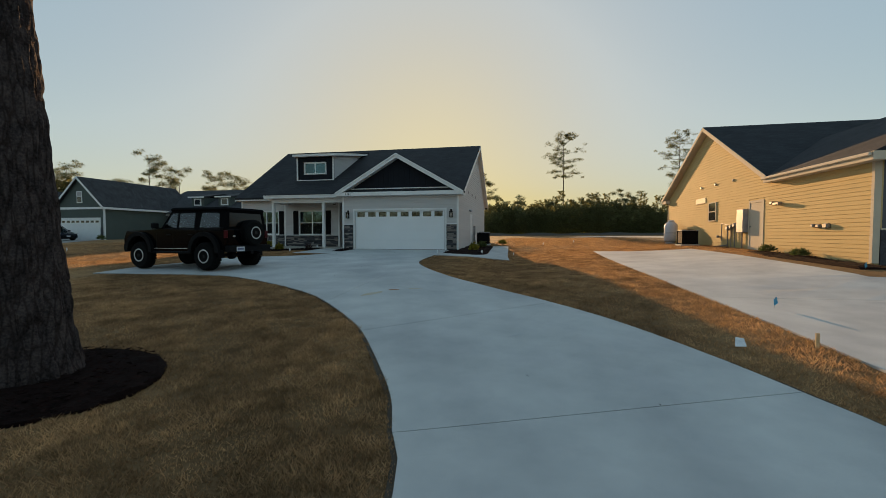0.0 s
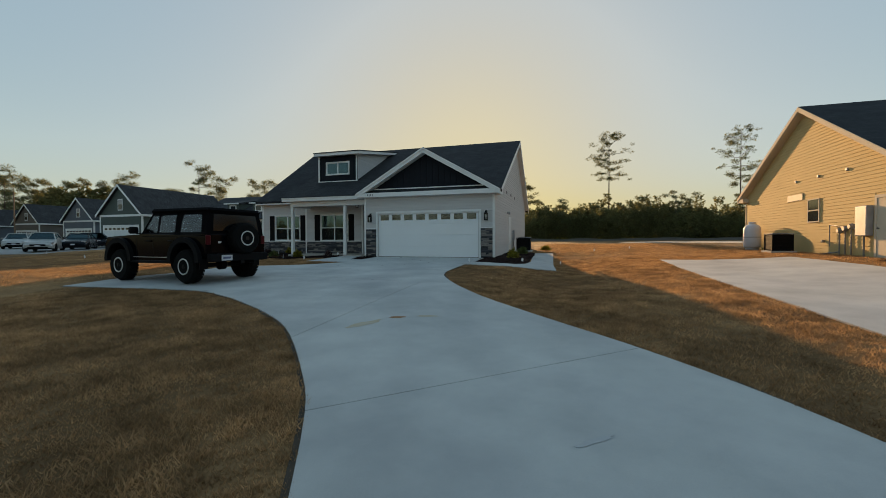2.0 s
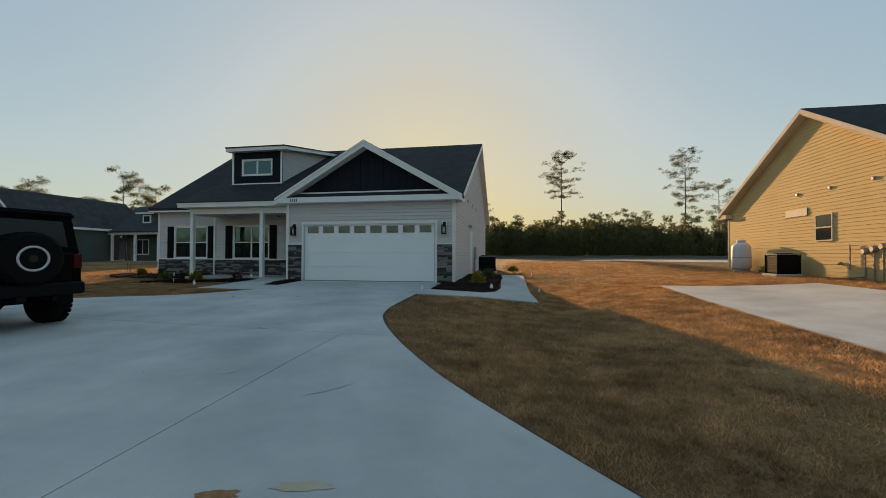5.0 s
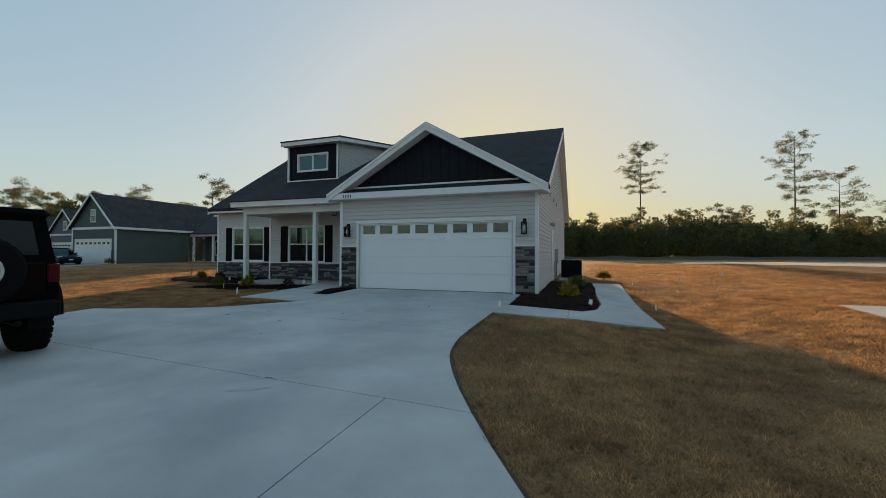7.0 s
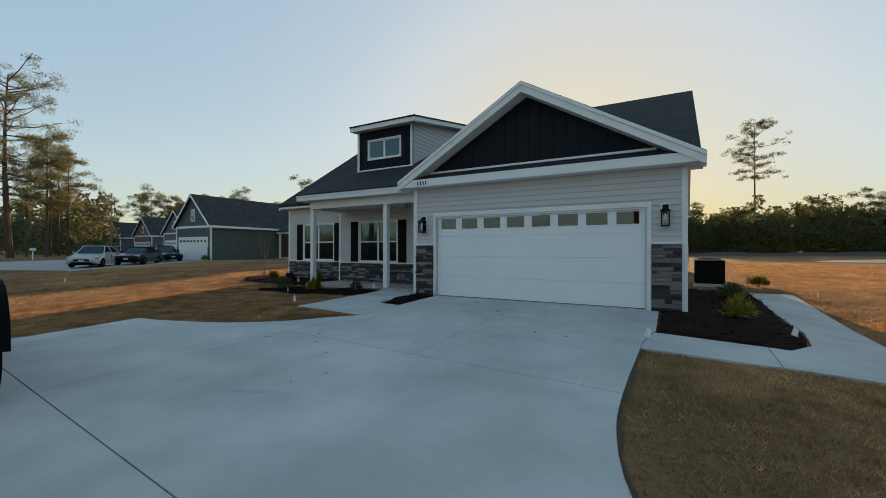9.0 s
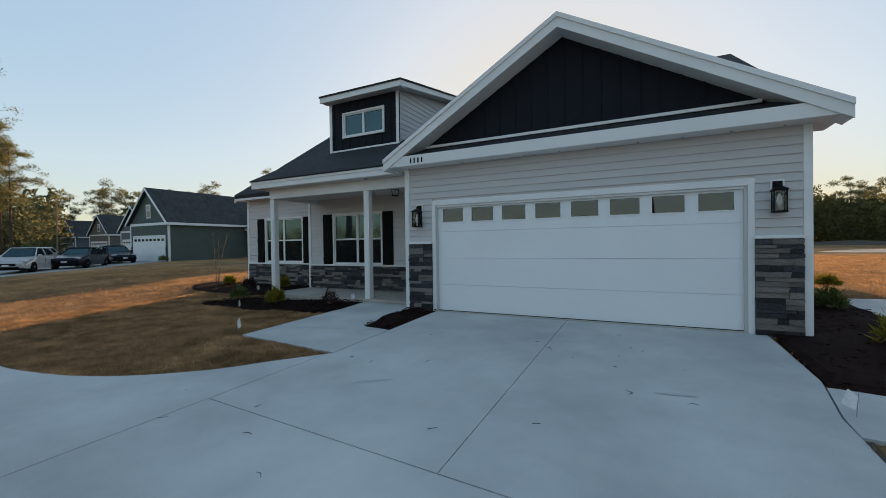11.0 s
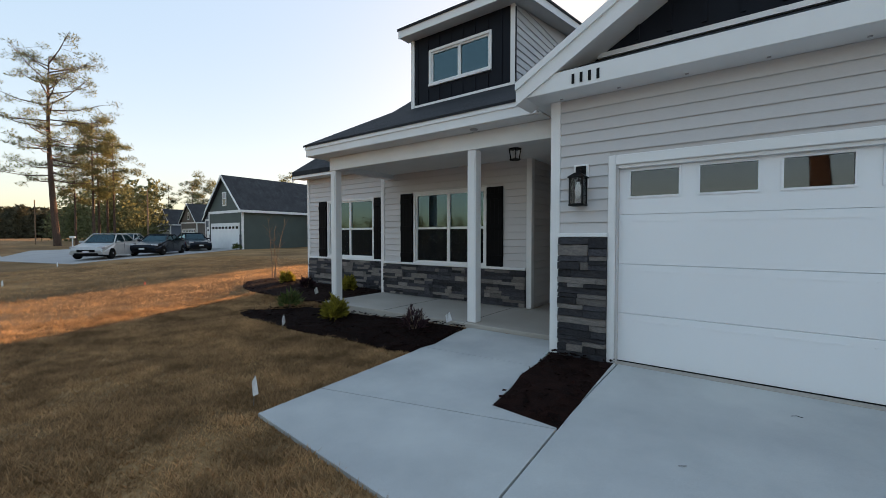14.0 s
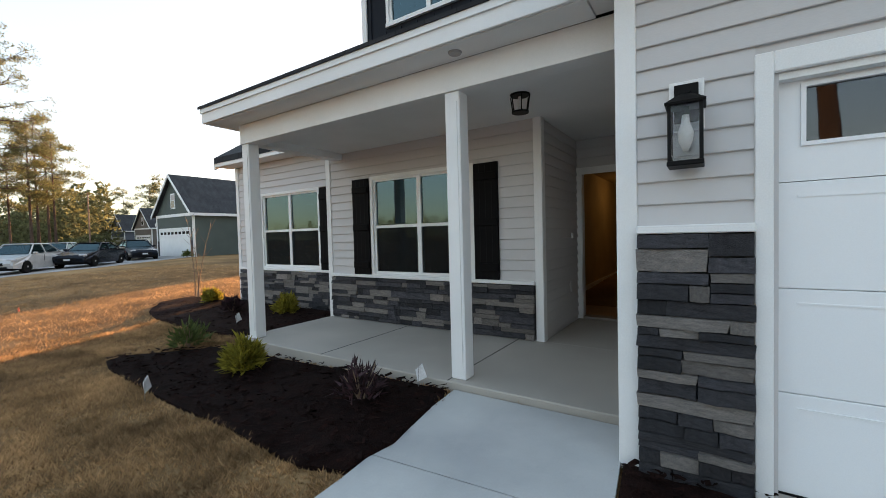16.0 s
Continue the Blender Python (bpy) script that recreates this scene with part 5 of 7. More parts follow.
    bump = part("rear_bumper", boxes((-0.98, -0.76, -0.90, 0.90, 0.50, 0.72), bevel=0.03), M_PLASTIC, t)
    part("tow_hitch", boxes((-1.02, -0.96, -0.06, 0.06, 0.42, 0.52), bevel=0.008), M_BLACKMETAL, bump)
    part("front_bumper", boxes((WB + 0.70, WB + 0.95, -0.88, 0.88, 0.52, 0.76), bevel=0.03), M_PLASTIC, t)
    part("grille", boxes((WB + 0.80, WB + 0.835, -0.80, 0.80, 0.84, 1.06)), M_PLASTIC, t)
    part("exhaust_pipe", (lambda b: (tube(b, (-0.9, -0.5, 0.44), (-0.5, -0.5, 0.46), 0.04), b)[1])(bmesh.new()), M_BLACKMETAL, t)
    part("rear_axle", (lambda b: (tube(b, (0, -0.75, 0.455), (0, 0.75, 0.455), 0.06), lathe(b, [(0.06, -0.16), (0.15, -0.08), (0.15, 0.08), (0.06, 0.16)], 16, pose(0, -0.1, 0.455, 90, 0, 0)), b)[2])(bmesh.new()), M_BLACKMETAL, t)
    part("floor_pan", boxes((-0.74, WB + 0.70, -0.70, 0.70, 0.52, 0.64)), M_PLASTIC, t)
    pl = part("number_plate", boxes((-0.992, -0.982, 0.30, 0.62, 0.525, 0.675), bevel=0.003), M_PLATE, t, "white number plate with blurred lettering")
    part("plate_bar", boxes((-0.996, -0.992, 0.34, 0.58, 0.575, 0.63)), M_PLATEINK, pl)
    badge = part("tailgate_badge", boxes((-0.82, -0.812, 0.50, 0.59, 1.00, 1.05), bevel=0.003), M_RING, t, "small bright emblem on the tailgate")
    for s in (-1, 1):
        wheel(t, 0, s * 0.86, R, R, 0.30, s, 6, True)
        wheel(t, WB, s * 0.86, R, R, 0.30, s, 6, True)
    # spare wheel on the tailgate: built facing +y, then turned to face backwards
    sp = wheel(t, 0, 0, 0, 0.43, 0.28, 1, 6, True, "spare_wheel")
    sp.matrix_basis = pose(-0.96, -0.10, 1.14, 0, 0, 90)
    for ob in t.children:          # a raised suspension
        if not ob.name.startswith(("wheel", "rear_axle")):
            ob.location.z += 0.09
    part("spare_carrier", boxes((-0.86, -0.80, -0.22, 0.02, 1.07, 1.39), bevel=0.01), M_PLASTIC, t)
    return t


suv = off_roader()
suv.matrix_basis = pose(-9.95, 12.30, gz(-9.95, 12.30) + 0.03, 0, 0, 174.0) @ Matrix.Diagonal((0.93, 1.0, 0.95, 1))


def saloon(name, label, paint, length, height, roof0, roof1, deck, group="parked cars"):
    """A parked car from a side profile with tapered cabin; x forward, centred."""
    t = thing(name, label, "car", group)
    L, W = length / 2, 0.90
    r = 0.33
    fx, rx = L - 0.88, -L + 0.95
    lower = [(-L, 0.42), (-L + 0.1, 0.28)] + [(rx - 0.38, 0.24)] + list(reversed(arch(rx, 0.33, 0.37, 10, 170))) + [(rx + 0.40, 0.2), (fx - 0.40, 0.2)] + list(reversed(arch(fx, 0.33, 0.37, 10, 170))) + [(fx + 0.40, 0.24), (L - 0.05, 0.3), (L, 0.52), (L - 0.10, 0.70), (roof1 + 0.62, 0.93), (roof0 - 0.55, deck), (-L + 0.06, deck - 0.04), (-L, 0.70)]
    b = bmesh.new()
    side_shape(b, lower, -W, W)
    for v in b.verts:
        f = 1 - 0.16 * max(0, (abs(v.co.x) - (L - 0.7)) / 0.7) - 0.06 * (v.co.z > 0.85)
        v.co.y *= f
    bmesh.ops.bevel(b, geom=[e for e in b.edges if abs(e.verts[0].co.y - e.verts[1].co.y) < 0.2 and min(e.verts[0].co.z, e.verts[1].co.z) > 0.4], offset=0.07, segments=3, affect="EDGES")
    body = part("body", b, paint, t)
    cab = bmesh.new()
    base = [cab.verts.new(p) for p in ((roof0 - 0.60, -0.78, deck - 0.02), (roof1 + 0.72, -0.78, 0.90), (roof1 + 0.72, 0.78, 0.90), (roof0 - 0.60, 0.78, deck - 0.02))]
    up = [cab.verts.new(p) for p in ((roof0, -0.58, height - 0.05), (roof1, -0.58, height - 0.04), (roof1, 0.58, height - 0.04), (roof0, 0.58, height - 0.05))]
    cab.faces.new(base)
    cab.faces.new(up)
    for i in range(4):
        cab.faces.new((base[i], base[(i + 1) % 4], up[(i + 1) % 4], up[i]))
    bmesh.ops.bevel(cab, geom=cab.edges[:], offset=0.08, segments=3, affect="EDGES")
    part("glasshouse", cab, M_CARGLASS, t)
    rf = bmesh.new()
    box(rf, roof0 - 0.05, roof1 + 0.05, -0.60, 0.60, height - 0.07, height, bevel=0.03)
    part("roof_panel", rf, paint, t)
    for s in (-1, 1):
        for xb, xt, zb in ((roof0 - 0.60, roof0, deck - 0.02), (roof1 + 0.72, roof1, 0.90), ((roof0 + roof1) / 2 + 0.05, (roof0 + roof1) / 2 + 0.05, 0.92)):
            part("pillar", (lambda q: (tube(q, (xb, s * 0.78, zb), (xt, s * 0.59, height - 0.04), 0.035, n=6), q)[1])(bmesh.new()), paint, t)
        hl = bmesh.new()
        box(hl, L - 0.34, L - 0.08, s * 0.64 - 0.15, s * 0.64 + 0.15, 0.60, 0.74, bevel=0.03)
        part("headlight", hl, M_LENS, t)
        part("tail_light", boxes((-L + 0.0, -L + 0.10, s * 0.62 - 0.14, s * 0.62 + 0.14, 0.66, 0.80), bevel=0.02), M_TAIL, t)
        part("mirror", boxes((roof1 + 0.42, roof1 + 0.58, s * 0.92 - 0.10, s * 0.92 + 0.08, 0.92, 1.04), bevel=0.03), paint, t)
        part("door_gap", boxes((0.1, 0.11, s * 0.895 - 0.004, s * 0.895 + 0.008, 0.32, 0.88)), M_BLACKMETAL, body)
        for x in (fx, rx):
            wheel(t, x, s * 0.79, r, r, 0.22, s, 8)
    part("grille", boxes((L - 0.035, L + 0.008, -0.42, 0.42, 0.42, 0.56), bevel=0.01), M_PLASTIC, t)
    part("lower_grille", boxes((L - 0.06, L - 0.005, -0.55, 0.55, 0.27, 0.37)), M_PLASTIC, t)
    pl = part("number_plate", boxes((L + 0.008, L + 0.016, -0.15, 0.15, 0.40, 0.50)), M_PLATE, t)
    part("floor_pan", boxes((-L + 0.2, L - 0.2, -0.7, 0.7, 0.18, 0.30)), M_PLASTIC, t)
    return t

# cars parked before the neighbouring houses
c1 = saloon("sedan", "silver four-door sedan parked on a drive", M_CARSILVER, 4.75, 1.47, -1.0, 0.35, 1.02)
c1.matrix_basis = pose(-39.3, 24.4, gz(-39.3, 24.4), 0, 0, -38)
c2 = saloon("coupe", "dark two-door coupe parked beside a silver sedan", M_CARDARK, 4.70, 1.38, -0.9, 0.15, 0.98)
c2.matrix_basis = pose(-40.5, 27.5, gz(-40.5, 27.5), 0, 0, -42)
c3 = saloon("sedan", "dark blue sedan parked before a green house", M_CARDARK, 4.85, 1.45, -1.0, 0.35, 1.02)
c3.matrix_basis = pose(-44.8, 31.3, gz(-44.8, 31.3), 0, 0, -8)
c4 = saloon("sedan", "pale sedan parked behind a dark coupe", M_CARSILVER, 4.7, 1.45, -1.0, 0.35, 1.02)
c4.matrix_basis = pose(-50.5, 28.5, gz(-50.5, 28.5), 0, 0, -35)
pad = part("parking_pad", sheet(bmesh.new(), [(-54, 33.9), (-42.3, 33.9), (-37.5, 26.8), (-35.5, 22.0), (-46, 20.0), (-60, 24), (-60, 30)], 0.02, 0.1, 3.0), M_ROADPALE)
tagged(pad, "concrete drive shared by parked cars", "driveway", kind="structure")


# ---- tan house on the right ----
def tan_house():
    t = thing("house", "tan vinyl-sided house lit by low sun", "house", at=(14.0, 24.0, 0.7))
    X0, Y0, Y1 = 9.60, 14.0, 31.8
    apy, apz = 25.35, 7.20
    prof = [(Y0, 0.45), (Y1, 0.45), (Y1, 3.8), (apy, apz - 0.15), (19.1, 3.62), (Y0, 3.62)]
    part("side_wall", (lambda b: (prism(b, [(X0, y, z) for y, z in prof], (0.2, 0, 0)), b)[1])(bmesh.new()), M_YELLOW, t, "tan clapboard side wall")
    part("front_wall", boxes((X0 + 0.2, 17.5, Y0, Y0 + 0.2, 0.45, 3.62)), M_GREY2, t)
    part("rear_wall", boxes((X0 + 0.2, 24.0, Y1 - 0.2, Y1, 0.45, 3.8)), M_YELLOW, t)
    part("far_wall", boxes((24.0, 24.2, 19.0, Y1, 0.45, 3.8)), M_YELLOW, t)
    laps = bmesh.new()
    n = 0
    z = 0.62
    while z < apz - 0.3:
        ya = Y0 + 0.02 if z < 3.5 else 19.1 + (z + 0.05 - 3.62) / (apz - 0.15 - 3.62) * (apy - 19.1)
        yb_ = Y1 - 0.02 if z < 3.7 else Y1 - (z + 0.05 - 3.8) / (apz - 0.15 - 3.8) * (Y1 - apy)
        if yb_ - ya > 0.1:
            for (a, c) in ([(ya, 19.66), (20.90, yb_)] if z < 2.86 else [(ya, yb_)]):
                prism(laps, [(X0, a, z - 0.008), (X0 - 0.017, a, z - 0.006), (X0 - 0.003, a, z + 0.128), (X0, a, z + 0.128)], (0, c - a, 0))
        z += 0.13
    ob = part("siding", laps, M_YELLOW, t)
    ob["kind"] = "stuff"
    part("corner_board", boxes((X0 - 0.03, X0 + 0.02, Y0 - 0.03, Y0 + 0.08, 0.6, 3.5)), M_CREAM, t)
    part("corner_board", boxes((X0 + 0.02, X0 + 0.14, Y0 - 0.03, Y0 - 0.002, 0.6, 3.5)), M_CREAM, t)
    part("corner_board", boxes((X0 - 0.03, X0 + 0.0, Y1 - 0.08, Y1 + 0.02, 0.6, 3.8)), M_CREAM, t)
    # main gable roof, ridge along x
    sf = (apz - 3.78) / (apy - 19.0)
    sr = (apz - 3.9) / (31.5 + 0.5 - apy)
    XR = 9.30
    for pts in ([(XR, 19.0, 3.78), (25, 19.0, 3.78), (25, apy, apz), (XR, apy, apz)], [(XR, apy, apz), (25, apy, apz), (25, 32.2, 3.78), (XR, 32.2, 3.78)]):
        slab_roof("roof", pts, 0.12, M_ROOF, t)
    b = bmesh.new()
    prism(b, [(XR, 19.0, 3.76), (XR, apy, apz - 0.02), (XR, 32.2, 3.76), (XR, 32.2, 3.58), (XR, apy, apz - 0.20), (XR, 19.0, 3.58)], (-0.03, 0, 0))
    part("rake_board", b, M_CREAM, t)
    b = bmesh.new()
    prism(b, [(XR, 19.0, 3.56), (XR, apy, apz - 0.22), (XR, apy, apz - 0.25), (XR, 19.0, 3.53)], (0.4, 0, 0))
    prism(b, [(XR, apy, apz - 0.22), (XR, 32.2, 3.56), (XR, 32.2, 3.53), (XR, apy, apz - 0.25)], (0.4, 0, 0))
    part("rake_soffit", b, M_CREAM, t)
    part("eave_return", boxes((XR, X0 - 0.002, 31.4, 32.2, 3.50, 3.70)), M_CREAM, t)
    # front wing with its eave along the side, ridge along y
    EX = 9.28
    slab_roof("wing_roof", [(EX, 13.6, 3.72), (EX, 19.3, 3.72), (13.6, 23.9, 6.0), (13.6, 13.6, 6.0)], 0.12, M_ROOF, t)
    slab_roof("wing_roof", [(13.6, 13.6, 6.0), (13.6, 23.9, 6.0), (18, 19.3, 3.72), (18, 13.6, 3.72)], 0.12, M_ROOF, t)
    part("eave_fascia", boxes((EX - 0.03, EX, 13.6, 19.1, 3.48, 3.71)), M_CREAM, t)
    part("gutter", boxes((EX - 0.11, EX - 0.03, 13.6, 19.1, 3.60, 3.70), bevel=0.02), M_CREAM, t)
    part("eave_soffit", boxes((EX, X0 - 0.002, 13.6, 19.1, 3.48, 3.51)), M_CREAM, t)
    b = bmesh.new()
    prism(b, [(EX, 13.62, 3.50), (18, 13.62, 3.50), (18, 13.62, 3.62), (13.6, 13.62, 5.9), (EX, 13.62, 3.62)], (0, 0.06, 0))
    part("front_gable", b, M_NAVY, t)
    part("front_fascia", boxes((EX - 0.03, 18.0, 13.56, 13.615, 3.48, 3.72)), M_CREAM, t)
    fg = part("front_garage_door", boxes((11.0, 16.2, Y0 - 0.02, Y0 - 0.003, 0.7, 2.8)), M_CREAM, t)
    b = boxes((9.76, 10.9, Y0 - 0.05, Y0 - 0.003, 0.55, 1.55))
    part("front_stone", b, M_STONE, t)
    part("front_ledge", boxes((9.76, 10.9, Y0 - 0.07, Y0 - 0.003, 1.55, 1.60)), M_CREAM, t)
    lan = part("front_lantern", boxes((10.3, 10.42, Y0 - 0.15, Y0 - 0.03, 2.3, 2.6), bevel=0.01), M_BLACKMETAL, t)
    # openings
    d = part("side_door", boxes((X0 - 0.012, X0 + 0.004, 19.78, 20.78, 0.76, 2.78), bevel=0.003), M_CREAM, t)
    part("door_casing", boxes((X0 - 0.03, X0 - 0.0, 19.67, 19.78, 0.72, 2.88), (X0 - 0.03, X0, 20.78, 20.89, 0.72, 2.88), (X0 - 0.03, X0, 19.78, 20.78, 2.78, 2.88)), M_CREAM, d)
    part("door_knob", (lambda q: (lathe(q, [(0.012, 0), (0.03, 0.03), (0.03, 0.06), (0.01, 0.07)], 12, pose(X0 - 0.012, 20.68, 1.75, 0, -90, 0)), q)[1])(bmesh.new()), M_PIPE, d)
    w = part("window", boxes((X0 - 0.055, X0 + 0.0, 24.17, 24.22, 2.10, 3.10), (X0 - 0.055, X0, 25.02, 25.07, 2.10, 3.10), (X0 - 0.055, X0, 24.22, 25.02, 3.05, 3.10), (X0 - 0.055, X0, 24.22, 25.02, 2.10, 2.15), (X0 - 0.05, X0, 24.22, 25.02, 2.58, 2.63)), M_CREAM, t)
    part("pane", boxes((X0 - 0.044, X0 - 0.040, 24.22, 25.02, 2.15, 2.58)), M_PANE, w)
    part("pane", boxes((X0 - 0.044, X0 - 0.040, 24.22, 25.02, 2.63, 3.05)), M_PANE, w)
    for y in (26.1, 24.3, 22.4):
        part("wall_vent", boxes((X0 - 0.07, X0, y - 0.06, y + 0.06, 3.93, 4.05), bevel=0.02), M_METER, t)
    part("high_window", boxes((X0 - 0.045, X0, 25.5, 26.85, 3.12, 3.42), bevel=0.006), M_DULLPANEL, t)
    part("disconnect_box", boxes((X0 - 0.22, X0 - 0.0, 20.95, 21.55, 1.50, 2.55), bevel=0.02), M_METER, t)
    for y in (22.0, 22.35, 22.7):
        b = bmesh.new()
        tube(b, (X0 - 0.08, y, 0.7), (X0 - 0.08, y, 1.85 - (y - 22) * 0.3), 0.025, n=8)
        lathe(b, [(0.10, 0), (0.12, 0.05), (0.08, 0.14)], 14, pose(X0 - 0.02, y, 1.85 - (y - 22) * 0.2, 0, -90, 0))
        part("service_pipe", b, M_PIPE, t)
    for p0, p1, r in (((X0 - 0.08, 21.3, 1.5), (X0 - 0.08, 21.3, 0.7), 0.03), ((X0 - 0.10, 23.3, 1.95), (X0 - 0.10, 21.6, 1.75), 0.02), ((X0 - 0.10, 23.3, 1.95), (X0 - 0.10, 23.3, 1.1), 0.02), ((X0 - 0.1, 22.7, 0.9), (X0 - 0.3, 24.0, 0.75), 0.03)):
        b = bmesh.new()
        tube(b, p0, p1, r, n=8)
        part("service_pipe", b, M_PIPE, t)
    part("hose_bib", boxes((X0 - 0.12, X0 - 0.02, 23.75, 23.9, 1.25, 1.36), bevel=0.02), M_PIPE, t)
    for y0, y1, z0, z1 in ((15.7, 15.95, 1.62, 1.78), (16.1, 16.3, 1.64, 1.76), (16.4, 16.55, 1.66, 1.78)):
        part("capped_pipe", boxes((X0 - 0.13, X0, y0, y1, z0, z1), bevel=0.03), M_PIPE, t)
    part("flood_light", boxes((X0 - 0.2, X0, 18.75, 18.95, 2.60, 2.72), (X0 - 0.26, X0 - 0.1, 18.2, 18.6, 2.55, 2.66), bevel=0.02), M_PIPE, t)
    return t


# front wall colour, darker and greyer than the tan side walls
M_GREY2 = material("dark_grey_front_siding", (0.10, 0.10, 0.115), (0.08, 0.08, 0.09), 1, 90, 0.7, bump=0.1)
M_DULLPANEL = material("dull_green_panel", (0.20, 0.21, 0.17), (0.15, 0.16, 0.13), 3, 60, 0.6, bump=0.05)
M_PANE = material("dark_pane", (0.03, 0.035, 0.04), None, 2, 30, 0.08, bump=0, coat=0.3)
tan = tan_house()
tan.location, tan.scale = (13.65, 23.32, 0.838), (1, 0.937, 0.983)
tz = gz(8.65, 28.2)
tank = thing("propane_tank", "white upright propane tank beside the tan house", "gas tank", at=(8.65, 28.2, tz))
part("shell", (lambda b: (lathe(b, [(0.30, 0.12), (0.38, 0.20), (0.385, 0.60), (0.385, 1.05), (0.36, 1.20), (0.25, 1.32), (0.08, 1.36)], 28, pose(8.65, 28.2, tz)), b)[1])(bmesh.new()), M_TANK, tank, smooth=True)
part("collar", (lambda b: (lathe(b, [(0.17, 1.30), (0.18, 1.46), (0.16, 1.47)], 20, pose(8.65, 28.2, tz)), b)[1])(bmesh.new()), M_TANK, tank)
part("foot_ring", (lambda b: (lathe(b, [(0.30, -0.02), (0.30, 0.14)], 24, pose(8.65, 28.2, tz)), b)[1])(bmesh.new()), M_METER, tank)
part("weld_band", (lambda b: (lathe(b, [(0.386, 0.66), (0.392, 0.68), (0.386, 0.70)], 28, pose(8.65, 28.2, tz)), b)[1])(bmesh.new()), M_METER, tank)


# ---- houses along the street on the left ----
def street_house(label, wallmat, x0, y0, scale=1.0, side=7.5, dormers=True, porch=True):
    """A house with a front-gabled garage wing and a porch wing, garage front-right corner at x0, y0."""
    z = gz(x0, y0)
    t = thing("house", label, "house", "houses along the street", at=(x0 - 3, y0 + 3, z))
    W, H, A = 5.95, 3.35, 6.45
    a, b_ = x0 - W, x0
    part("front_wall", (lambda q: (prism(q, [(a, y0, z - 0.3), (b_, y0, z - 0.3), (b_, y0, z + H), ((a + b_) / 2, y0, z + A - 0.15), (a, y0, z + H)], (0, 0.2, 0)), q)[1])(bmesh.new()), wallmat, t)
    part("side_wall", boxes((b_ - 0.2, b_, y0 + 0.2, y0 + side, z - 0.3, z + H)), wallmat, t)
    part("side_wall", boxes((a, a + 0.2, y0 + 0.2, y0 + side + 6, z - 0.3, z + H)), wallmat, t)
    laps = bmesh.new()
    for i in range(18):
        zz = z + i * 0.18
        prism(laps, [(b_, y0, zz - 0.01), (b_ + 0.014, y0, zz - 0.01), (b_ + 0.003, y0, zz + 0.17), (b_, y0, zz + 0.17)], (0, side, 0))
    lo = part("siding", laps, wallmat, t)
    lo["kind"] = "stuff"
    m = (a + b_) / 2
    end = y0 + side + 4.2
    slab_roof("garage_roof", [(m, y0 - 0.3, z + A), (m, end, z + A), (b_ + 0.3, end, z + H - 0.05), (b_ + 0.3, y0 - 0.3, z + H - 0.05)], 0.12, M_ROOFGREY, t)
    slab_roof("garage_roof", [(m, y0 - 0.3, z + A), (a - 0.3, y0 - 0.3, z + H - 0.05), (a - 0.3, end, z + H - 0.05), (m, end, z + A)], 0.12, M_ROOFGREY, t)
    for xe in (a - 0.3, b_ + 0.3):
        part("rake_board", rake_board(xe, z + H - 0.05, m, z + A, y0 - 0.34, y0 - 0.3, 0.0, 0.24), M_WHITE, t)
    part("eave_board", boxes((b_ + 0.27, b_ + 0.32, y0 - 0.3, y0 + side, z + H - 0.26, z + H - 0.05)), M_WHITE, t)
    part("band_board", boxes((a - 0.02, b_ + 0.02, y0 - 0.06, y0 - 0.003, z + H - 0.24, z + H - 0.02)), M_WHITE, t)
    for x in (a, b_):
        part("corner_board", boxes((x - 0.08, x + 0.08, y0 - 0.035, y0 - 0.003, z - 0.1, z + H - 0.24)), M_WHITE, t)
        s0, s1 = (a + 0.08, a + 0.42) if x == a else (b_ - 0.42, b_ - 0.08)
        part("stone_base", boxes((s0, s1, y0 - 0.05, y0 - 0.004, z - 0.1, z + 1.25)), M_STONE, t)
    part("corner_board", boxes((b_ + 0.002, b_ + 0.035, y0 - 0.035, y0 + 0.12, z - 0.1, z + H - 0.24)), M_WHITE, t)
    gd = part("garage_door", boxes((m - 2.44, m + 2.44, y0 - 0.03, y0 - 0.004, z, z + 2.13)), M_WHITE, t)
    part("door_casing", boxes((m - 2.56, m - 2.44, y0 - 0.05, y0 - 0.003, z, z + 2.25), (m + 2.44, m + 2.56, y0 - 0.05, y0 - 0.003, z, z + 2.25), (m - 2.44, m + 2.44, y0 - 0.05, y0 - 0.003, z + 2.13, z + 2.25)), M_WHITE, gd)
    for i in range(8):
        cx = m - 2.44 + (i + 0.5) * 0.61
        part("pane", boxes((cx - 0.20, cx + 0.20, y0 - 0.036, y0 - 0.031, z + 1.74, z + 1.95)), M_PANE, gd)
    w = part("gable_window", boxes((m - 0.34, m + 0.34, y0 - 0.05, y0 - 0.003, z + 3.75, z + 4.95)), M_WHITE, t)
    part("pane", boxes((m - 0.26, m + 0.26, y0 - 0.056, y0 - 0.051, z + 3.85, z + 4.38)), M_PANE, w)
    part("pane", boxes((m - 0.26, m + 0.26, y0 - 0.056, y0 - 0.051, z + 4.43, z + 4.86)), M_METER, w)
    if porch:
        py, px1 = y0 + side, x0 + 12.5
        part("porch_wall", boxes((b_, px1, py + 1.6, py + 1.8, z - 0.3, z + 3.0)), wallmat, t)
        part("far_side_wall", boxes((px1 - 0.2, px1, py + 1.8, py + 9, z - 0.3, z + 3.0)), wallmat, t)
        part("porch_floor", boxes((b_, px1, py - 0.3, py + 1.6, z - 0.3, z + 0.12)), M_PORCH, t)
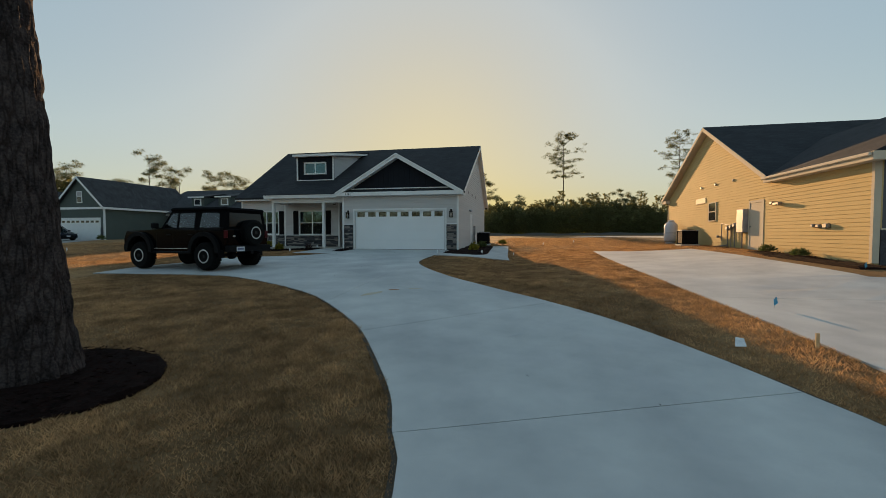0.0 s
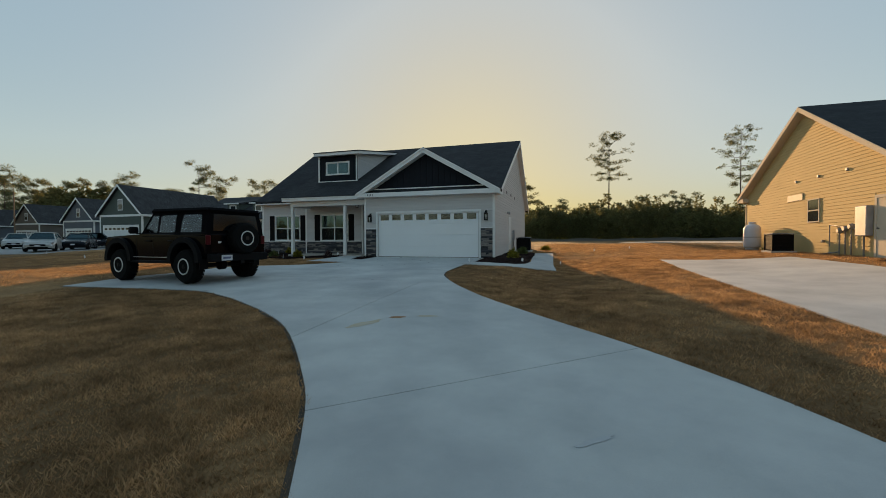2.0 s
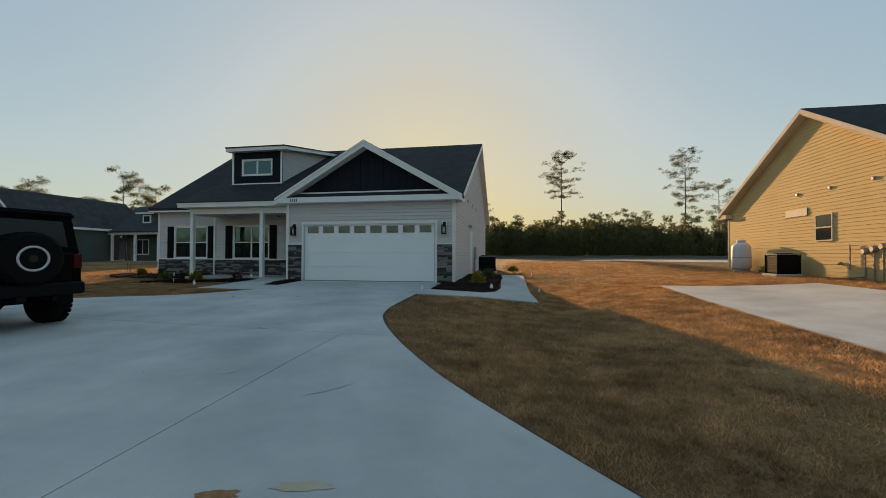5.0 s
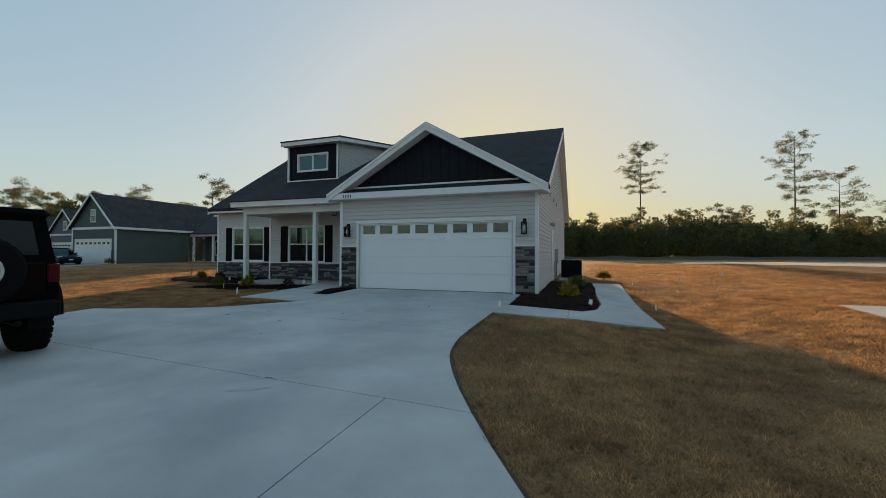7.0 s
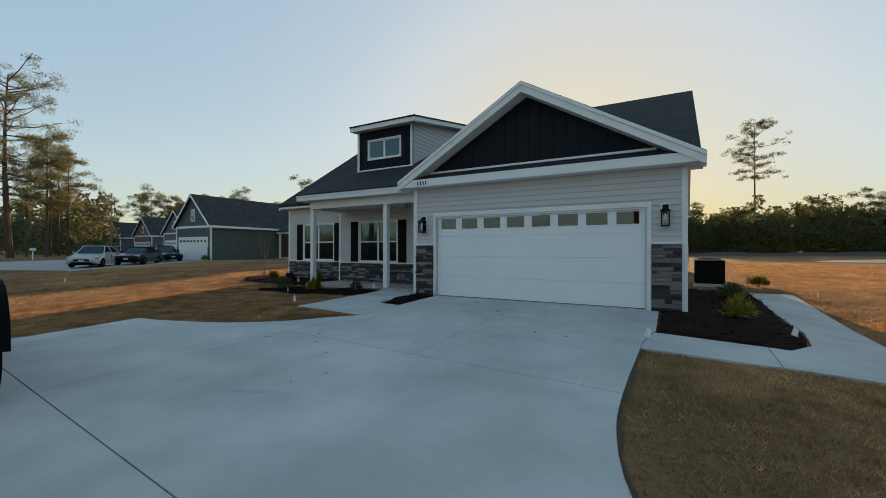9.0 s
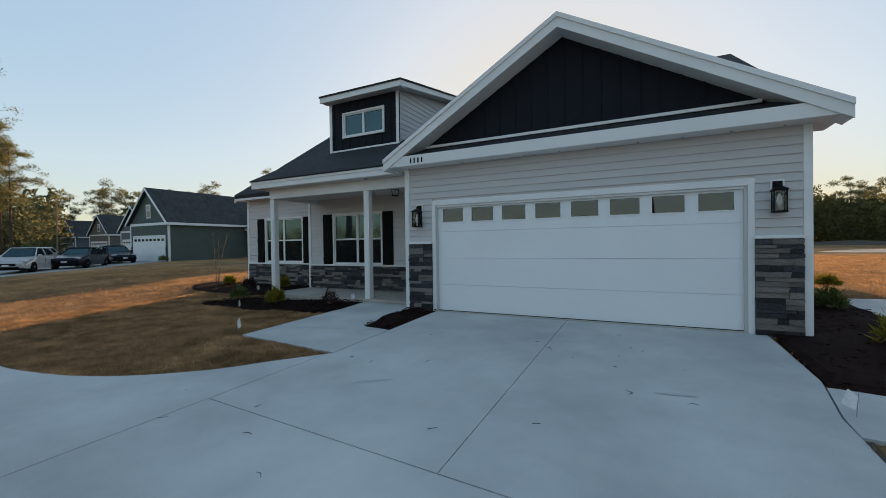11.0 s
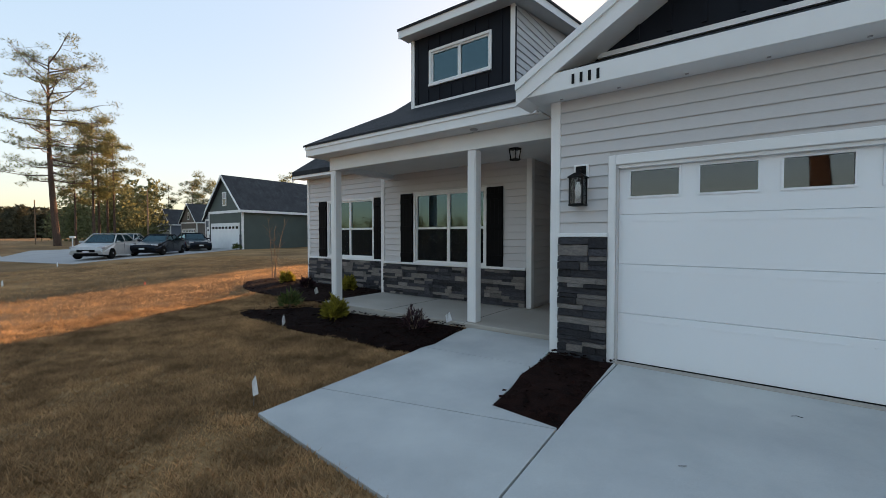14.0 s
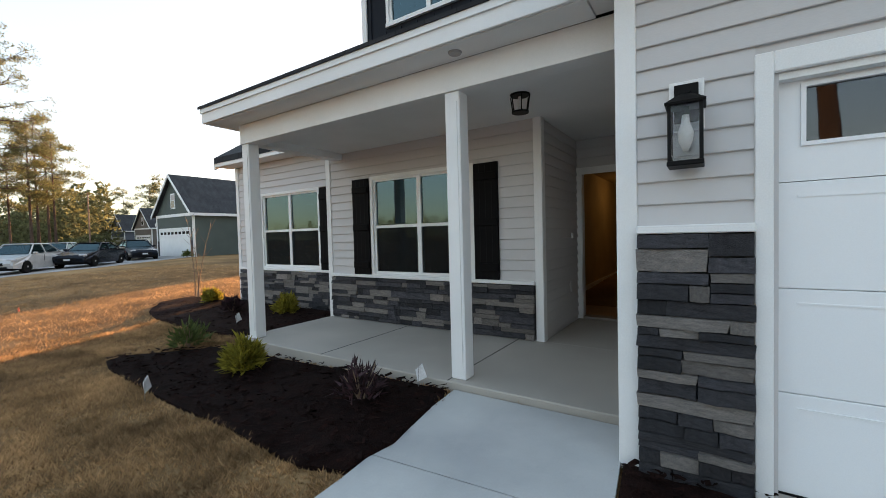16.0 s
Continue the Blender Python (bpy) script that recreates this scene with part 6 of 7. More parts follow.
        part("porch_beam", boxes((b_ + 0.02, px1, py - 0.3, py - 0.1, z + 2.75, z + 3.05)), M_WHITE, t)
        for k in range(5):
            x = b_ + 0.5 + k * 2.7
            part("porch_post", boxes((x - 0.09, x + 0.09, py - 0.29, py - 0.11, z + 0.12, z + 2.75)), M_WHITE, t)
        for x in (b_ + 2.2, b_ + 5.4):
            ww_ = part("porch_window", boxes((x - 0.75, x + 0.75, py + 1.56, py + 1.597, z + 0.75, z + 2.35)), M_WHITE, t)
            for s in (-1, 1):
                part("pane", boxes((x + s * 0.36 - 0.3, x + s * 0.36 + 0.3, py + 1.55, py + 1.559, z + 0.85, z + 2.25)), M_PANE, ww_)
        slab_roof("main_roof", [(b_ - 3, py - 0.5, z + 3.08), (px1 + 0.3, py - 0.5, z + 3.08), (px1 + 0.3, py + 6.0, z + A - 0.1), (b_ - 3, py + 6.0, z + A - 0.1)], 0.12, M_ROOFGREY, t)
        slab_roof("main_roof", [(b_ - 3, py + 6.0, z + A - 0.1), (px1 + 0.3, py + 6.0, z + A - 0.1), (px1 + 0.3, py + 12.5, z + 3.0), (b_ - 3, py + 12.5, z + 3.0)], 0.12, M_ROOFGREY, t)
        if dormers:
            for x in (b_ + 3.1, b_ + 6.8):
                dm = part("dormer", boxes((x - 0.85, x + 0.85, py + 1.2, py + 4.5, z + 3.6, z + 5.0)), wallmat, t)
                part("dormer_window", boxes((x - 0.5, x + 0.5, py + 1.14, py + 1.197, z + 3.98, z + 4.82)), M_WHITE, dm)
                part("pane", boxes((x - 0.34, x + 0.34, py + 1.13, py + 1.139, z + 4.12, z + 4.70)), M_PANE, dm)
                slab_roof("dormer_roof", [(x - 1.1, py + 0.9, z + 5.02), (x + 1.1, py + 0.9, z + 5.02), (x + 1.1, py + 5.5, z + 5.9), (x - 1.1, py + 5.5, z + 5.9)], 0.10, M_ROOFGREY, t)
                part("dormer_fascia", boxes((x - 1.1, x + 1.1, py + 0.86, py + 0.9, z + 4.90, z + 5.06)), M_WHITE, dm)
    return t


street_house("dark green sided house with a front-gabled garage", M_GREENSIDING, -42.0, 34.0)
street_house("slate blue house with a front-gabled garage", M_BLUESIDING, -61.5, 42.0, side=7)
street_house("taupe house with a front-gabled garage", M_TANSIDING, -80.0, 46.0, side=7, dormers=False)
street_house("slate house far along the street", M_BLUESIDING, -99.0, 49.0, side=7, dormers=False)
street_house("taupe house far along the street", M_TANSIDING, -118.0, 52.0, side=7, dormers=False)

# street behind the camera and far road
road = part("road", sheet(bmesh.new(), [(-120, -13.5), (120, -13.5), (120, -6.3), (-120, -6.3)], 0.01, 0.1, 12.0), M_ASPHALT)
tagged(road, "grey asphalt street at the foot of the drives", "road", kind="structure")
road2 = part("road", sheet(bmesh.new(), [(-260, 14), (-56, 15), (-46, 17.5), (-46, 21), (-58, 21.5), (-260, 22)], 0.015, 0.1, 10.0), M_ROADPALE)
tagged(road2, "pale street running past the far houses", "road", kind="structure")
sandy = part("bare_ground", sheet(bmesh.new(), rounded([(5, 51), (10, 47), (18, 43), (30, 39), (46, 37)], 3) + rounded([(46, 60), (26, 58), (10, 56), (5, 53)], 3), 0.02, 0, 3.0), M_SAND)
tagged(sandy, "strip of bare pale sand before the woods", "bare ground", kind="structure")
berm_bm = sheet(bmesh.new(), [(-60, 82), (120, 82), (120, 90), (-60, 90)], 0.02, 0, 2.0)
for v in berm_bm.verts:
    v.co.z += 0.55 * math.exp(-((v.co.y - 86) / 2.0) ** 2) * (0.8 + 0.5 * noise.noise((v.co.x * 0.2, 0, 0)))
tagged(part("berm", berm_bm, M_SOIL), "low dark earth bank before the woods", "earth bank", kind="structure")


# ---- trees ----
def needles(centres, radii, per, size, rnd, flat=0.6):
    """Tufts of thin needle sprays round each centre, as triangles."""
    c = np.repeat(np.asarray(centres, float), per, 0)
    r = np.repeat(np.asarray(radii, float), per)
    n = len(c)
    d = rnd.normal(size=(n, 3))
    d /= np.linalg.norm(d, axis=1, keepdims=True)
    d[:, 2] *= flat
    p = c + d * (r * rnd.random(n) ** 0.5)[:, None]
    way = d + rnd.normal(size=(n, 3)) * 0.6 + np.array([0, 0, 0.25])
    way /= np.linalg.norm(way, axis=1, keepdims=True)
    s = size * rnd.uniform(0.6, 1.4, n)[:, None]
    side = np.cross(way, rnd.normal(size=(n, 3)))
    side /= np.linalg.norm(side, axis=1, keepdims=True) + 1e-9
    tri = np.stack([p - side * s * 0.13, p + side * s * 0.13, p + way * s], 1)
    return tri.reshape(-1, 3)


def pine(x, y, height, crown0, spread, seed, label, r0=None, limbs=26, per=70, tuft=0.75, group="tall pines", lean=0.0, leaf=0.26, mat=None, bend=None):
    """A tall pine: bare tapered trunk, whorls of limbs, tufts of needles."""
    rnd = np.random.default_rng(seed)
    z0 = gz(x, y) - 0.1
    t = thing("pine_tree", label, "tree", group, at=(x, y, z0))
    r0 = r0 or height * 0.011
    b = bmesh.new()
    pts = []
    bend = rnd.uniform(0, 6.28) if bend is None else bend
    for k in range(9):
        f = k / 8
        o = math.sin(f * 2.6) * lean * height
        pts.append(Vector((x + math.cos(bend) * o, y + math.sin(bend) * o, z0 + height * 0.97 * f)))
    for k in range(8):
        tube(b, pts[k], pts[k + 1], r0 * (1 - 0.86 * k / 8), r0 * (1 - 0.86 * (k + 1) / 8), 9)
    cs, rs = [], []
    for k in range(limbs):
        f = crown0 + (0.985 - crown0) * ((k + rnd.random()) / limbs)
        base = pts[min(int(f * 8), 7)].lerp(pts[min(int(f * 8) + 1, 8)], f * 8 - int(f * 8))
        a = rnd.uniform(0, 6.28)
        g = (f - crown0) / (1 - crown0)
        L = spread * (0.35 + 0.75 * math.sin((0.12 + 0.74 * g) * math.pi) ** 0.8) * rnd.uniform(0.45, 1.15)
        tip = base + Vector((math.cos(a) * L, math.sin(a) * L, L * (rnd.uniform(-0.12, 0.18) + 0.65 * g * g)))
        mid = base.lerp(tip, 0.5) + Vector((0, 0, -0.06 * L))
        tube(b, base, mid, r0 * 0.22, r0 * 0.14, 5)
        tube(b, mid, tip, r0 * 0.14, r0 * 0.05, 5)
        for q in range(5):
            h = rnd.uniform(0.55, 1.08)
            w = base.lerp(tip, h) + Vector(rnd.normal(size=3) * np.array([0.17, 0.17, 0.10]) * L)
            tube(b, base.lerp(tip, min(h, 1) * 0.85), w, r0 * 0.06, r0 * 0.03, 4)
            cs.append(tuple(w))
            rs.append(tuft * rnd.uniform(0.6, 1.3))
    part("trunk", b, M_BARK, t)
    tri = needles(cs, rs, per * 2, leaf, rnd, 0.5)
    raw("crown", tri, np.arange(len(tri)).reshape(-1, 3), mat or M_NEEDLE, t)
    return t


# near trunk beside the drive
def near_pine():
    x, y = -5.62, 3.80
    t = thing("pine_tree", "thick old pine trunk with furrowed grey-brown bark", "tree", "tall pines", at=(x, y, gz(x, y)))
    n, rows, H = 150, 260, 11.0
    V, F = [], []
    z0 = gz(x, y) - 0.1
    for j in range(rows + 1):
        h = H * (j / rows) ** 1.25
        base = 0.47 * math.exp(-0.085 * h) + 0.10 * math.exp(-h / 0.4)
        for i in range(n):
            a = 2 * math.pi * i / n
            q = Vector((math.cos(a) * 2.4, math.sin(a) * 2.4, h * 0.9))
            d = noise.voronoi(Vector((q.x * 2.6 + 0.7 * noise.noise(q * 1.7), q.y * 2.6 + 0.7 * noise.noise(q * 1.7 + Vector((9, 3, 1))), h * 1.9 + 0.8 * noise.noise(q * 2.3))))[0]
            plate = 0.034 * min(1.0, (d[1] - d[0]) / 0.35) + 0.026 * noise.noise(Vector((q.x * 5, q.y * 5, h * 4)))
            r = base + plate - 0.02 + 0.03 * math.sin(3 * a + 1) * math.exp(-h / 0.6)
            V.append((x + r * math.cos(a) - 0.066 * h, y + r * math.sin(a), z0 + h))
    for j in range(rows):
        for i in range(n):
            F.append((j * n + i, j * n + (i + 1) % n, (j + 1) * n + (i + 1) % n, (j + 1) * n + i))
    raw("trunk", V, F, M_BARKNEAR, t)
    b = bmesh.new()
    rnd = np.random.default_rng(4)
    tube(b, (x - 0.72, y, z0 + 10.9), (x - 1.2, y + 0.1, z0 + 24), 0.19, 0.05, 10)
    cs, rs = [], []
    for k in range(22):
        f = rnd.uniform(0.1, 1.0)
        base = Vector((x - 0.72, y, z0 + 10.9)).lerp(Vector((x - 1.2, y + 0.1, z0 + 24)), f)
        a = rnd.uniform(0, 6.28)
        L = rnd.uniform(1.8, 4.0) * (1.15 - 0.5 * f)
        tip = base + Vector((math.cos(a) * L, math.sin(a) * L, L * 0.3))
        tube(b, base, tip, 0.07, 0.02, 5)
        for q in range(5):
            cs.append(tuple(base.lerp(tip, rnd.uniform(0.4, 1.05)) + Vector(rnd.normal(size=3) * 0.4)))
            rs.append(rnd.uniform(0.5, 1.0))
    part("limbs", b, M_BARK, t)
    tri = needles(cs, rs, 60, 0.4, rnd, 0.55)
    raw("crown", tri, np.arange(len(tri)).reshape(-1, 3), M_NEEDLE, t)


near_pine()
pine(11.05, 131, 31.2, 0.58, 5.0, 21, "lone tall pine with sparse crown beyond the clearing", r0=0.26, limbs=36, per=30, lean=0.010, tuft=0.85, leaf=0.34)
pine(34.7, 104.5, 24.2, 0.48, 3.6, 22, "tall pine with sparse crown beyond the tan house", r0=0.20, limbs=34, per=30, tuft=0.7)
pine(42.0, 106, 17.0, 0.45, 3.0, 23, "shorter pine beside a taller one", limbs=18, per=36)
pine(-77.0, 28.75, 24.0, 0.32, 5.2, 24, "very tall pine standing by the street", r0=0.40, limbs=50, per=30, tuft=0.75, leaf=0.27, lean=0.022, bend=4.5)
for k, (x, y, h) in enumerate([(-80, 33.0, 17.5), (-79, 35.0, 15.5), (-84, 34.5, 18), (-86, 36, 17), (-82, 31.5, 14)]):
    pine(x, y, h, 0.42, 2.5, 30 + k, "slender pine in a small stand by the street", limbs=24, per=30, tuft=0.72, leaf=0.27)
for k, (x, y, h) in enumerate([(-115, 107, 25), (-109, 112, 21), (-101, 118, 20), (-95, 120, 19.5), (-121, 88, 18), (-128, 90, 17), (-132, 84, 17.5), (-121, 101, 16), (-140, 78, 17), (-134, 70, 17), (-14, 138, 20)]):
    pine(x, y, h, 0.45, 4.2, 50 + k, "tall pine behind the street houses", limbs=18, per=44, tuft=1.2, leaf=0.42)

for k, (x, y, h) in enumerate([(-128, 59, 14), (-120, 61.5, 15)]):
    pine(x, y, h, 0.5, 2.2, 80 + k, "slender lone pine beyond the street houses", limbs=18, per=24, tuft=0.7, leaf=0.3)


def woods(name, label, rows, seed, mat, per=210, fine=1.0):
    """Dense young pines and brush, too many to count, as one object."""
    rnd = np.random.default_rng(seed)
    tris = []
    for x, y, h, w in rows:
        z = gz(x, y)
        n = int(per * (0.6 + h / 10))
        f = rnd.random(n) ** 0.8
        rr = w * (1.1 - 0.8 * f ** 1.6) * np.sqrt(rnd.random(n)) * (0.74 + 0.26 * np.sin(f * h * 4 + x))
        a = rnd.uniform(0, 6.28, n)
        p = np.stack([x + rr * np.cos(a), y + rr * np.sin(a), z + f * h], -1)
        d = np.stack([np.cos(a), np.sin(a), rnd.uniform(0.1, 1.2, n)], -1)
        d /= np.linalg.norm(d, axis=1, keepdims=True)
        s = fine * rnd.uniform(0.25, 0.6, n)[:, None] * (0.6 + h / 14)
        side = np.cross(d, rnd.normal(size=(n, 3)))
        side /= np.linalg.norm(side, axis=1, keepdims=True) + 1e-9
        tris.append(np.stack([p - side * s * 0.45, p + side * s * 0.45, p + d * s], 1).reshape(-1, 3))
    tri = np.concatenate(tris)
    return raw(name, tri, np.arange(len(tri)).reshape(-1, 3), mat, None, "stuff", label)


wr = np.random.default_rng(8)
rows = []
for k in range(900):
    x = wr.uniform(-45, 110)
    y = 90 + wr.uniform(0, 16) ** 1.0 + 0.02 * abs(x)
    edge = (y - 90) / 16
    h = wr.uniform(2.2, 5.2) + 2.4 * edge + 1.6 * max(0, math.sin(x * 0.07 + 1.0)) + (wr.random() < 0.10) * wr.uniform(1, 2.5)
    rows.append((x, y, h, wr.uniform(1.6, 3.0)))
woods("far_woods", "dense dark young pine woods beyond the clearing", rows, 9, M_YOUNGPINE, 420, 0.62)
for k, (x, y, h) in enumerate([(-2, 95, 8.6), (6, 99, 8.2), (15, 97, 9.0), (20.5, 96, 9.6), (24, 98, 8.8), (33, 97, 9.2), (39, 99, 8.4), (46, 98, 9.5), (53, 100, 8.8), (63, 99, 9.3), (75, 101, 9.0)]):
    pine(x, y, h, 0.5, 1.9, 120 + k, "young pine standing above the edge of the woods", limbs=14, per=26, tuft=0.55, leaf=0.28, group="young pines")

rows = [(wr.uniform(-135, -84), wr.uniform(36, 46) + 8 * wr.random(), wr.uniform(5, 11.5), wr.uniform(1.8, 3.0)) for k in range(120)]
rows = [r for r in rows if r[1] - 16.7 < 0.33 * (-r[0] - 8.3)]
woods("street_woods", "thicket of pines and brush beside the far street", rows, 10, M_NEEDLE, 150, 0.8)
rows = [(wr.uniform(-330, -250), wr.uniform(-80, 90), wr.uniform(9, 15), wr.uniform(4, 6)) for k in range(330)]
woods("distant_woods", "low line of distant woods on the horizon", rows, 11, M_FARWOOD, 240, 1.7)
rows = [(wr.uniform(-160, 160), wr.uniform(-95, -70), wr.uniform(5.0, 9.5), wr.uniform(2.0, 3.5)) for k in range(520)]
woods("woods_across_street", "woods across the street", rows, 12, M_YOUNGPINE, 130, 0.6)
rows = [(wr.uniform(-120, -30), wr.uniform(100, 128), wr.uniform(4, 8), wr.uniform(2, 3.5)) for k in range(220)] + [(wr.uniform(-160, -116), wr.uniform(66, 104), wr.uniform(9, 15), wr.uniform(2.5, 4.0)) for k in range(200)]
rows = [r for r in rows if r[1] - 16.7 > 0.45 * (-r[0] - 8.3)]
woods("woods_behind_houses", "woods behind the street houses", rows, 13, M_YOUNGPINE, 170)



# ---- shrubs, sapling, marker flags ----
def shrub(name, label, x, y, w, h, mat, seed, count=700, leaf=0.07, upright=0.6):
    rnd = np.random.default_rng(seed)
    z = gz(x, y) + 0.06
    t = thing(name, label, "shrub", "young shrubs", at=(x, y, z))
    b = bmesh.new()
    for k in range(7):
        a = rnd.uniform(0, 6.28)
        tube(b, (x, y, z - 0.05), (x + math.cos(a) * w * 0.3, y + math.sin(a) * w * 0.3, z + h * rnd.uniform(0.5, 0.85)), 0.008, 0.003, 5)
    part("stems", b, M_TWIG, t)
    d = rnd.normal(size=(count, 3))
    d /= np.linalg.norm(d, axis=1, keepdims=True)
    d[:, 2] = np.abs(d[:, 2]) * 1.0 - 0.15 * rnd.random(count)
    rr = rnd.random(count) ** 0.35
    lump = 0.8 + 0.28 * np.sin(d[:, 0] * 5 + seed) * np.cos(d[:, 1] * 6 + seed)
    p = np.array([x, y, z + h * 0.12]) + d * np.array([w / 2, w / 2, h * 0.8]) * (rr * lump)[:, None]
    way = d * (1 - upright) + np.array([0, 0, upright]) + rnd.normal(size=(count, 3)) * 0.35
    way /= np.linalg.norm(way, axis=1, keepdims=True)
    s = leaf * rnd.uniform(0.6, 1.5, count)[:, None]
    side = np.cross(way, rnd.normal(size=(count, 3)))
    side /= np.linalg.norm(side, axis=1, keepdims=True) + 1e-9
    tri = np.stack([p - side * s * 0.16, p + side * s * 0.16, p + way * s], 1).reshape(-1, 3)
    raw("foliage", tri, np.arange(len(tri)).reshape(-1, 3), mat, t)
    return t


shrub("gold_shrub", "feathery golden-green shrub in dark mulch", -13.95, 21.2, 0.42, 0.40, M_GOLD, 1, 1800, 0.09, 0.35)
shrub("gold_shrub", "feathery golden-green shrub under the wing window", -15.95, 23.2, 0.44, 0.38, M_GOLD, 2, 1400, 0.09, 0.35)
shrub("gold_shrub", "small golden shrub at the end of the bed", -18.7, 23.3, 0.45, 0.34, M_GOLD, 3, 1200, 0.08, 0.35)
shrub("green_shrub", "loose green shrub in dark mulch", -15.6, 21.4, 0.50, 0.38, M_GREEN, 4, 460, 0.09, 0.4)
shrub("purple_shrub", "small sparse purple-leaved shrub", -12.1, 21.13, 0.46, 0.36, M_PURPLE, 5, 300, 0.07, 0.5)
shrub("purple_shrub", "low dark red shrub beside the porch", -17.2, 22.9, 0.45, 0.35, M_PURPLE, 6, 600, 0.08, 0.4)
shrub("gold_shrub", "feathery golden-green shrub beside the side walk", -2.85, 21.2, 0.52, 0.52, M_GOLD, 7, 520, 0.10, 0.35)
shrub("green_shrub", "low green shrub by the condenser", -2.7, 24.0, 0.6, 0.45, M_GREEN, 8, 700, 0.09, 0.4)
shrub("gold_shrub", "small gold shrub at the end of the side bed", -1.75, 27.5, 0.6, 0.35, M_GOLD, 9, 900, 0.09, 0.35)
shrub("green_shrub", "low dark shrub against the tan house", 8.85, 18.2, 0.6, 0.35, M_GREEN, 10, 500, 0.09, 0.4)
shrub("green_shrub", "low dark shrub against the tan house", 8.85, 16.3, 0.6, 0.30, M_GREEN, 11, 500, 0.09, 0.4)
shrub("green_shrub", "low shrub beside the tan condenser", 8.6, 26.0, 0.8, 0.35, M_GREEN, 12, 500, 0.09, 0.4)
shrub("green_shrub", "low shrub beside a green garage", -41.6, 33.3, 0.8, 0.6, M_GREEN, 13, 500, 0.12, 0.4)
sz = gz(-19.6, 23.4)
sap = thing("sapling", "bare young tree with thin stems in the bed", "sapling", at=(-19.6, 23.4, sz))
srd = random.Random(3)
for k in range(3):
    b = bmesh.new()
    p = Vector((-19.6 + 0.08 * k, 23.4, sz))
    d = Vector((srd.uniform(-0.12, 0.12), srd.uniform(-0.1, 0.1), 1))
    for q in range(5):
        n_ = p + d * (0.36 - 0.03 * k)
        tube(b, p, n_, 0.018 - 0.003 * q, 0.015 - 0.003 * q, 6)
        if q > 1:
            for s in (-1, 1):
                tube(b, n_, n_ + Vector((s * srd.uniform(0.1, 0.22), srd.uniform(-0.15, 0.15), srd.uniform(0.15, 0.3))), 0.006, 0.002, 4)
        p, d = n_, (d + Vector((srd.uniform(-0.12, 0.12), srd.uniform(-0.1, 0.1), 0))).normalized()
    part("stem", b, M_TWIG, sap)


def marker_flag(x, y, mat, label, h=0.26, turn=0.0):
    z = gz(x, y)
    t = thing("marker_flag", label, "flag", "marker flags", at=(x, y, z))
    b = bmesh.new()
    tube(b, (x, y, z - 0.05), (x + 0.02, y, z + h), 0.0025, n=5)
    part("wire", b, M_WIRE, t)
    b = bmesh.new()
    c, s = math.cos(radians(turn)), math.sin(radians(turn))
    prism(b, [(x, y, z + h * 0.35), (x + 0.085 * c, y + 0.085 * s, z + h * 0.50), (x + 0.045 * c, y + 0.045 * s, z + h * 1.02), (x - 0.015 * c, y - 0.015 * s, z + h * 0.8)], (0.006 * s + 0.003, -0.006 * c, 0))
    part("flag", b, mat, t)


for k, (x, y) in enumerate([(-11.64, 18.5), (-11.85, 21.58), (-16.1, 22.35), (-14.15, 20.33), (-4.15, 18.46), (-2.28, 19.9), (-0.82, 20.6), (-0.93, 25.05), (0.8, 26.5), (3.0, 30.0)]):
    marker_flag(x, y, M_FLAG, "small white marker flag on a wire", 0.28 if k == 0 else 0.24, 40 * k)
for x, y in ((-25.4, 18.5), (-33.0, 21.0)):
    marker_flag(x, y, M_FLAG, "small white marker flag on a wire", 0.3, 20)
marker_flag(-22.3, 21.0, M_REDFLAG, "small orange marker flag on the lawn", 0.16, 10)
marker_flag(4.05, 8.6, M_BLUEFLAG, "small blue marker flag beside a drive", 0.22, 30)
marker_flag(8.15, 12.6, M_BLUEFLAG, "small blue marker flag beside a drive", 0.22, 30)
stake = tagged(part("survey_stake", boxes((3.35, 3.39, 6.37, 6.39, gz(3.4, 6.4) - 0.1, gz(3.4, 6.4) + 0.19)), M_TWIG), "short wooden survey stake", "stake")
stake.data.materials[0] = material("fresh_pine_wood", (0.62, 0.45, 0.24), None, 9, 60, 0.8)
paper = bmesh.new()
prism(paper, [(2.36, 6.20, gz(2.42, 6.25) + 0.02), (2.48, 6.18, gz(2.42, 6.25) + 0.03), (2.49, 6.27, gz(2.42, 6.25) + 0.11), (2.40, 6.29, gz(2.42, 6.25) + 0.12)], (0, 0, 0.004))
tagged(part("paper_scrap", paper, M_FLAG), "crumpled scrap of white paper on the grass", "litter")

# posts and mailboxes along the far street
for x, y, h in ((-60.0, 33.0, 6.2), (-92, 29, 6.5)):
    pole = bmesh.new()
    tube(pole, (x, y, gz(x, y) - 0.2), (x, y, gz(x, y) + h), 0.08, 0.06, 8)
    tagged(part("utility_pole", pole, M_TWIG), "plain wooden utility pole beside the street", "pole")
mz = gz(-66, 28)
mb = thing("mailbox", "white mailbox on a post beside the street", "mailbox", at=(-66, 28, mz))
part("post", boxes((-66.05, -65.95, 27.95, 28.05, mz - 0.1, mz + 1.0)), M_WHITE, mb)
part("box", boxes((-66.13, -65.87, 27.75, 28.25, mz + 1.0, mz + 1.25), bevel=0.05), M_WHITE, mb)

# ---- stains and litter on the concrete ----
M_RUST = material("rust_stain", (0.22, 0.09, 0.025), (0.34, 0.19, 0.08), 9, 40, 0.9, bump=0)
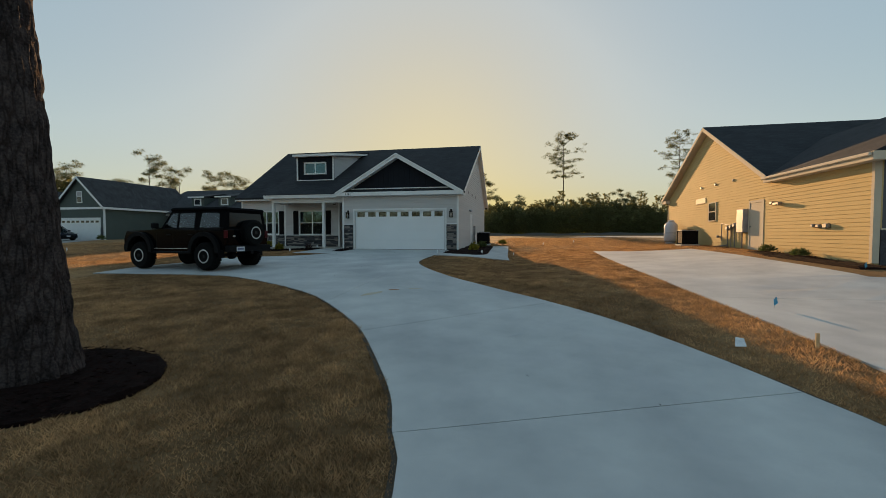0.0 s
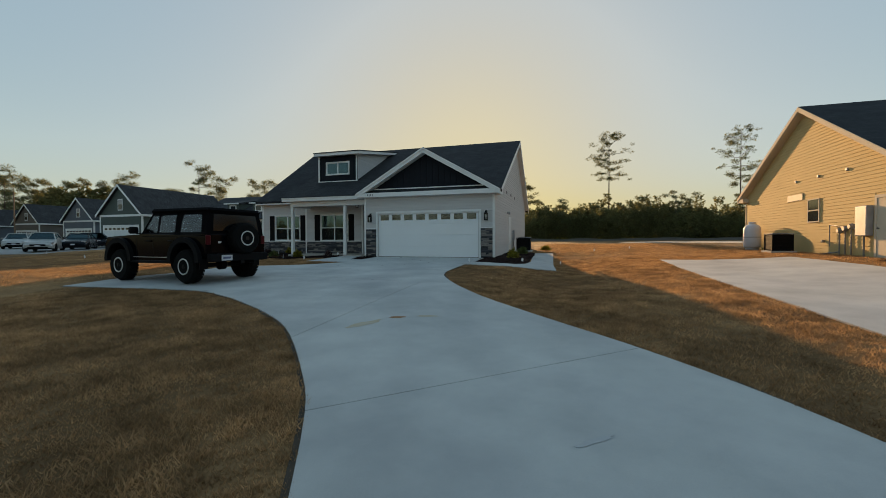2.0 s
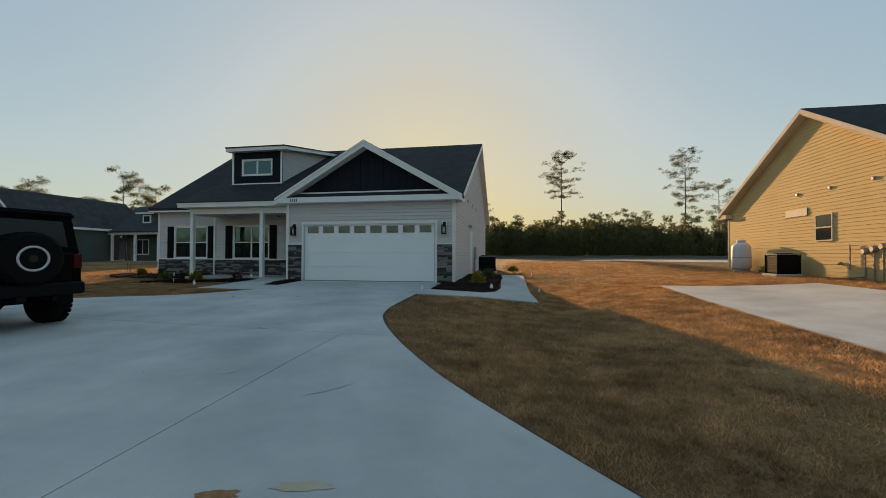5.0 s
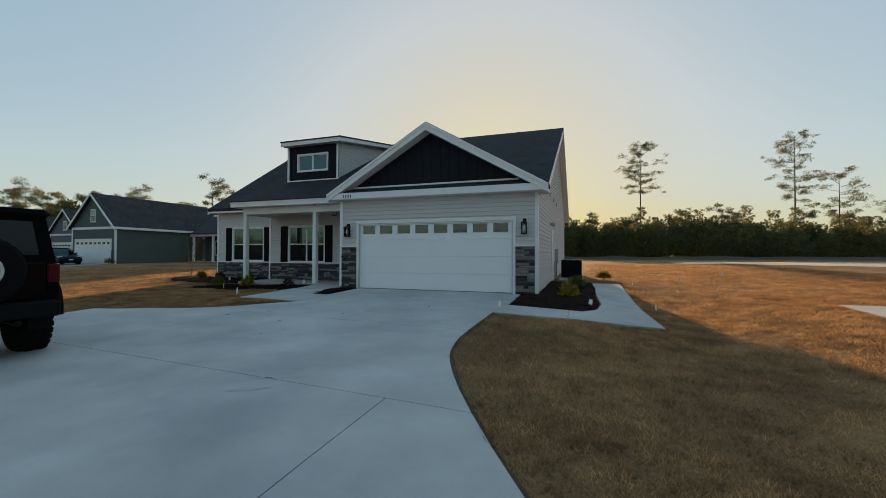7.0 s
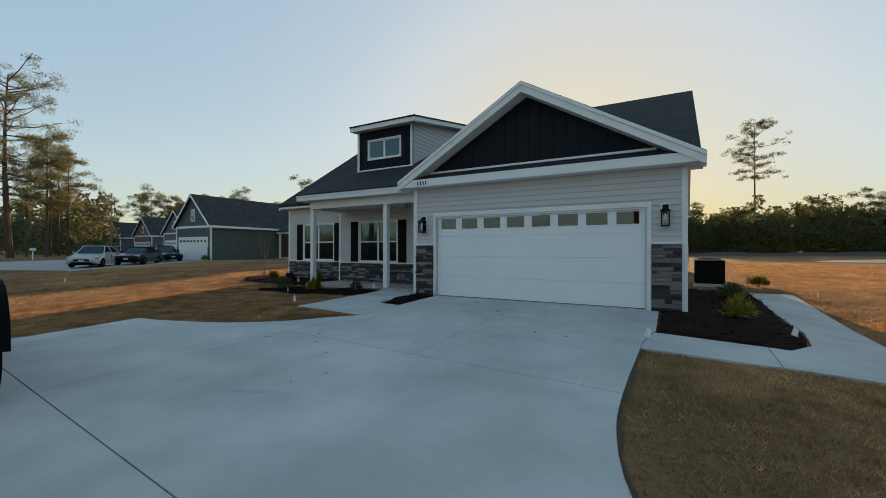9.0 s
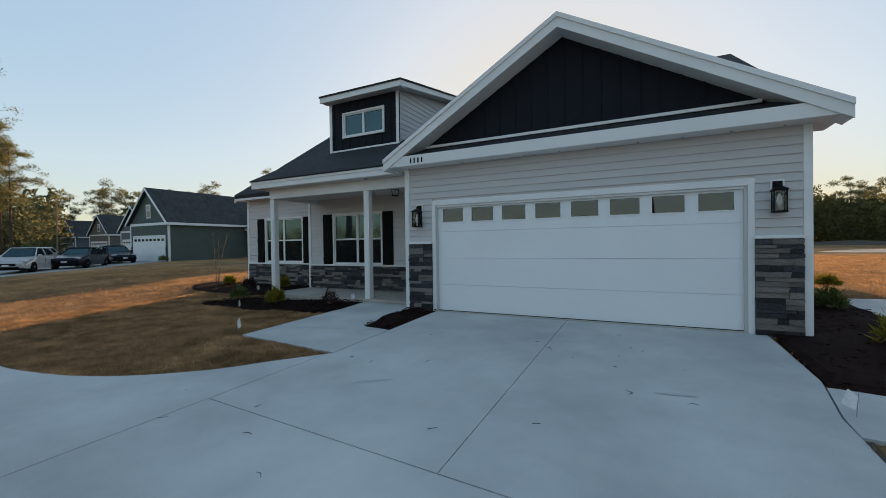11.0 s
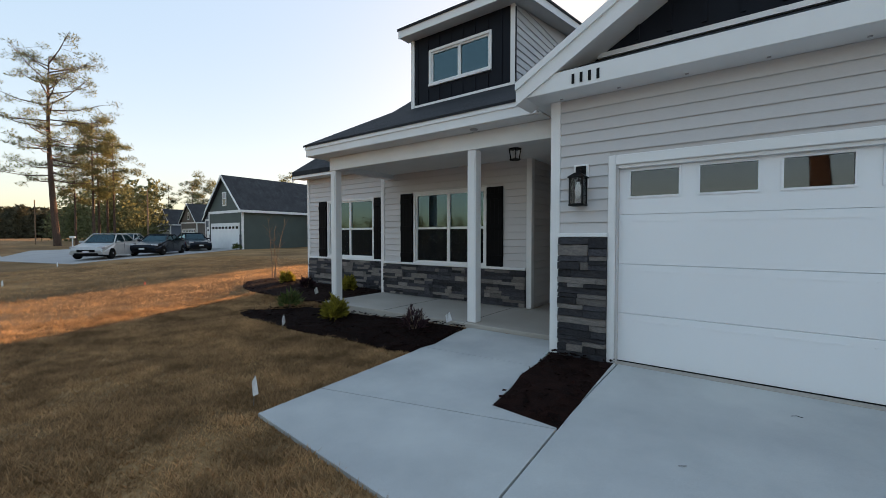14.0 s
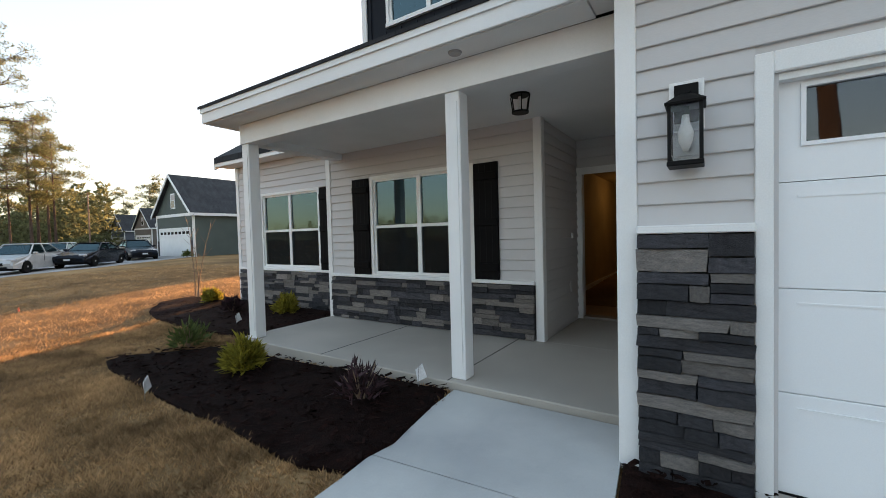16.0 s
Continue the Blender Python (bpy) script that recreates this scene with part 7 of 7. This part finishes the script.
M_FAINT = material("faint_stain", (0.45, 0.37, 0.24), (0.47, 0.43, 0.35), 5, 40, 0.9, bump=0)


def stain(x, y, rx, ry, rz, mat, seed):
    rnd = random.Random(seed)
    b = bmesh.new()
    c, s = math.cos(radians(rz)), math.sin(radians(rz))
    vs = []
    for k in range(18):
        a = 2 * math.pi * k / 18
        q = rnd.uniform(0.65, 1.1)
        u, v = math.cos(a) * rx * q, math.sin(a) * ry * q
        px, py = x + u * c - v * s, y + u * s + v * c
        vs.append(b.verts.new((px, py, gz(px, py) + 0.0335)))
    b.faces.new(vs)
    return part("stain", b, mat, drive)


stain(-3.21, 9.27, 0.15, 0.07, 20, M_RUST, 1)
stain(-3.55, 8.75, 0.34, 0.11, 65, M_FAINT, 2)
stain(-2.75, 9.45, 0.20, 0.06, 10, M_FAINT, 3)
M_TYREMARK = material("dull_scuff", (0.385, 0.39, 0.395), (0.44, 0.445, 0.445), 5, 60, 0.9, bump=0)
for k, (x, y, rx, ry, rz) in enumerate([(-5.6, 12.9, 0.22, 0.05, 30), (-4.6, 11.2, 0.14, 0.04, 50), (-7.5, 14.6, 0.3, 0.05, 20), (-6.3, 15.6, 0.2, 0.04, 60), (-8.2, 17.6, 0.22, 0.03, 35), (-5.4, 18.4, 0.2, 0.03, 10), (-0.4, 6.2, 0.2, 0.03, 40), (-5.6, 13.3, 0.28, 0.05, 28), (-3.3, 10.9, 0.25, 0.05, 50)]):
    stain(x, y, rx, ry, rz, M_TYREMARK, 20 + k)
lr = random.Random(5)
for k in range(56):
    x, y = (lr.uniform(-9, 2), lr.uniform(2.2, 20.5)) if k < 36 else (lr.uniform(-10, -4.5), lr.uniform(12.5, 20.8))
    if not inside(np.array([x]), np.array([y]), clip_half(DRIVE, (0, -5.5), (0, 1)))[0]:
        continue
    b = bmesh.new()
    a, L = lr.uniform(0, 3.14), lr.uniform(0.03, 0.10)
    z = gz(x, y) + 0.034
    p0 = Vector((x, y, z + 0.003))
    p1 = Vector((x + L * math.cos(a) * 0.5, y + L * math.sin(a) * 0.5, z + 0.008))
    p2 = p1 + Vector((L * 0.5 * math.cos(a + 0.6), L * 0.5 * math.sin(a + 0.6), -0.004))
    tube(b, p0, p1, 0.0022, 0.0022, 5)
    tube(b, p1, p2, 0.0022, 0.0015, 5)
    tagged(part("twig", b, M_MULCH), "small dark twig lying on the concrete", "twig", "twigs")


# ---- grass ----
def grass(name, x0, x1, y0, y1, count, seed, label, tall=(0.02, 0.05)):
    rnd = np.random.default_rng(seed)
    px, py = rnd.uniform(x0, x1, count), rnd.uniform(y0, y1, count)
    rim = np.minimum(np.minimum(px - x0, x1 - px), np.minimum(py - y0, y1 - py))
    ok = rnd.random(count) < 0.12 + 0.88 * np.clip(rim / 1.6, 0, 1)
    gap = [(-9.55, 18.22), (-9.2, 18.22), (-9.2, 21.3), (-9.55, 21.3)]
    for poly in [clip_half(DRIVE, (0, -5.5), (0, 1)), WALK, SIDE, YDRIVE, gap] + BEDS:
        ok &= ~inside(px, py, poly)
    ok &= ~((px > -18.2) & (px < -3.7) & (py > 23.7)) & ~((px > -10.1) & (px < -3.7) & (py > 21.26)) & ~((px > -14.95) & (px < -10) & (py > 21.7))
    ok &= ~((px > 9.25) & (py > 13.9))
    px, py = px[ok], py[ok]
    n = len(px)
    a = rnd.uniform(0, 6.28, n)
    clump = np.sin(px * 9 + 2.2 * np.sin(py * 5.3)) * np.sin(py * 10 + 2.4 * np.sin(px * 6.1)) + 0.6 * np.sin(px * 3.1 + np.sin(py * 2.3)) * np.sin(py * 2.7)
    h = rnd.uniform(*tall, n) * (1 + 0.45 * np.clip(clump, -1, 1))
    w = rnd.uniform(0.0035, 0.009, n)
    lean = rnd.uniform(0.3, 1.3, n) * h
    b = a + rnd.uniform(-1.2, 1.2, n)
    pz = ground_z(px, py) + np.where(clump < -0.55, -0.03, 0) * (rnd.random(n) < 0.35)
    tri = np.stack([np.stack([px - np.cos(a) * w, py - np.sin(a) * w, pz - 0.004], -1), np.stack([px + np.cos(a) * w, py + np.sin(a) * w, pz - 0.004], -1),
                    np.stack([px + np.cos(b) * lean, py + np.sin(b) * lean, pz + h], -1)], 1)
    return raw(name, tri.reshape(-1, 3), np.arange(3 * n).reshape(-1, 3), M_BLADE, None, "stuff", label)


grass("grass_by_pine", -13.0, 1.0, -0.5, 13.5, 520000, 1, "dormant straw-coloured grass blades beside the drive")
grass("grass_by_walk", -18.5, -8.0, 13.0, 24.0, 620000, 2, "dormant straw-coloured grass blades beside the walk")
grass("grass_between_drives", -4.5, 7.0, 1.5, 24.0, 420000, 3, "dormant straw-coloured grass blades between the drives")
grass("grass_far_left", -34.0, -13.5, 9.0, 30.0, 160000, 4, "dormant grass on the lawn towards the green house", (0.025, 0.06))
grass("grass_behind", -2.5, 11.0, 16.0, 47.0, 220000, 5, "dormant grass on the lawn behind the houses", (0.025, 0.06))
